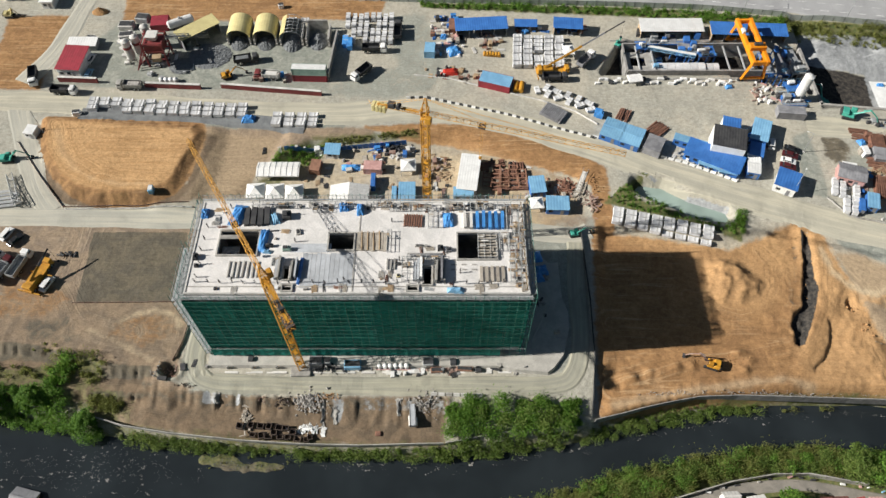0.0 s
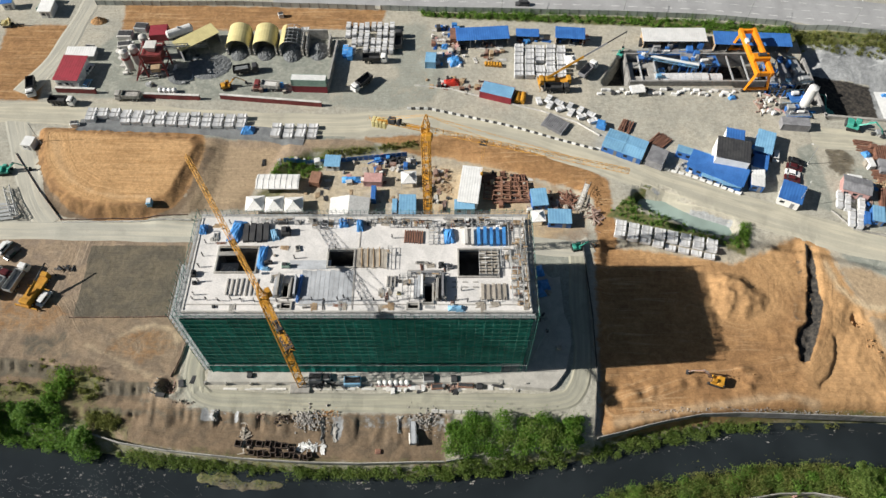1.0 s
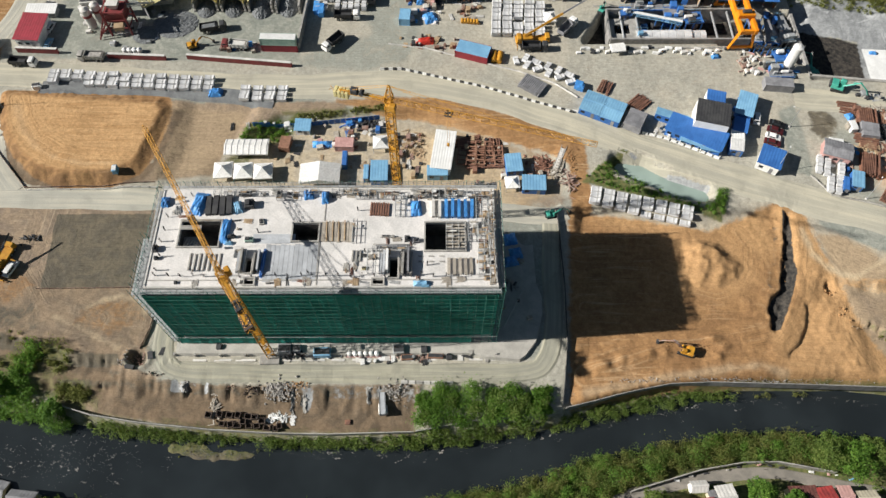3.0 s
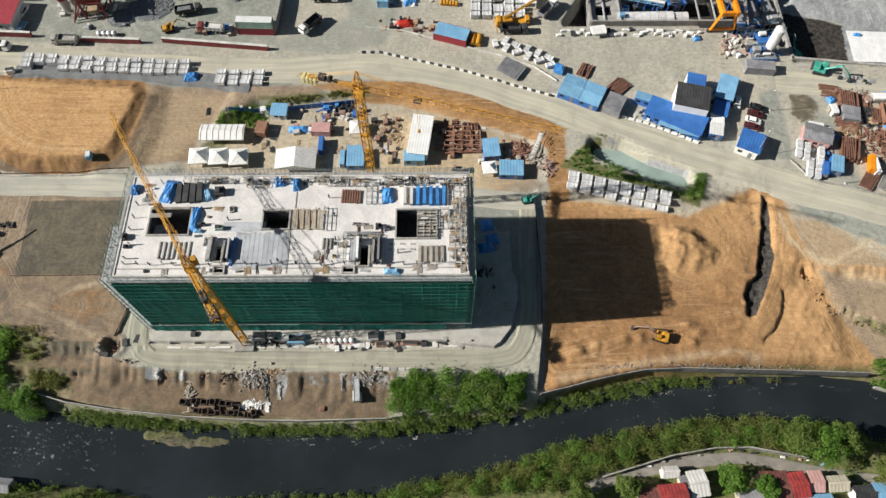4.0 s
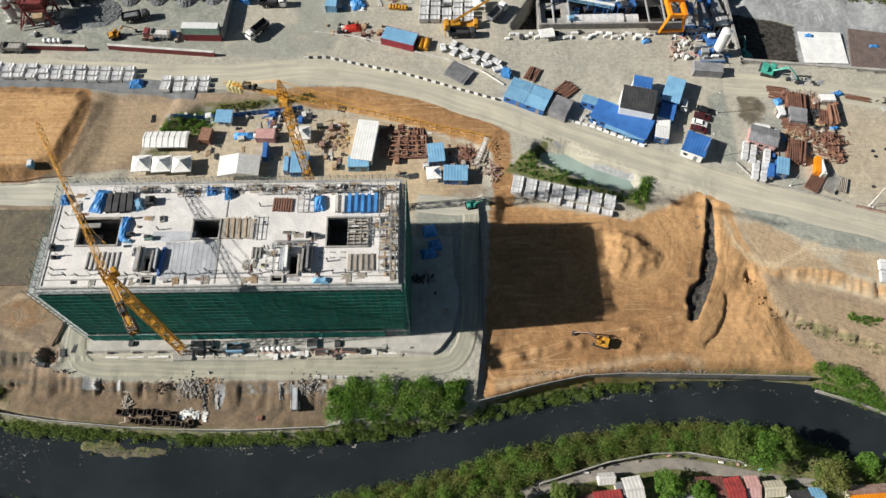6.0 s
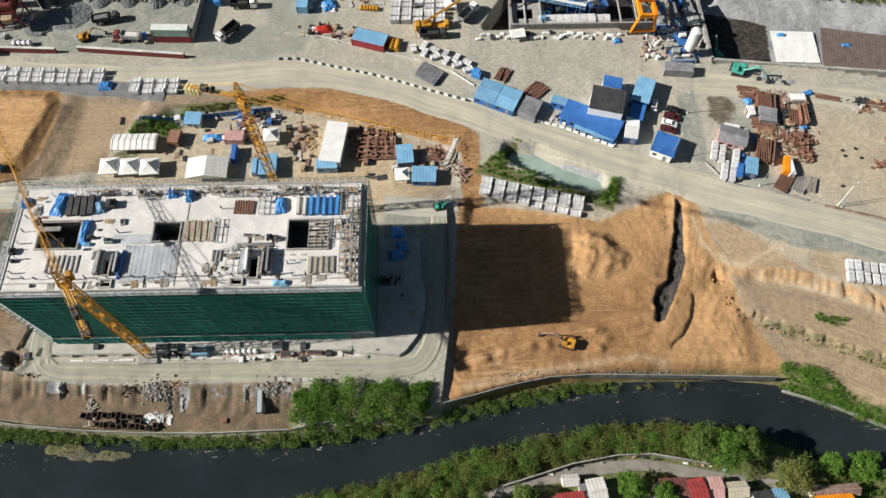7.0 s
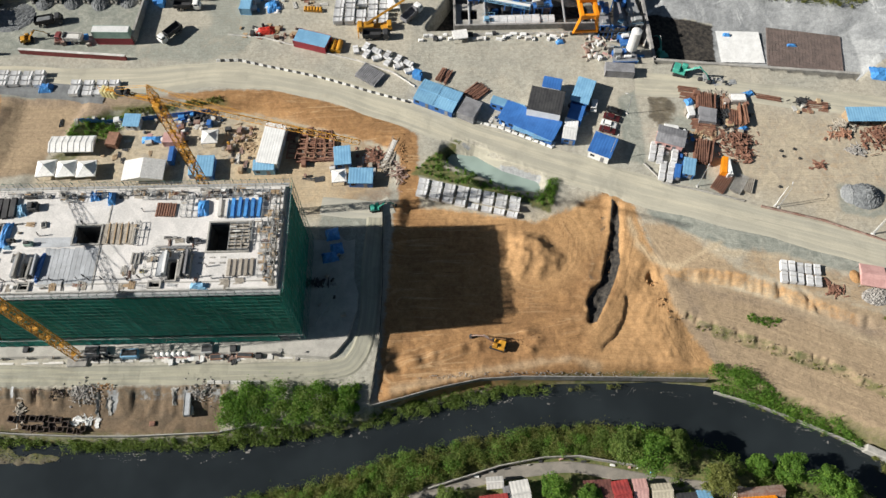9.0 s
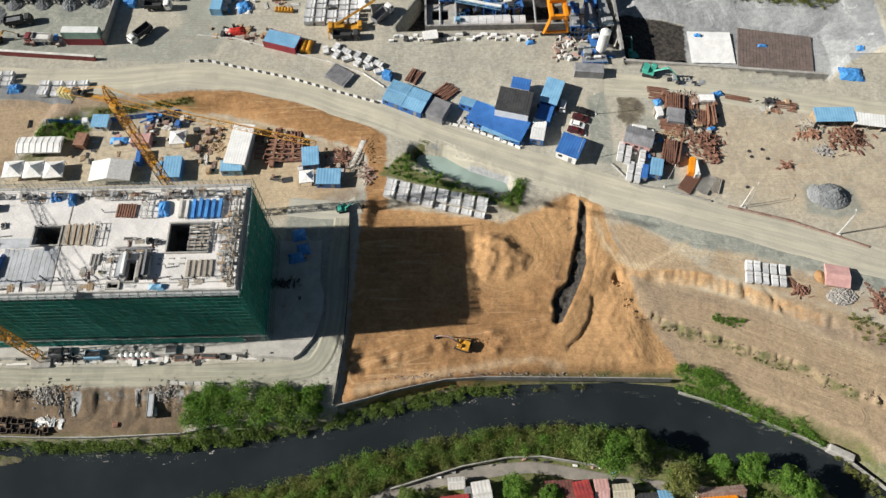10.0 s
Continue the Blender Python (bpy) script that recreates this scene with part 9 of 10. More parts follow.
mesh_fence([(-128.7, 143), (-117.3, 129), (-108.9, 119.6), (-86.8, 120.0), (-72.7, 121.0)], 0.55, "low dark mesh fence at the foot of the soil mound", M_LEANTO)
barrier_row([(-107, 118.9), (-72, 119.6)], 2.4, 0.04, [M_CONC], ["pale concrete kerb block beside the side road"], "kerb blocks by the mound", 0.4, 0.35)
mesh_fence([(-98.2, 89.3), (-70, 89.7)], 0.5, "low dark edging fence along the gravel plot", M_LEANTO, 1.6)
mesh_fence([(-65.6, 89), (-66.8, 78), (-68.2, 72.8)], 0.7, "dark sheet fence between brown soil and the ring road", M_LEANTO)
mesh_fence([(38.6, 112), (39.0, 90), (38.4, 74), (36.2, 58.5)], 1.3, "dark mesh fence between the ring road and the field", M_DARK)


def low_wall(pts, h, w, material, label, top=1.6):
    """A thin wall along a line, its foot below the ground."""
    t = thing("wall_river", label, "wall", kind="structure")
    for (ax, ay), (bx, by) in zip(pts, pts[1:]):
        L = math.hypot(bx - ax, by - ay)
        n = max(1, int(L / 3.0))
        for k in range(n):
            f = (k + 0.5) / n
            x, y = ax + (bx - ax) * f, ay + (by - ay) * f
            bm = B()
            box(bm, 0, 0, 0, L / n - 0.03, w, h + random.uniform(-0.05, 0.05))
            ob = part("wall_panel", bm, material, t)
            ob.matrix_basis = pose(x, y, top - h + 0.0, 0, 0, math.degrees(math.atan2(by - ay, bx - ax)))
    return t


low_wall([(-85.6, 59.2), (-78.0, 57.0), (-66.1, 55.1), (-48.3, 53.3), (-33.4, 52.4), (-20.1, 52.1), (0.2, 52.6)], 1.3, 0.2, M_OLDCONC, "thin pale concrete wall along the river bank", 2.9)
low_wall([(37.0, 58.0), (43.9, 59.6), (49.2, 61.0), (54.5, 62.2), (63, 63.8), (73.1, 64.2), (86.1, 63.8), (104, 63.2), (118.5, 62.6)], 3.2, 0.2, M_TRENCHWALL, "weathered concrete wall below the orange field", 4.1)
low_wall([(0.6, 52.8), (14, 55.2), (33.5, 57.6)], 3.0, 0.3, M_OLDCONC, "weathered wall among riverside plants", 2.6)
low_wall([(121, 60.4), (130, 57.3), (139, 53.4), (149, 48.6), (158, 43.5), (166, 36)], 2.6, 0.35, M_OLDCONC, "pale concrete footing along the river bank", -0.3)
bm = B()
soft_box(bm, 0, 0, -2.5, 6.0, 1.8, 3.0, 0.2)
single("culvert", bm, M_OLDCONC, "pale concrete culvert outlet on the river bank", "culvert", 156.7, 44.8, 0.2, -28)

# ---- lower yard between the ring road and the river ----
bm = B()
for s in (-1, 1):
    box(bm, 0, s * 0.75, 0, 1.7, 0.16, 1.1)
    box(bm, s * 0.77, 0, 0, 0.16, 1.34, 1.1)
box(bm, 0, 0, 0, 1.5, 1.3, 0.08)
box_me = mesh_of(bm, "steel_mould", M_MOULD)
rs = random.Random(14)
for px, py in [(-49.2, 56.7), (-46.6, 56.9), (-44.2, 56.7), (-42.2, 56.7), (-39.7, 56.4), (-38.1, 56.2), (-46.0, 54.8), (-43.9, 54.6), (-42.2, 54.5), (-39.4, 54.3), (-37.5, 54.2), (-35.1, 53.9), (-33.0, 53.7), (-32.1, 54.2), (-36.3, 55.3), (-40.9, 55.3)]:
    ob = new("steel_mould", box_me)
    ob.matrix_basis = pose(px, py, hz(px, py), 0, 0, rs.uniform(-12, 12)) @ Matrix.Diagonal((rs.uniform(0.7, 1.1), rs.uniform(0.7, 1.0), rs.uniform(0.7, 1.1), 1))
    tagged(ob, "dark open steel mould on brown soil", "mould", "steel moulds in the lower yard")


M_TERRACESTONE = mat("weathered bank stone", (0.33, 0.265, 0.18), (0.22, 0.18, 0.12), 1.2, 0.95)


def stones(x, y, sx, sy, n, size, material, label, name="rubble_spread", lift=0.3, category="rubble"):
    """Broken pieces heaped loosely."""
    r = random.Random(int(abs(x * 5 + y * 9)))
    bm = B()
    for k in range(n):
        a, b = r.gauss(0, 0.3) * sx, r.gauss(0, 0.3) * sy
        s = size * r.uniform(0.4, 1.3)
        box(bm, a, b, hz(x + a, y + b) - hz(x, y) + r.uniform(-0.1, lift), s, s * r.uniform(0.5, 1), s * r.uniform(0.4, 0.9), r.uniform(0, 180), r.uniform(-25, 25), r.uniform(-25, 25), top=r.uniform(0.5, 0.95))
    return single(name, bm, material, label, category, x, y, hz(x, y), 0, "", "stuff")


stones(-32.8, 62.4, 7, 4, 320, 0.42, M_RUBBLE, "heap of broken pale concrete rubble on the slope")
stones(-39.3, 62.4, 3.4, 2, 50, 0.4, M_MOULD, "dark broken debris on the slope")
stones(-44.2, 63.0, 3, 1.4, 30, 0.25, M_LEANTO, "brown broken debris on the slope")
stones(-68.7, 70.3, 4, 2.4, 60, 0.32, M_LEANTO, "brown broken debris at the yard's corner")
stones(-71.4, 70.6, 1.2, 2.4, 26, 0.3, M_RUBBLE, "pale rubble beside the dug hole")
# a low black box fills the dark spot next to the hole
crate(-69.8, 68.2, 2.4, 1.1, 0.7, -8, M_BLACKROOF, "low dark box beside the dug hole", name="dark_box")
stones(-72.5, 69.4, 2.6, 2, 26, 0.3, M_RUBBLE, "pale debris at the yard's corner")
stones(-4.2, 61.9, 6, 5, 140, 0.35, M_RUBBLE, "pale broken rubble beside the concrete post")
stones(-63.9, 66.6, 4, 1.0, 20, 0.3, M_MOULD, "dark debris on the slope's edge")
stones(-28.3, 63.6, 5, 2, 60, 0.3, M_SOIL, "brown debris on the slope's edge")
stones(57.0, 64.4, 14, 1.0, 90, 0.2, M_RUBBLE, "pale broken stone along the field's lower edge")
stones(84.0, 64.9, 36, 0.9, 330, 0.2, M_RUBBLE, "pale broken stone along the field's lower edge")


def drape(x, y, w, L, label, material=M_WHITE):
    """A sheet hanging down the slope towards the river."""
    r = random.Random(int(abs(x * 8 + y)))
    bm = B()
    n, m2 = 8, 8
    wob = [(r.uniform(0.45, 1.1) * (1 - 0.35 * j / m2), r.uniform(-0.3, 0.3)) for j in range(m2 + 1)]
    g = [[bm.verts.new((w * (i / n - 0.5) * wob[j][0] + wob[j][1] + 0.12 * r.uniform(-1, 1), -L * j / m2 + 0.3 * r.uniform(-1, 1), hz(x + w * (i / n - 0.5), y - L * j / m2) - hz(x, y) + 0.12 + 0.12 * r.random())) for i in range(n + 1)] for j in range(m2 + 1)]
    for j in range(m2):
        for i in range(n):
            bm.faces.new((g[j][i], g[j + 1][i], g[j + 1][i + 1], g[j][i + 1]))
    return single("plastic_sheet", bm, material, label, "plastic sheet", x, y, hz(x, y), 0, "sheets on the slope")


for px, py, w, L in ((-55.8, 64.7, 1.6, 2.4), (-26.4, 61.3, 2.0, 4.2), (-29.4, 62.5, 1.0, 6.0), (-10.8, 63.1, 1.6, 4.0)):
    drape(px, py, w, L, "pale torn plastic sheet lying down the soil slope", M_OLDCONC)
drape(-29.0, 56.7, 1.6, 2.4, "crumpled white plastic sheet on brown soil")
scrap(-33.3, 56.1, 6, 1.2, 0.4, 30, M_WHITE, "white pipes and boards lying on brown soil")
scrap(-48.2, 60.1, 1.5, 8, 0.5, 40, M_PLY, "weathered posts leaning on the slope")
t = thing("concrete_column", "tall concrete column with formwork in the lower yard", "column", -7.3, 58.1, 2.0, 4)
bm = B()
soft_box(bm, 0, 0, 0, 2.2, 2.6, 1.2, 0.12)
part("footing", bm, M_CONC, t)
bm = B()
soft_box(bm, 0, 1.0, 1.0, 1.3, 5.5, 1.4, 0.12)
part("beam", bm, M_WETCONC, t)
for s in (-1, 1):
    bm = B()
    box(bm, s * 0.72, 1.0, 1.0, 0.1, 5.6, 1.5)
    part("formwork_panel", bm, M_STEEL, t)
crate(-15.7, 55.0, 1.4, 1.2, 0.5, 0, M_RUST, "rusty steel frame lying on brown soil", "frame", "steel_frame_box")
barrier_row([(-2.2, 64.3), (9.2, 64.0)], 1.6, 0.25, [M_CONC, M_CONC, M_OLDCONC], ["pale concrete block beside the ring road", "pale concrete block beside the ring road", "grey concrete block beside the ring road"], "blocks by the ring road", 0.9, 0.8)
# between the apron and the ring road
t = thing("tank_rack", "row of white water tanks on a low rack by the apron", "tanks", -12.5, 71.2, hz(-14, 69.6) , 0)
for k in range(6):
    bm = B()
    tube(bm, (-3.4 + 1.35 * k, 0, 0.5), (-3.4 + 1.35 * k, 0, 1.7), 0.6, 12)
    tube(bm, (-3.4 + 1.35 * k, 0, 1.7), (-3.4 + 1.35 * k, 0, 1.9), 0.6, 12, 0.25)
    part("tank", bm, M_WHITE, t)
bm = B()
box(bm, 0, 0, 0, 8.8, 1.4, 0.5)
part("rack", bm, M_PINK, t)
for px, py, sx, sy, h, m, lab in ((-31.8, 72.3, 3.4, 2.4, 2.2, M_GREYROOF, "grey generator"), (-29.0, 72.5, 2.0, 2.0, 1.8, M_STEEL, "grey pump"), (-22.6, 71.5, 4.2, 2.2, 1.8, M_SKYROOF, "pale blue"), (-3.7, 72.2, 2.8, 2.4, 1.8, M_STEEL, "grey steel"), (-1.6, 70.4, 3.0, 1.4, 0.8, M_RUSTLIGHT, "orange brown"), (5.4, 70.7, 4.0, 1.2, 0.7, M_RUSTLIGHT, "orange brown"), (8.9, 70.3, 1.6, 1.2, 0.8, M_DARK, "dark"), (2.6, 72.2, 1.6, 1.8, 1.5, M_DARK, "dark"), (-48.3, 73.0, 1.4, 1.4, 1.5, M_DARK, "dark")):
    crate(px, py, sx, sy, h, random.uniform(-5, 5), m, lab + " equipment box by the building's foot", "equipment", "equipment_box_unit", lid=M_DARK)
scrap(-18.4, 71.9, 9, 1.0, 0.8, 50, M_STEEL, "grey scaffold tubes lying by the building's foot", L=3)
scrap(-28.9, 71.5, 8, 2.0, 1.2, 70, M_DARK, "dark steel parts round the crane's base")
scrap(1.2, 71.4, 10, 1.6, 0.5, 60, M_LEANTO, "brown timber and steel by the building's foot")
excavator(67.6, 71.9, 160, M_YELLOW, "yellow excavator with a rusty brown arm digging on the orange field", s=0.9, stick=M_LEANTO)
stones(63.4, 73.8, 8, 3, 30, 0.2, M_SOIL, "loose clods of orange soil", category="soil clods", name="soil_clods")
stones(74.6, 73.1, 8, 3, 40, 0.2, M_SOIL, "loose clods of orange soil", category="soil clods", name="soil_clods")
stones(108.5, 88.5, 2.5, 2.5, 8, 0.5, M_SOIL, "large soil lumps beside the track", category="soil clods", name="soil_clods")
stones(110.0, 81.8, 2, 4, 14, 0.4, M_SOIL, "soil lumps along the field's corner", category="soil clods", name="soil_clods")
stones(98.2, 99.3, 1.2, 24, 40, 0.25, M_SOIL, "broken earth along the cut trench", category="soil clods", name="soil_clods")

# ---- riverside houses beyond the far bank ----
def house(x, y, L, W, rz, h, roof, wall, label, rise=0.9):
    return shed(x, y, L, W, rz, h, roof, wall, label, "house", "gable", rise, 0.35, None, "riverside houses", "house")


M_OLDRED = mat("old red sheeting", (0.19, 0.075, 0.06), (0.09, 0.035, 0.03), 0.5, 0.7)
M_BRIGHTRED = mat("bright red sheeting", (0.36, 0.05, 0.045), (0.20, 0.035, 0.035), 0.5, 0.6)
M_CREAMROOF = mat("cream sheeting", (0.52, 0.47, 0.36), (0.42, 0.38, 0.29), 0.5, 0.7)
for c, h, roof, wall, lab in (((65.1, 39.3, 3.2, 2.0, 3), 3.0, M_CONC, M_WHITE, "small white house with a white sheet roof"),
                              ((64.8, 33.9, 5.7, 4.8, 5), 3.4, M_BRIGHTRED, M_CREAMROOF, "house with a red sheet roof"),
                              ((59.6, 33.5, 4.3, 4.1, 3), 3.0, M_OLDRED, M_CREAMROOF, "house with a dark red sheet roof"),
                              ((70.8, 36.7, 3.6, 5.2, 8), 3.2, M_CONC, M_CREAMROOF, "house with a pale sheet roof"),
                              ((68.4, 35.7, 2.1, 5.1, 6), 2.6, M_GREYROOF, M_CREAMROOF, "narrow house with a grey green roof"),
                              ((88.2, 35.7, 5.7, 6.6, 2), 3.2, M_OLDRED, M_CREAMROOF, "house with a patchy dark red roof"),
                              ((93.3, 36.0, 3.4, 5.5, 8), 3.4, M_BRIGHTRED, M_CREAMROOF, "house with a bright red sheet roof"),
                              ((97.6, 37.0, 2.6, 4.1, -0), 3.0, M_PINK, M_CREAMROOF, "house with a faded pink roof"),
                              ((102.3, 36.5, 4.1, 2.9, 3), 3.0, M_CREAMROOF, M_CREAMROOF, "house with a cream flat roof"),
                              ((107.8, 34.3, 4.3, 3.1, 3), 3.0, M_BLACKROOF, M_WHITE, "white house with a dark roof"),
                              ((111.6, 34.6, 2.5, 3.4, -0), 3.0, M_SKYROOF, M_WHITE, "house with a light blue roof"),
                              ((96.6, 32.6, 6.9, 2.7, 2), 2.8, M_SKYROOF, M_CREAMROOF, "house with a dull blue roof"),
                              ((123.2, 33.4, 8.2, 2.6, 3), 3.2, M_ORANGE, M_CREAMROOF, "house with a bright orange red roof"),
                              ((124.3, 35.8, 10.2, 1.4, 3), 2.8, M_LEANTO, M_CREAMROOF, "house with a mottled rusty roof"),
                              ((82.4, 33.4, 5.2, 3.7, 6), 2.6, M_GREYROOF, M_CREAMROOF, "house with a grey sheet roof"),
                              ((-98.2, 40.5, 5.6, 3.7, -13), 2.6, M_GREYROOF, M_CREAMROOF, "house with a grey sheet roof"),
                              ((-89.8, 38.0, 5.9, 2.8, -6), 2.6, M_GREYROOF, M_CREAMROOF, "house with a grey sheet roof")):
    house(c[0], c[1], max(2.0, c[2]), max(2.0, c[3]), c[4], h, roof, wall, lab + " beside the riverside lane")
M_LANE = mat("worn lane concrete", (0.27, 0.245, 0.21), (0.20, 0.185, 0.16), 0.3, 0.95, vary=0.0)
strip("pavement", [(46, 36), (51.3, 38.2), (66.8, 41.4), (77.3, 42.6), (85.1, 42.6), (97.8, 40.0), (109.2, 38.1), (122, 36)], 3.2, M_LANE, "worn concrete lane behind the riverside bushes", "lane", 0.15)
for k in range(13):
    f = k / 12
    x = 60 + f * 42 + random.uniform(-2.5, 2.5)
    y = float(np.interp(x, [46, 67, 77, 85, 98, 110], [36.8, 42.8, 44.3, 44.5, 42.0, 40.0])) + random.uniform(-0.3, 0.3)
    bm = B()
    soft_box(bm, 0, 0, 0, random.uniform(0.4, 1.3), random.uniform(0.3, 0.6), random.uniform(0.3, 0.7), 0.06)
    m, w = random.choice(((M_WHITE, "white"), (M_SKYROOF, "pale blue"), (M_DARK, "dark"), (M_PINK, "faded pink"), (M_OLDCONC, "grey")))
    single("household_box", bm, m, w + " household box along the riverside lane", "box", x, y, hz(x, y), random.uniform(-20, 20), "boxes along the lane")
low_wall([(50, 38.6), (66.5, 43.2), (77, 44.9), (85.2, 45.0), (98, 42.6)], 2.2, 0.25, M_OLDCONC, "low weathered wall beside the riverside lane", 4.3)

# ---- wall, lamps and rails along the highway ----
M_FENCEGREY = mat("weathered grey green sheeting", (0.42, 0.45, 0.42), (0.31, 0.33, 0.31), 0.4, 0.8)
hw = [(-22, 207.6), (20, 206.2), (60, 204.7), (90, 203.0), (120, 199.0), (151, 194.5), (215, 185)]
mesh_fence(hw, 2.2, "long grey green panel wall along the highway", M_FENCEGREY, 3.2)
mesh_fence([(-122, 210.5), (-70, 210), (-24, 207.8)], 2.0, "grey green sheet fence behind the concrete plant", M_FENCEGREY, 3.2)
for k, (x, y) in enumerate(((20, 206.9), (62, 205.2), (104, 201.8), (138, 197.0), (165, 193.0))):
    pole(x, y, 10, "tall grey lamp pole along the highway", 0.2, 80, name="street_lamp", arm=2.4)
for off in (-2.6, 2.6, 0.0):
    bm = B()
    pts = [(-60, 219), (-20, 217.2), (20, 215.6), (60, 213.8), (90, 211.9), (120, 208), (151, 203.6), (220, 193)]
    for (ax, ay), (bx, by) in zip(pts, pts[1:]):
        n = int(math.hypot(bx - ax, by - ay) / 6)
        for k in range(n):
            x, y = ax + (bx - ax) * k / n, ay + (by - ay) * k / n + off * 1.6
            box(bm, x, y, hz(x, y) + 0.3, 3.0, 0.18, 0.012, math.degrees(math.atan2(by - ay, bx - ax)))
    single("lane_marking", bm, M_WHITE, "faded white lane dashes on the highway", "road marking", kind="stuff")
car(27.5, 210.3, 178, M_DARK, "dark van driving on the grey highway", 5.0, van=True)



# ---- loose materials in the stores ----
CLUTTER_RNG = random.Random(91)
SHADES = {"mixed": ((M_WHITE, "white"), (M_CONC, "pale grey"), (M_TARP, "blue"), (M_PLY, "weathered brown"), (M_RUST, "rusty"), (M_PINK, "faded pink"), (M_DARK, "dark"), (M_LEANTO, "rust mottled"), (M_BLUEROOF, "dark blue")),
          "brown": ((M_RUST, "rusty"), (M_PLY, "weathered brown"), (M_DARK, "dark"), (M_LEANTO, "rust mottled"), (M_WOOD, "pale timber"), (M_CONC, "pale grey")),
          "machine": ((M_DARK, "dark"), (M_DARK, "dark"), (M_GREYROOF, "grey"), (M_BLUEROOF, "blue"), (M_STEEL, "light grey"), (M_OLDCONC, "dusty grey")),
          "pale": ((M_WHITE, "white"), (M_CONC, "pale grey"), (M_OLDCONC, "dusty grey"), (M_DARK, "dark"), (M_STEEL, "light grey"))}


def clutter(x, y, sx, sy, rz, n, shade, place, big=1.0, z=None):
    """Boxes, pipes, baulks and sheets set down over a patch of ground."""
    r = CLUTTER_RNG
    m = pose(x, y, 0, 0, 0, rz)
    for k in range(n):
        p = m @ Vector((r.uniform(-0.5, 0.5) * sx, r.uniform(-0.5, 0.5) * sy, 0))
        kind = r.choice(("box", "box", "pipe", "baulk", "panel", "drum"))
        mt, colour = r.choice(SHADES[shade])
        q = big * r.uniform(0.7, 1.5)
        turn = rz + r.choice((0, 90)) + r.uniform(-15, 15)
        zz = hz(p.x, p.y) if z is None else z
        if kind in ("pipe", "baulk"):
            lay = thing(kind + "_bundle", colour + (" pipes" if kind == "pipe" else " timber baulks") + " lying " + place, kind, p.x, p.y, zz, turn, "loose materials " + place)
            key = (kind, colour, "long")
            if key not in LOOSE:
                bm = B()
                if kind == "pipe":
                    tube(bm, (-1.3, 0, 0.14), (1.3, 0, 0.14), 0.14, 7)
                else:
                    box(bm, 0, 0, 0, 2.4, 0.28, 0.25)
                LOOSE[key] = mesh_of(bm, kind, mt)
            for j in range(3):
                ob = new(kind, LOOSE[key])
                ob.parent = lay
                ob.matrix_basis = pose(r.uniform(-0.2, 0.2), 0.36 * j, 0, 0, 0, r.uniform(-4, 4)) @ Matrix.Diagonal((q, 1, 1, 1))
            continue
        bm = B()
        if kind == "box":
            soft_box(bm, 0, 0, 0, 1.3 * q, 0.9 * q, 0.9 * q * r.uniform(0.6, 1.4), 0.07)
        elif kind == "panel":
            box(bm, 0, 0, 0.05, 2.0 * q, 1.3 * q, 0.1, 0, r.uniform(-4, 4), r.uniform(-4, 4))
        else:
            tube(bm, (0, 0, 0), (0, 0, 0.95), 0.42, 10)
            tube(bm, (0, 0, 0.95), (0, 0, 1.0), 0.36, 10)
        name = {"box": "equipment_box", "panel": "steel_sheet", "drum": "steel_drum"}[kind]
        what = {"box": "equipment box", "panel": "steel sheet", "drum": "steel drum"}[kind]
        single(name, bm, mt, colour + " " + what + " lying " + place, what.split()[-1], p.x, p.y, zz, turn, "loose materials " + place)


def patch(c, n, shade, place, big=1.0, z=None):
    clutter(c[0], c[1], c[2], c[3], c[4], n, shade, place, big, z)


patch((2.7, 193.8, 13.2, 11.1, 0), 46, "mixed", "in the crowded storage yard")
patch((2.3, 183.4, 11.1, 8.1, 0), 22, "mixed", "beside the light blue container")
patch((15.2, 186.6, 9.1, 8.2, 0), 26, "brown", "beside the yellow drums")
patch((2.4, 171.7, 17.8, 5.6, -8), 26, "brown", "behind the kerb of the storage yard")
patch((36.4, 192.5, 23.7, 3.9, -1), 26, "mixed", "before the blue roofed stores")
patch((-90.1, 178.2, 17.2, 17.4, 0), 34, "pale", "round the batching plant")
patch((-103.7, 191.6, 8.9, 13.4, -9), 14, "pale", "behind the batching plant")
patch((-55.3, 169.2, 11.8, 5.0, -2), 12, "mixed", "beside the stacked containers")
patch((79.0, 184.7, 30.9, 15.8, 0), 50, "machine", "on the trench floor", 1.7)
patch((109.6, 170.4, 11.3, 24.4, 0), 30, "machine", "round the blue machine platforms", 1.1)
patch((133.8, 138.7, 18.1, 13.7, -6), 48, "brown", "in the crowded steel store")
patch((122.7, 128.3, 10.8, 8.7, -11), 16, "mixed", "beside the pink walled store")
patch((137.0, 149.6, 12.3, 2.5, -3), 14, "pale", "along the launch shaft's wall")
patch((161.4, 139.8, 11.3, 4.0, -1), 10, "brown", "beside the shaft road")
patch((95.2, 141.1, 9.9, 3.9, -55), 6, "mixed", "between the site offices")
patch((78.4, 134.2, 19.1, 2.5, -28), 14, "pale", "before the blue site office", 0.7)
patch((2.5, 70.6, 33.4, 1.8, 2), 22, "pale", "by the building's foot", 0.8)
patch((-49.1, 71.6, 33.5, 1.2, -0), 8, "pale", "on the building's apron", 0.7)
patch((-24.4, 135.4, 13.6, 6.3, -1), 20, "mixed", "in the back yard")
patch((-2.5, 130.9, 7.9, 15.0, -1), 30, "brown", "beside the long white store")
patch((19.8, 128.6, 12.5, 17.1, -3), 24, "brown", "round the rusty steel frames")
patch((-14.2, 141.5, 13.9, 4.4, -3), 20, "mixed", "along the yard's blue fence")
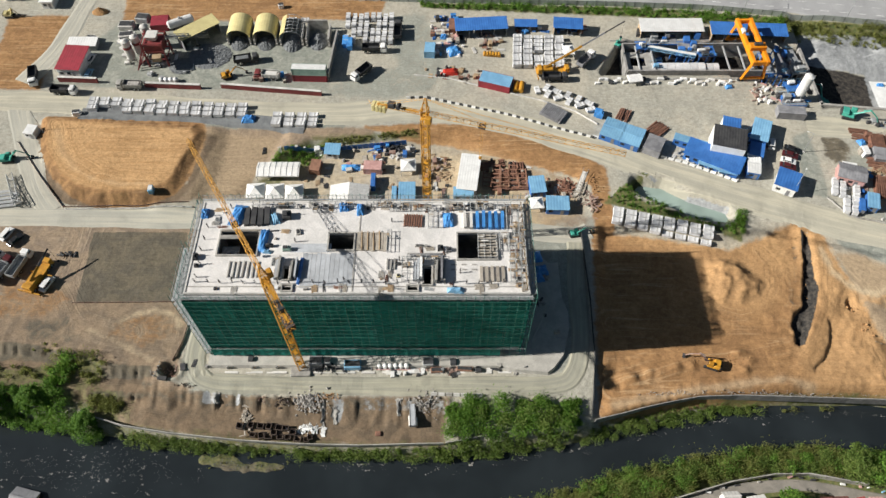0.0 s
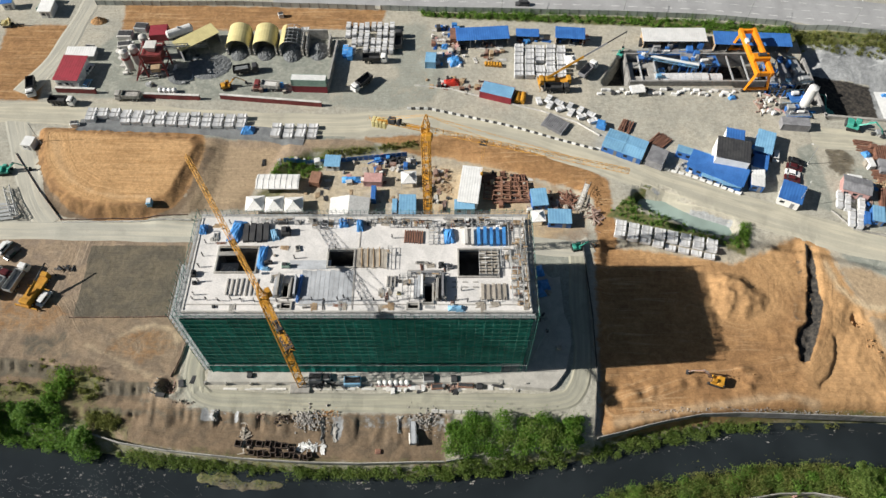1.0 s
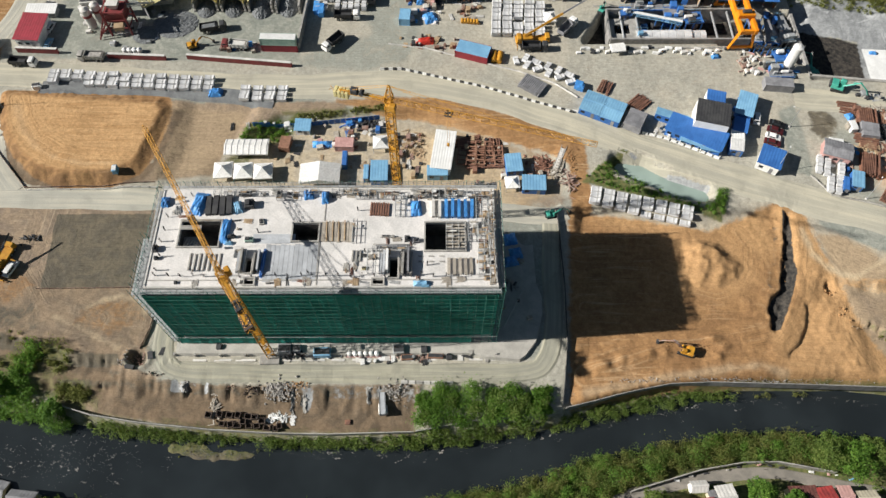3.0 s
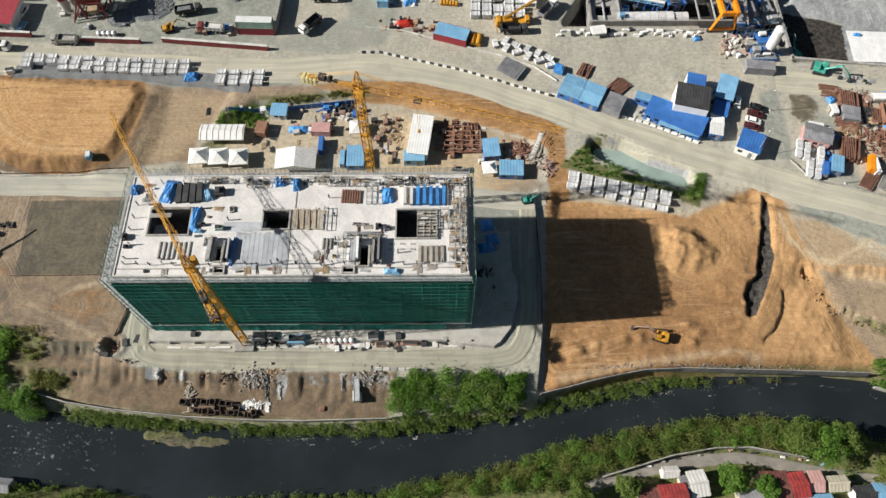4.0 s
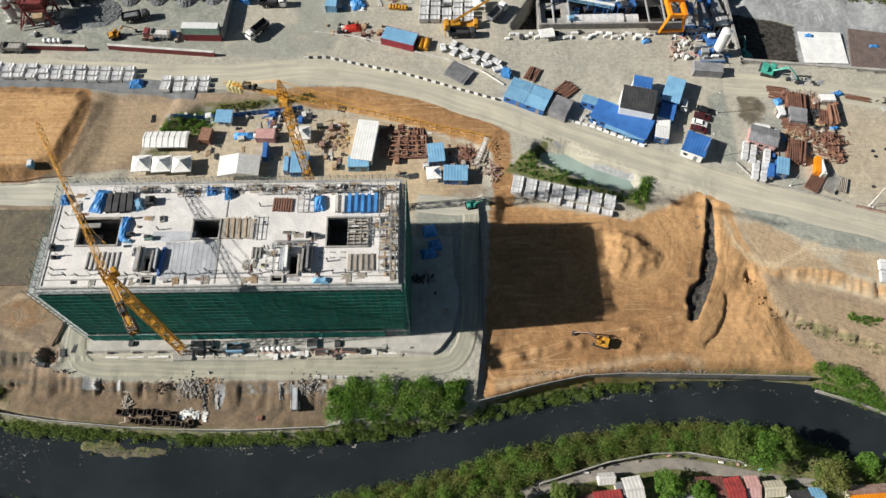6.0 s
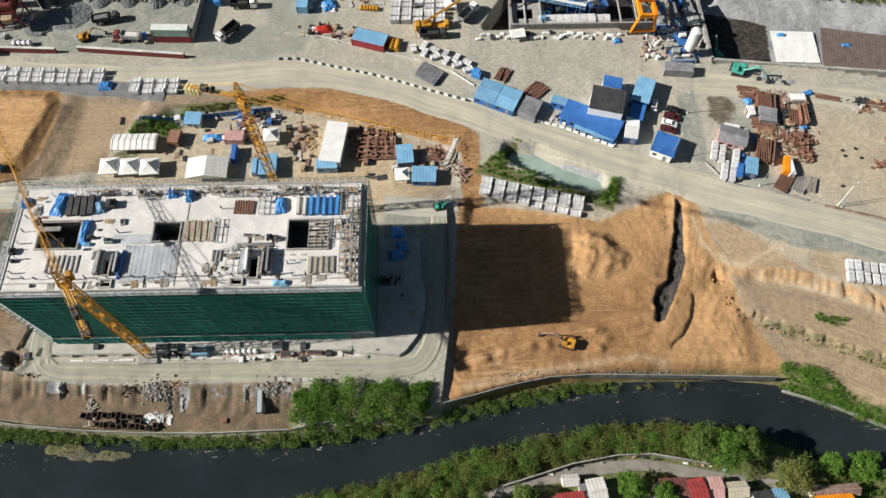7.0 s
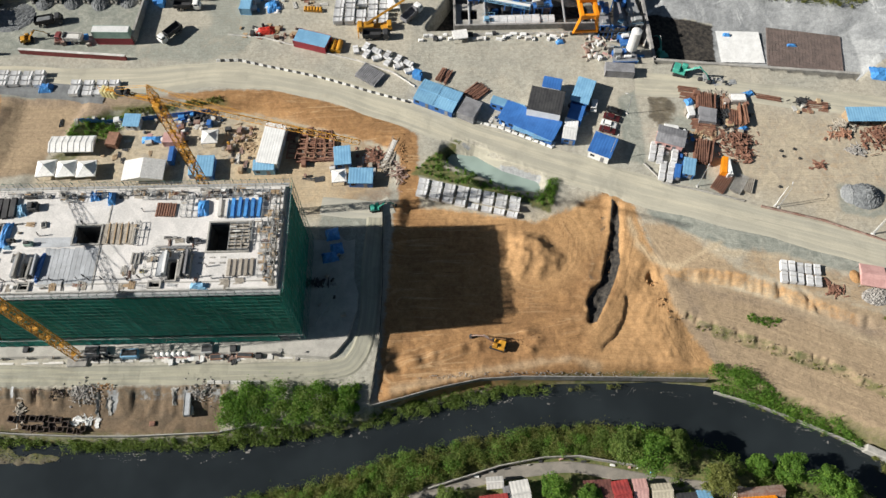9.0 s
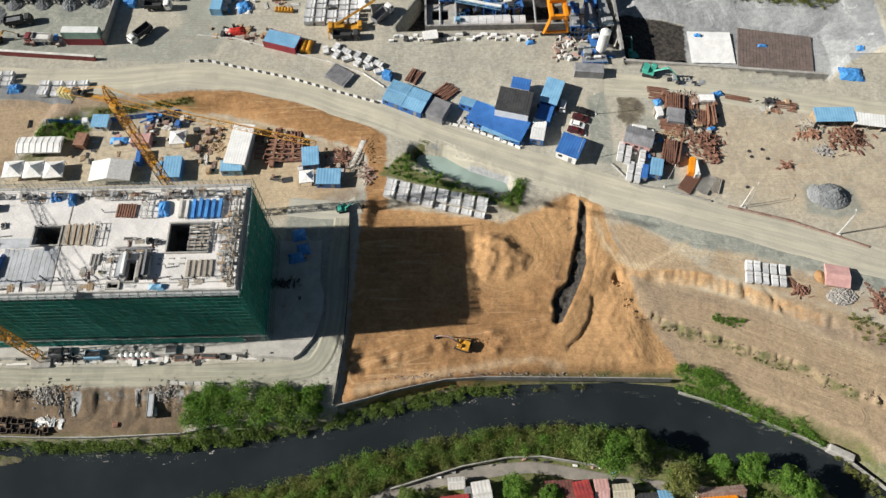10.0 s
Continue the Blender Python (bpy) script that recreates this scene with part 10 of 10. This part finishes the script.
patch((-46.3, 140.3, 19.5, 2.4, -1), 8, "pale", "behind the white tents", 0.8)
# broken upright stones hold the lower terrace bank
for k in range(11):
    f = k / 10
    x = 116 + 46 * f
    y = float(np.interp(x, [114.2, 120.4, 129.4, 135.3, 149.7, 163], [79.4, 75.4, 72.3, 70.0, 64.2, 56.8]))
    stones(x, y, 8, 0.7, 26, 0.24, M_TERRACESTONE, "weathered brown stones along the terrace bank", name="bank_stones", lift=0.5)

# a pale gangway climbs from the yard's corner to the haul road
gx0, gy0 = (38.7, 124.1)
gx1, gy1 = (42.1, 132.2)
gangway = thing("gangway", "pale timber gangway climbing from the yard's corner to the road", "gangway", gx0, gy0, hz(gx0, gy0), math.degrees(math.atan2(gy1 - gy0, gx1 - gx0)))
GL = math.hypot(gx1 - gx0, gy1 - gy0)
gr = math.degrees(math.atan2(hz(gx1, gy1) - hz(gx0, gy0), GL))
for k in range(int(GL / 0.6)):
    bm = B()
    box(bm, 0, 0, 0, 0.54, 1.3, 0.08, 0, 0, -gr)
    part("tread", bm, M_CONC, gangway).matrix_basis = pose(0.3 + 0.6 * k, 0, 0.25 + math.tan(radians(gr)) * (0.3 + 0.6 * k))
for s in (-1, 1):
    bm = B()
    tube(bm, (0, s * 0.72, 0.2), (GL, s * 0.72, 0.2 + math.tan(radians(gr)) * GL), 0.1, 5)
    part("stringer", bm, M_PLY, gangway)
    bm = B()
    tube(bm, (0, s * 0.72, 1.2), (GL, s * 0.72, 1.2 + math.tan(radians(gr)) * GL), 0.05, 5)
    part("handrail", bm, M_STEEL, gangway)
patch((35.0, 125.4, 7.1, 6.0, 6), 14, "brown", "beside the light blue cabins", 0.8)
stones(44.1, 128.1, 3.0, 6.0, 60, 0.3, M_SOIL, "loose orange soil lumps on the bank", name="bank_stones")


# ---- plants ----
def leaf_cloud(centres, radii, per, size, rng, droop=0.2):
    """Leaf quads round many clump centres; returns vertices and faces."""
    C, R = np.repeat(centres, per, 0), np.repeat(radii, per, 0)
    n = len(C)
    d = rng.normal(size=(n, 3))
    d /= np.linalg.norm(d, axis=1)[:, None]
    d[:, 2] = np.abs(d[:, 2]) * 0.9 - 0.25
    p = C + d * R * (rng.rand(n, 1) ** 0.4)
    u = rng.normal(size=(n, 3))
    u[:, 2] *= 0.45
    u /= np.linalg.norm(u, axis=1)[:, None]
    nrm = d + rng.normal(size=(n, 3)) * 0.46 + np.array([0, 0, 1.2])
    v = np.cross(nrm, u)
    v /= np.linalg.norm(v, axis=1)[:, None] + 1e-9
    s = size * (0.5 + rng.rand(n, 1))
    u, v = u * s, v * s * 0.55
    tip = np.array([0, 0, -droop]) * s
    q = np.stack([p - u * 0.5, p + v * 0.5, p + u * 0.6 + tip, p - v * 0.5], 1).reshape(-1, 3)
    return q, np.arange(n * 4).reshape(-1, 4)


def leaf_object(name, q, f, material, label, category, parent=None, kind="stuff"):
    me = bpy.data.meshes.new(name)
    me.from_pydata(q.tolist(), [], f.tolist())
    me.materials.append(material)
    ob = new(name, me)
    if parent:
        ob.parent = parent
    else:
        tagged(ob, label, category, kind=kind)
    return ob


def thicket(name, poly, spacing, rmin, rmax, per, leaf, material, label, seed, above=0.5, wet=-1.2, shoots=10):
    """Bushes all over a stretch of ground."""
    rng = np.random.RandomState(seed)
    xs, ys = [p[0] for p in poly], [p[1] for p in poly]
    n = int((max(xs) - min(xs)) * (max(ys) - min(ys)) / spacing ** 2)
    X, Y = rng.uniform(min(xs), max(xs), n), rng.uniform(min(ys), max(ys), n)
    keep = inside(X, Y, poly)
    X, Y = X[keep], Y[keep]
    Z = np.array([max(hz(x, y), wet) for x, y in zip(X, Y)])
    r = rng.uniform(rmin, rmax, len(X)) * (0.75 + 0.5 * (grain(X, Y, 7.0) * 0.5 + 0.5))
    C = np.stack([X, Y, Z + r * above], 1)
    R = np.stack([r, r, r * 0.9], 1)
    q, f = leaf_cloud(C, R, per, leaf, rng)
    # upright shoots stand out of the clumps
    m = len(X) * shoots
    k = rng.randint(0, len(X), m)
    base = C[k] + np.stack([rng.normal(0, 0.6, m) * r[k], rng.normal(0, 0.6, m) * r[k], r[k] * 0.3], 1)
    lean, wide = rng.normal(0, 0.35, (m, 3)), rng.normal(0, 1, (m, 3)) * np.array([1, 1, 0.1])
    tall = (leaf * rng.uniform(1.6, 3.6, m))[:, None]
    tip = base + (lean + np.array([0, 0, 1.0])) * tall
    wide *= 0.24 * leaf / (np.linalg.norm(wide, axis=1)[:, None] + 1e-9)
    mid = base * 0.5 + tip * 0.5
    q2 = np.stack([base, mid + wide, tip, mid - wide], 1).reshape(-1, 3)
    q, f = np.concatenate([q, q2]), np.concatenate([f, np.arange(m * 4).reshape(-1, 4) + len(q)])
    return leaf_object(name, q, f, material, label, "bushes")


thicket("riverside_bushes", [(0.9, 60.4), (4.7, 62.6), (34.3, 62.5), (34.3, 58.9), (33.0, 56.5), (14, 54.8), (1.3, 52.9)], 1.5, 0.7, 2.6, 230, 0.33, M_LEAF, "dense bright green bushes below the ring road", 1, 0.8, shoots=26)
thicket("riverside_bushes", [(0.9, 60.0), (6, 60.6), (33.0, 60.0), (33.0, 56.5), (14, 54.8), (1.3, 52.9)], 3.0, 1.2, 2.6, 150, 0.42, M_LEAFDARK, "dark green shrubs among the bright bushes", 29, 1.1)
thicket("riverside_bushes", [(1.3, 52.5), (14, 54.4), (33.0, 56.4), (31, 52.6), (9, 49.9), (-2, 49.4)], 1.2, 0.60, 1.7, 90, 0.36, M_LEAFDARK, "dark green bushes along the river wall", 2)
thicket("riverside_bushes", [(-135, 67), (-108, 66.5), (-100, 67), (-95, 66), (-93, 61.5), (-88.5, 60), (-84.5, 57.4), (-82, 53.6), (-93, 55.6), (-108, 58.4), (-135, 62)], 1.35, 0.7, 2.1, 170, 0.34, M_LEAF, "tall green thicket on the river bank", 3, 0.8)
thicket("riverside_bushes", [(-100, 71.5), (-95.5, 75), (-92, 73), (-93.5, 68), (-96, 65), (-99, 67)], 1.5, 0.6, 1.8, 100, 0.4, M_LEAF, "green bushes climbing the gullied bank", 30, 0.9, shoots=20)
thicket("riverside_bushes", [(-135, 73), (-104, 72), (-97, 76), (-87.5, 74.5), (-84.5, 71.5), (-85.5, 68), (-92, 67.4), (-104, 69.2), (-135, 68)], 1.75, 0.35, 1.3, 70, 0.32, M_LEAFDRY, "olive scrub on the bank's slope", 5, 0.6, shoots=16)
thicket("riverside_bushes", [(-88.6, 64.6), (-80.5, 64.2), (-78.6, 60.8), (-86.5, 60.8)], 0.85, 0.5, 1.35, 82, 0.32, M_LEAFDRY, "yellow green bush on the river bank", 4)
thicket("bank_scrub", [(-112, 79.5), (-102, 78.8), (-84, 73), (-75, 72), (-77, 66), (-86, 66.5), (-104, 74)], 3.4, 0.2, 0.7, 50, 0.25, M_LEAFDRY, "dry scrub on the brown gullied bank", 31, 0.4)
thicket("riverside_bushes", [(-80, 56.2), (-66, 54.4), (-48.3, 52.6), (-33.4, 51.7), (-20, 51.4), (0.2, 52.0), (0, 49.2), (-31, 50), (-62, 51.5), (-79, 53.6)], 1.0, 0.4, 1.8, 80, 0.32, M_LEAFDARK, "green bushes between the river wall and the water", 6)
thicket("riverside_bushes", [(32, 53), (37, 56.8), (51, 60.4), (65, 63), (80, 63.4), (80, 61.6), (74, 60.8), (59, 58.4), (44, 55.4)], 1.05, 0.4, 1.65, 95, 0.28, M_LEAFDARK, "green bushes below the field's wall", 7)
thicket("riverside_bushes", [(76, 63), (98, 62.9), (98, 62.2), (76, 61.6)], 1.5, 0.30, 1.1, 54, 0.25, M_LEAFDRY, "sparse scrub below the field's wall", 8)
SOUTH_VEG = [(22.4, 40.2), (44.4, 46.8), (59, 49.6), (75, 52.2), (91.6, 52.6), (104.9, 50.6), (112, 48.4), (104, 44), (97, 43.4), (85, 46), (77, 45.8), (66, 44.2), (51, 40.2), (38, 36), (10, 35), (0, 34), (4, 37)]
thicket("riverside_bushes", SOUTH_VEG, 1.5, 0.7, 2.3, 165, 0.31, M_LEAFDARK, "thick green bushes along the far river bank", 9, 0.8)
thicket("riverside_bushes", SOUTH_VEG, 1.7, 0.7, 1.9, 140, 0.29, M_LEAFDRY, "dry olive bushes along the far river bank", 10, 1.0, shoots=24)
thicket("riverside_bushes", SOUTH_VEG, 4.2, 1.2, 2.8, 200, 0.31, M_LEAF, "bright green shrubs among the far bank's bushes", 28, 1.2)
thicket("riverside_bushes", [(106, 50), (119, 47), (125, 44.2), (122, 41), (108, 42)], 2.0, 0.60, 1.7, 90, 0.36, M_LEAFDARK, "dark bushes at the far bank's bend", 11)
thicket("riverside_bushes", [(0, 36), (10, 37), (10, 20), (-40, 20), (-40, 34)], 1.6, 0.75, 2.0, 90, 0.40, M_LEAFDARK, "thick green bushes along the far river bank", 12)
thicket("riverside_bushes", [(-135, 38), (-88, 38.6), (-66, 37.5), (-60, 33), (-135, 33)], 1.8, 0.52, 1.4, 75, 0.36, M_LEAFDARK, "dark bushes on the far river bank", 13)
thicket("riverside_bushes", [(119.5, 66.2), (128.7, 64.1), (137, 57.6), (148, 52.6), (154.3, 46.5), (151, 47.2), (144.4, 51), (132.3, 56.6), (121, 61.5)], 0.85, 0.6, 1.7, 82, 0.30, M_LEAF, "bright green bushes below the terraces", 14)
thicket("riverside_bushes", [(155, 45), (163.6, 38), (172, 26), (166, 30), (158, 39)], 1.3, 0.38, 1.1, 67, 0.29, M_LEAFDRY, "green scrub along the river bend", 15)
thicket("riverside_bushes", [(124, 62), (131, 58.6), (141, 54.0), (150, 49.0), (148, 48.2), (137, 53.4), (126, 58.6)], 1.6, 0.22, 0.7, 54, 0.22, M_LEAFDRY, "low weeds beside the concrete footing", 16)
thicket("pond_grass", [(47, 122.5), (54.5, 128), (58, 129.5), (56.5, 124), (79.5, 114.2), (79, 112.2), (60, 117.5)], 1.1, 0.22, 0.75, 54, 0.23, M_LEAF, "bright green weeds round the pond", 17)
thicket("pond_grass", [(80, 113.5), (83, 118), (86.6, 118.8), (84.5, 111.2), (80.5, 111.4)], 0.9, 0.38, 1.1, 67, 0.26, M_LEAF, "bright green bushes at the pond's end", 18)
thicket("bank_grass", [(-51, 139), (-40, 143.5), (-34, 143.0), (-38, 136.5), (-52, 131)], 1.0, 0.22, 0.8, 54, 0.25, M_LEAF, "green weeds on the yard's bank", 19)
thicket("bank_grass", [(-36, 144.5), (-8, 148.2), (-8, 146.6), (-36, 142.6)], 0.6, 0.15, 0.45, 39, 0.20, M_LEAFDRY, "dry grass on the road's bank", 20)
thicket("roadside_grass", [(-8, 204.6), (42, 201), (70, 199.2), (117, 191.8), (117, 198.4), (90, 202.4), (60, 204.2), (-8, 206.9)], 1.2, 0.38, 1.2, 67, 0.30, M_LEAF, "green bushes along the highway wall", 21)
thicket("roadside_grass", [(117, 191.8), (165, 184), (190, 180), (190, 188), (151, 193.8), (117, 198.4)], 1.4, 0.45, 1.4, 67, 0.32, M_LEAFDRY, "olive bushes along the highway wall", 22)
thicket("terrace_grass", [(130, 77.5), (133, 79.2), (139.5, 76.8), (137, 74.6)], 0.8, 0.22, 0.6, 54, 0.22, M_LEAF, "patch of green grass on the terrace", 23)
thicket("terrace_grass", [(118, 77.5), (135, 70.8), (168, 55.5), (168, 53.6), (135, 68.8), (118, 75)], 1.9, 0.12, 0.45, 40, 0.2, M_LEAFDRY, "dry weeds along the terrace step", 24)
thicket("terrace_grass", [(160, 74), (172, 69), (176, 72), (166, 78)], 1.4, 0.22, 0.7, 45, 0.23, M_LEAFDRY, "dry weeds above the terraces", 25)
thicket("river_weed", [(-61.3, 51.4), (-55.2, 47), (-47, 46.4), (-37.8, 47.7), (-33.9, 50)], 4.2, 0.12, 0.4, 30, 0.18, M_LEAFDRY, "sparse weeds on the river shoal", 26, 0.3, -1.3)


def tree(x, y, h, r, material, label, seed):
    """Trunk, limbs and a crown of leaf clumps with gaps."""
    rng = np.random.RandomState(seed)
    t = thing("tree", label, "tree", x, y, hz(x, y) - 0.1, 0, "riverside trees")
    bm = B()
    tube(bm, (0, 0, 0), (0.1, 0, h * 0.45), 0.22, 8, 0.15)
    tube(bm, (0.1, 0, h * 0.45), (0.1, 0.1, h * 0.8), 0.15, 7, 0.05)
    part("trunk", bm, M_BARK, t)
    tips = []
    for k in range(9):
        a = 2 * math.pi * k / 9 + rng.uniform(-0.3, 0.3)
        e = Vector((r * 0.65 * math.cos(a), r * 0.65 * math.sin(a), h * rng.uniform(0.55, 0.9)))
        bm = B()
        tube(bm, (0.1, 0, h * rng.uniform(0.3, 0.55)), e, 0.09, 5, 0.03)
        part("limb", bm, M_BARK, t)
        tips.append(e)
    C, R = [], []
    for k in range(34):
        a, q, z = rng.uniform(0, 6.283), r * rng.rand() ** 0.5, rng.uniform(0.5, 0.98)
        q *= math.sin(min(1.0, (1.05 - z) * 2.2) * math.pi / 2)
        C.append((q * math.cos(a), q * math.sin(a), h * z))
        s = r * rng.uniform(0.22, 0.42)
        R.append((s, s, s * 0.8))
    C += [tuple(e) for e in tips]
    R += [(r * 0.3, r * 0.3, r * 0.25)] * len(tips)
    q, f = leaf_cloud(np.array(C), np.array(R), 75, 0.42, rng)
    leaf_object("crown", q, f, material, "", "", t)
    return t


for k, (x, y, h, r, m) in enumerate(((95.5, 46.6, 9.0, 4.6, M_LEAFDARK), (101.0, 44.6, 9.5, 4.8, M_LEAF), (106.5, 46.0, 8.0, 3.8, M_LEAFDARK), (115.5, 38.4, 7.0, 3.6, M_LEAFDRY), (126, 41.8, 6.0, 2.8, M_LEAF), (133.5, 41.0, 8.0, 3.8, M_LEAF), (139.6, 37.6, 7.0, 3.4, M_LEAF), (78.2, 37.4, 6.5, 3.4, M_LEAF), (55, 35.8, 6.0, 3.0, M_LEAFDARK), (44, 34.2, 6, 3, M_LEAFDARK),
                                     (-102, 63.5, 5.0, 3.0, M_LEAF), (-87.5, 58.0, 4.6, 2.7, M_LEAF), (-112, 62, 6.5, 3.6, M_LEAFDARK), (108, 47.5, 6.5, 3.2, M_LEAFDARK), (143, 36, 6.5, 3.0, M_LEAF), (86, 35.5, 6, 2.6, M_LEAF))):
    tree(x, y, h, r, m, ("bright" if m is M_LEAF else "olive" if m is M_LEAFDRY else "dark") + " green leafy tree on the river bank", 60 + k)

thicket("riverside_bushes", [(104, 42), (122, 42), (132, 41), (150, 36), (160, 20), (104, 20)], 2.2, 0.60, 1.8, 82, 0.36, M_LEAFDARK, "dark bushes between the riverside houses", 27)
# flecks of foam and litter on the river
rng = np.random.RandomState(77)
bm = B()
for k in range(620):
    if k < 400:
        x, y = rng.normal(-84, 13), rng.normal(47.0, 3.0)
    else:
        f = rng.rand()
        x = -30 + 190 * f
        y = float(np.interp(x, [-30, 9, 44, 73, 107, 129, 160], [48.9, 48.9, 55, 60.6, 62.2, 57, 42])) - abs(rng.normal(0, 1.2))
    if not inside(np.array([x]), np.array([y]), RIVER)[0]:
        continue
    s = 0.045 * math.exp(rng.normal(0, 0.7))
    for q in range(rng.randint(1, 5)):
        box(bm, x + rng.normal(0, 0.5), y + rng.normal(0, 0.25), -1.5, s * rng.uniform(0.5, 2.0), s * rng.uniform(0.4, 1.0), 0.03, rng.uniform(-60, 60))
    box(bm, x, y, -1.5, s * rng.uniform(1, 3.0), s, 0.03, rng.uniform(-40, 40))
single("river_litter", bm, M_RUBBLE, "pale flecks of foam and litter on dark water", "litter", kind="stuff")
stones(-48.5, 48.6, 22, 3.0, 300, 0.16, M_GRAVEL, "pale stony shoal in the river", "shoal", 0.25, "shoal")
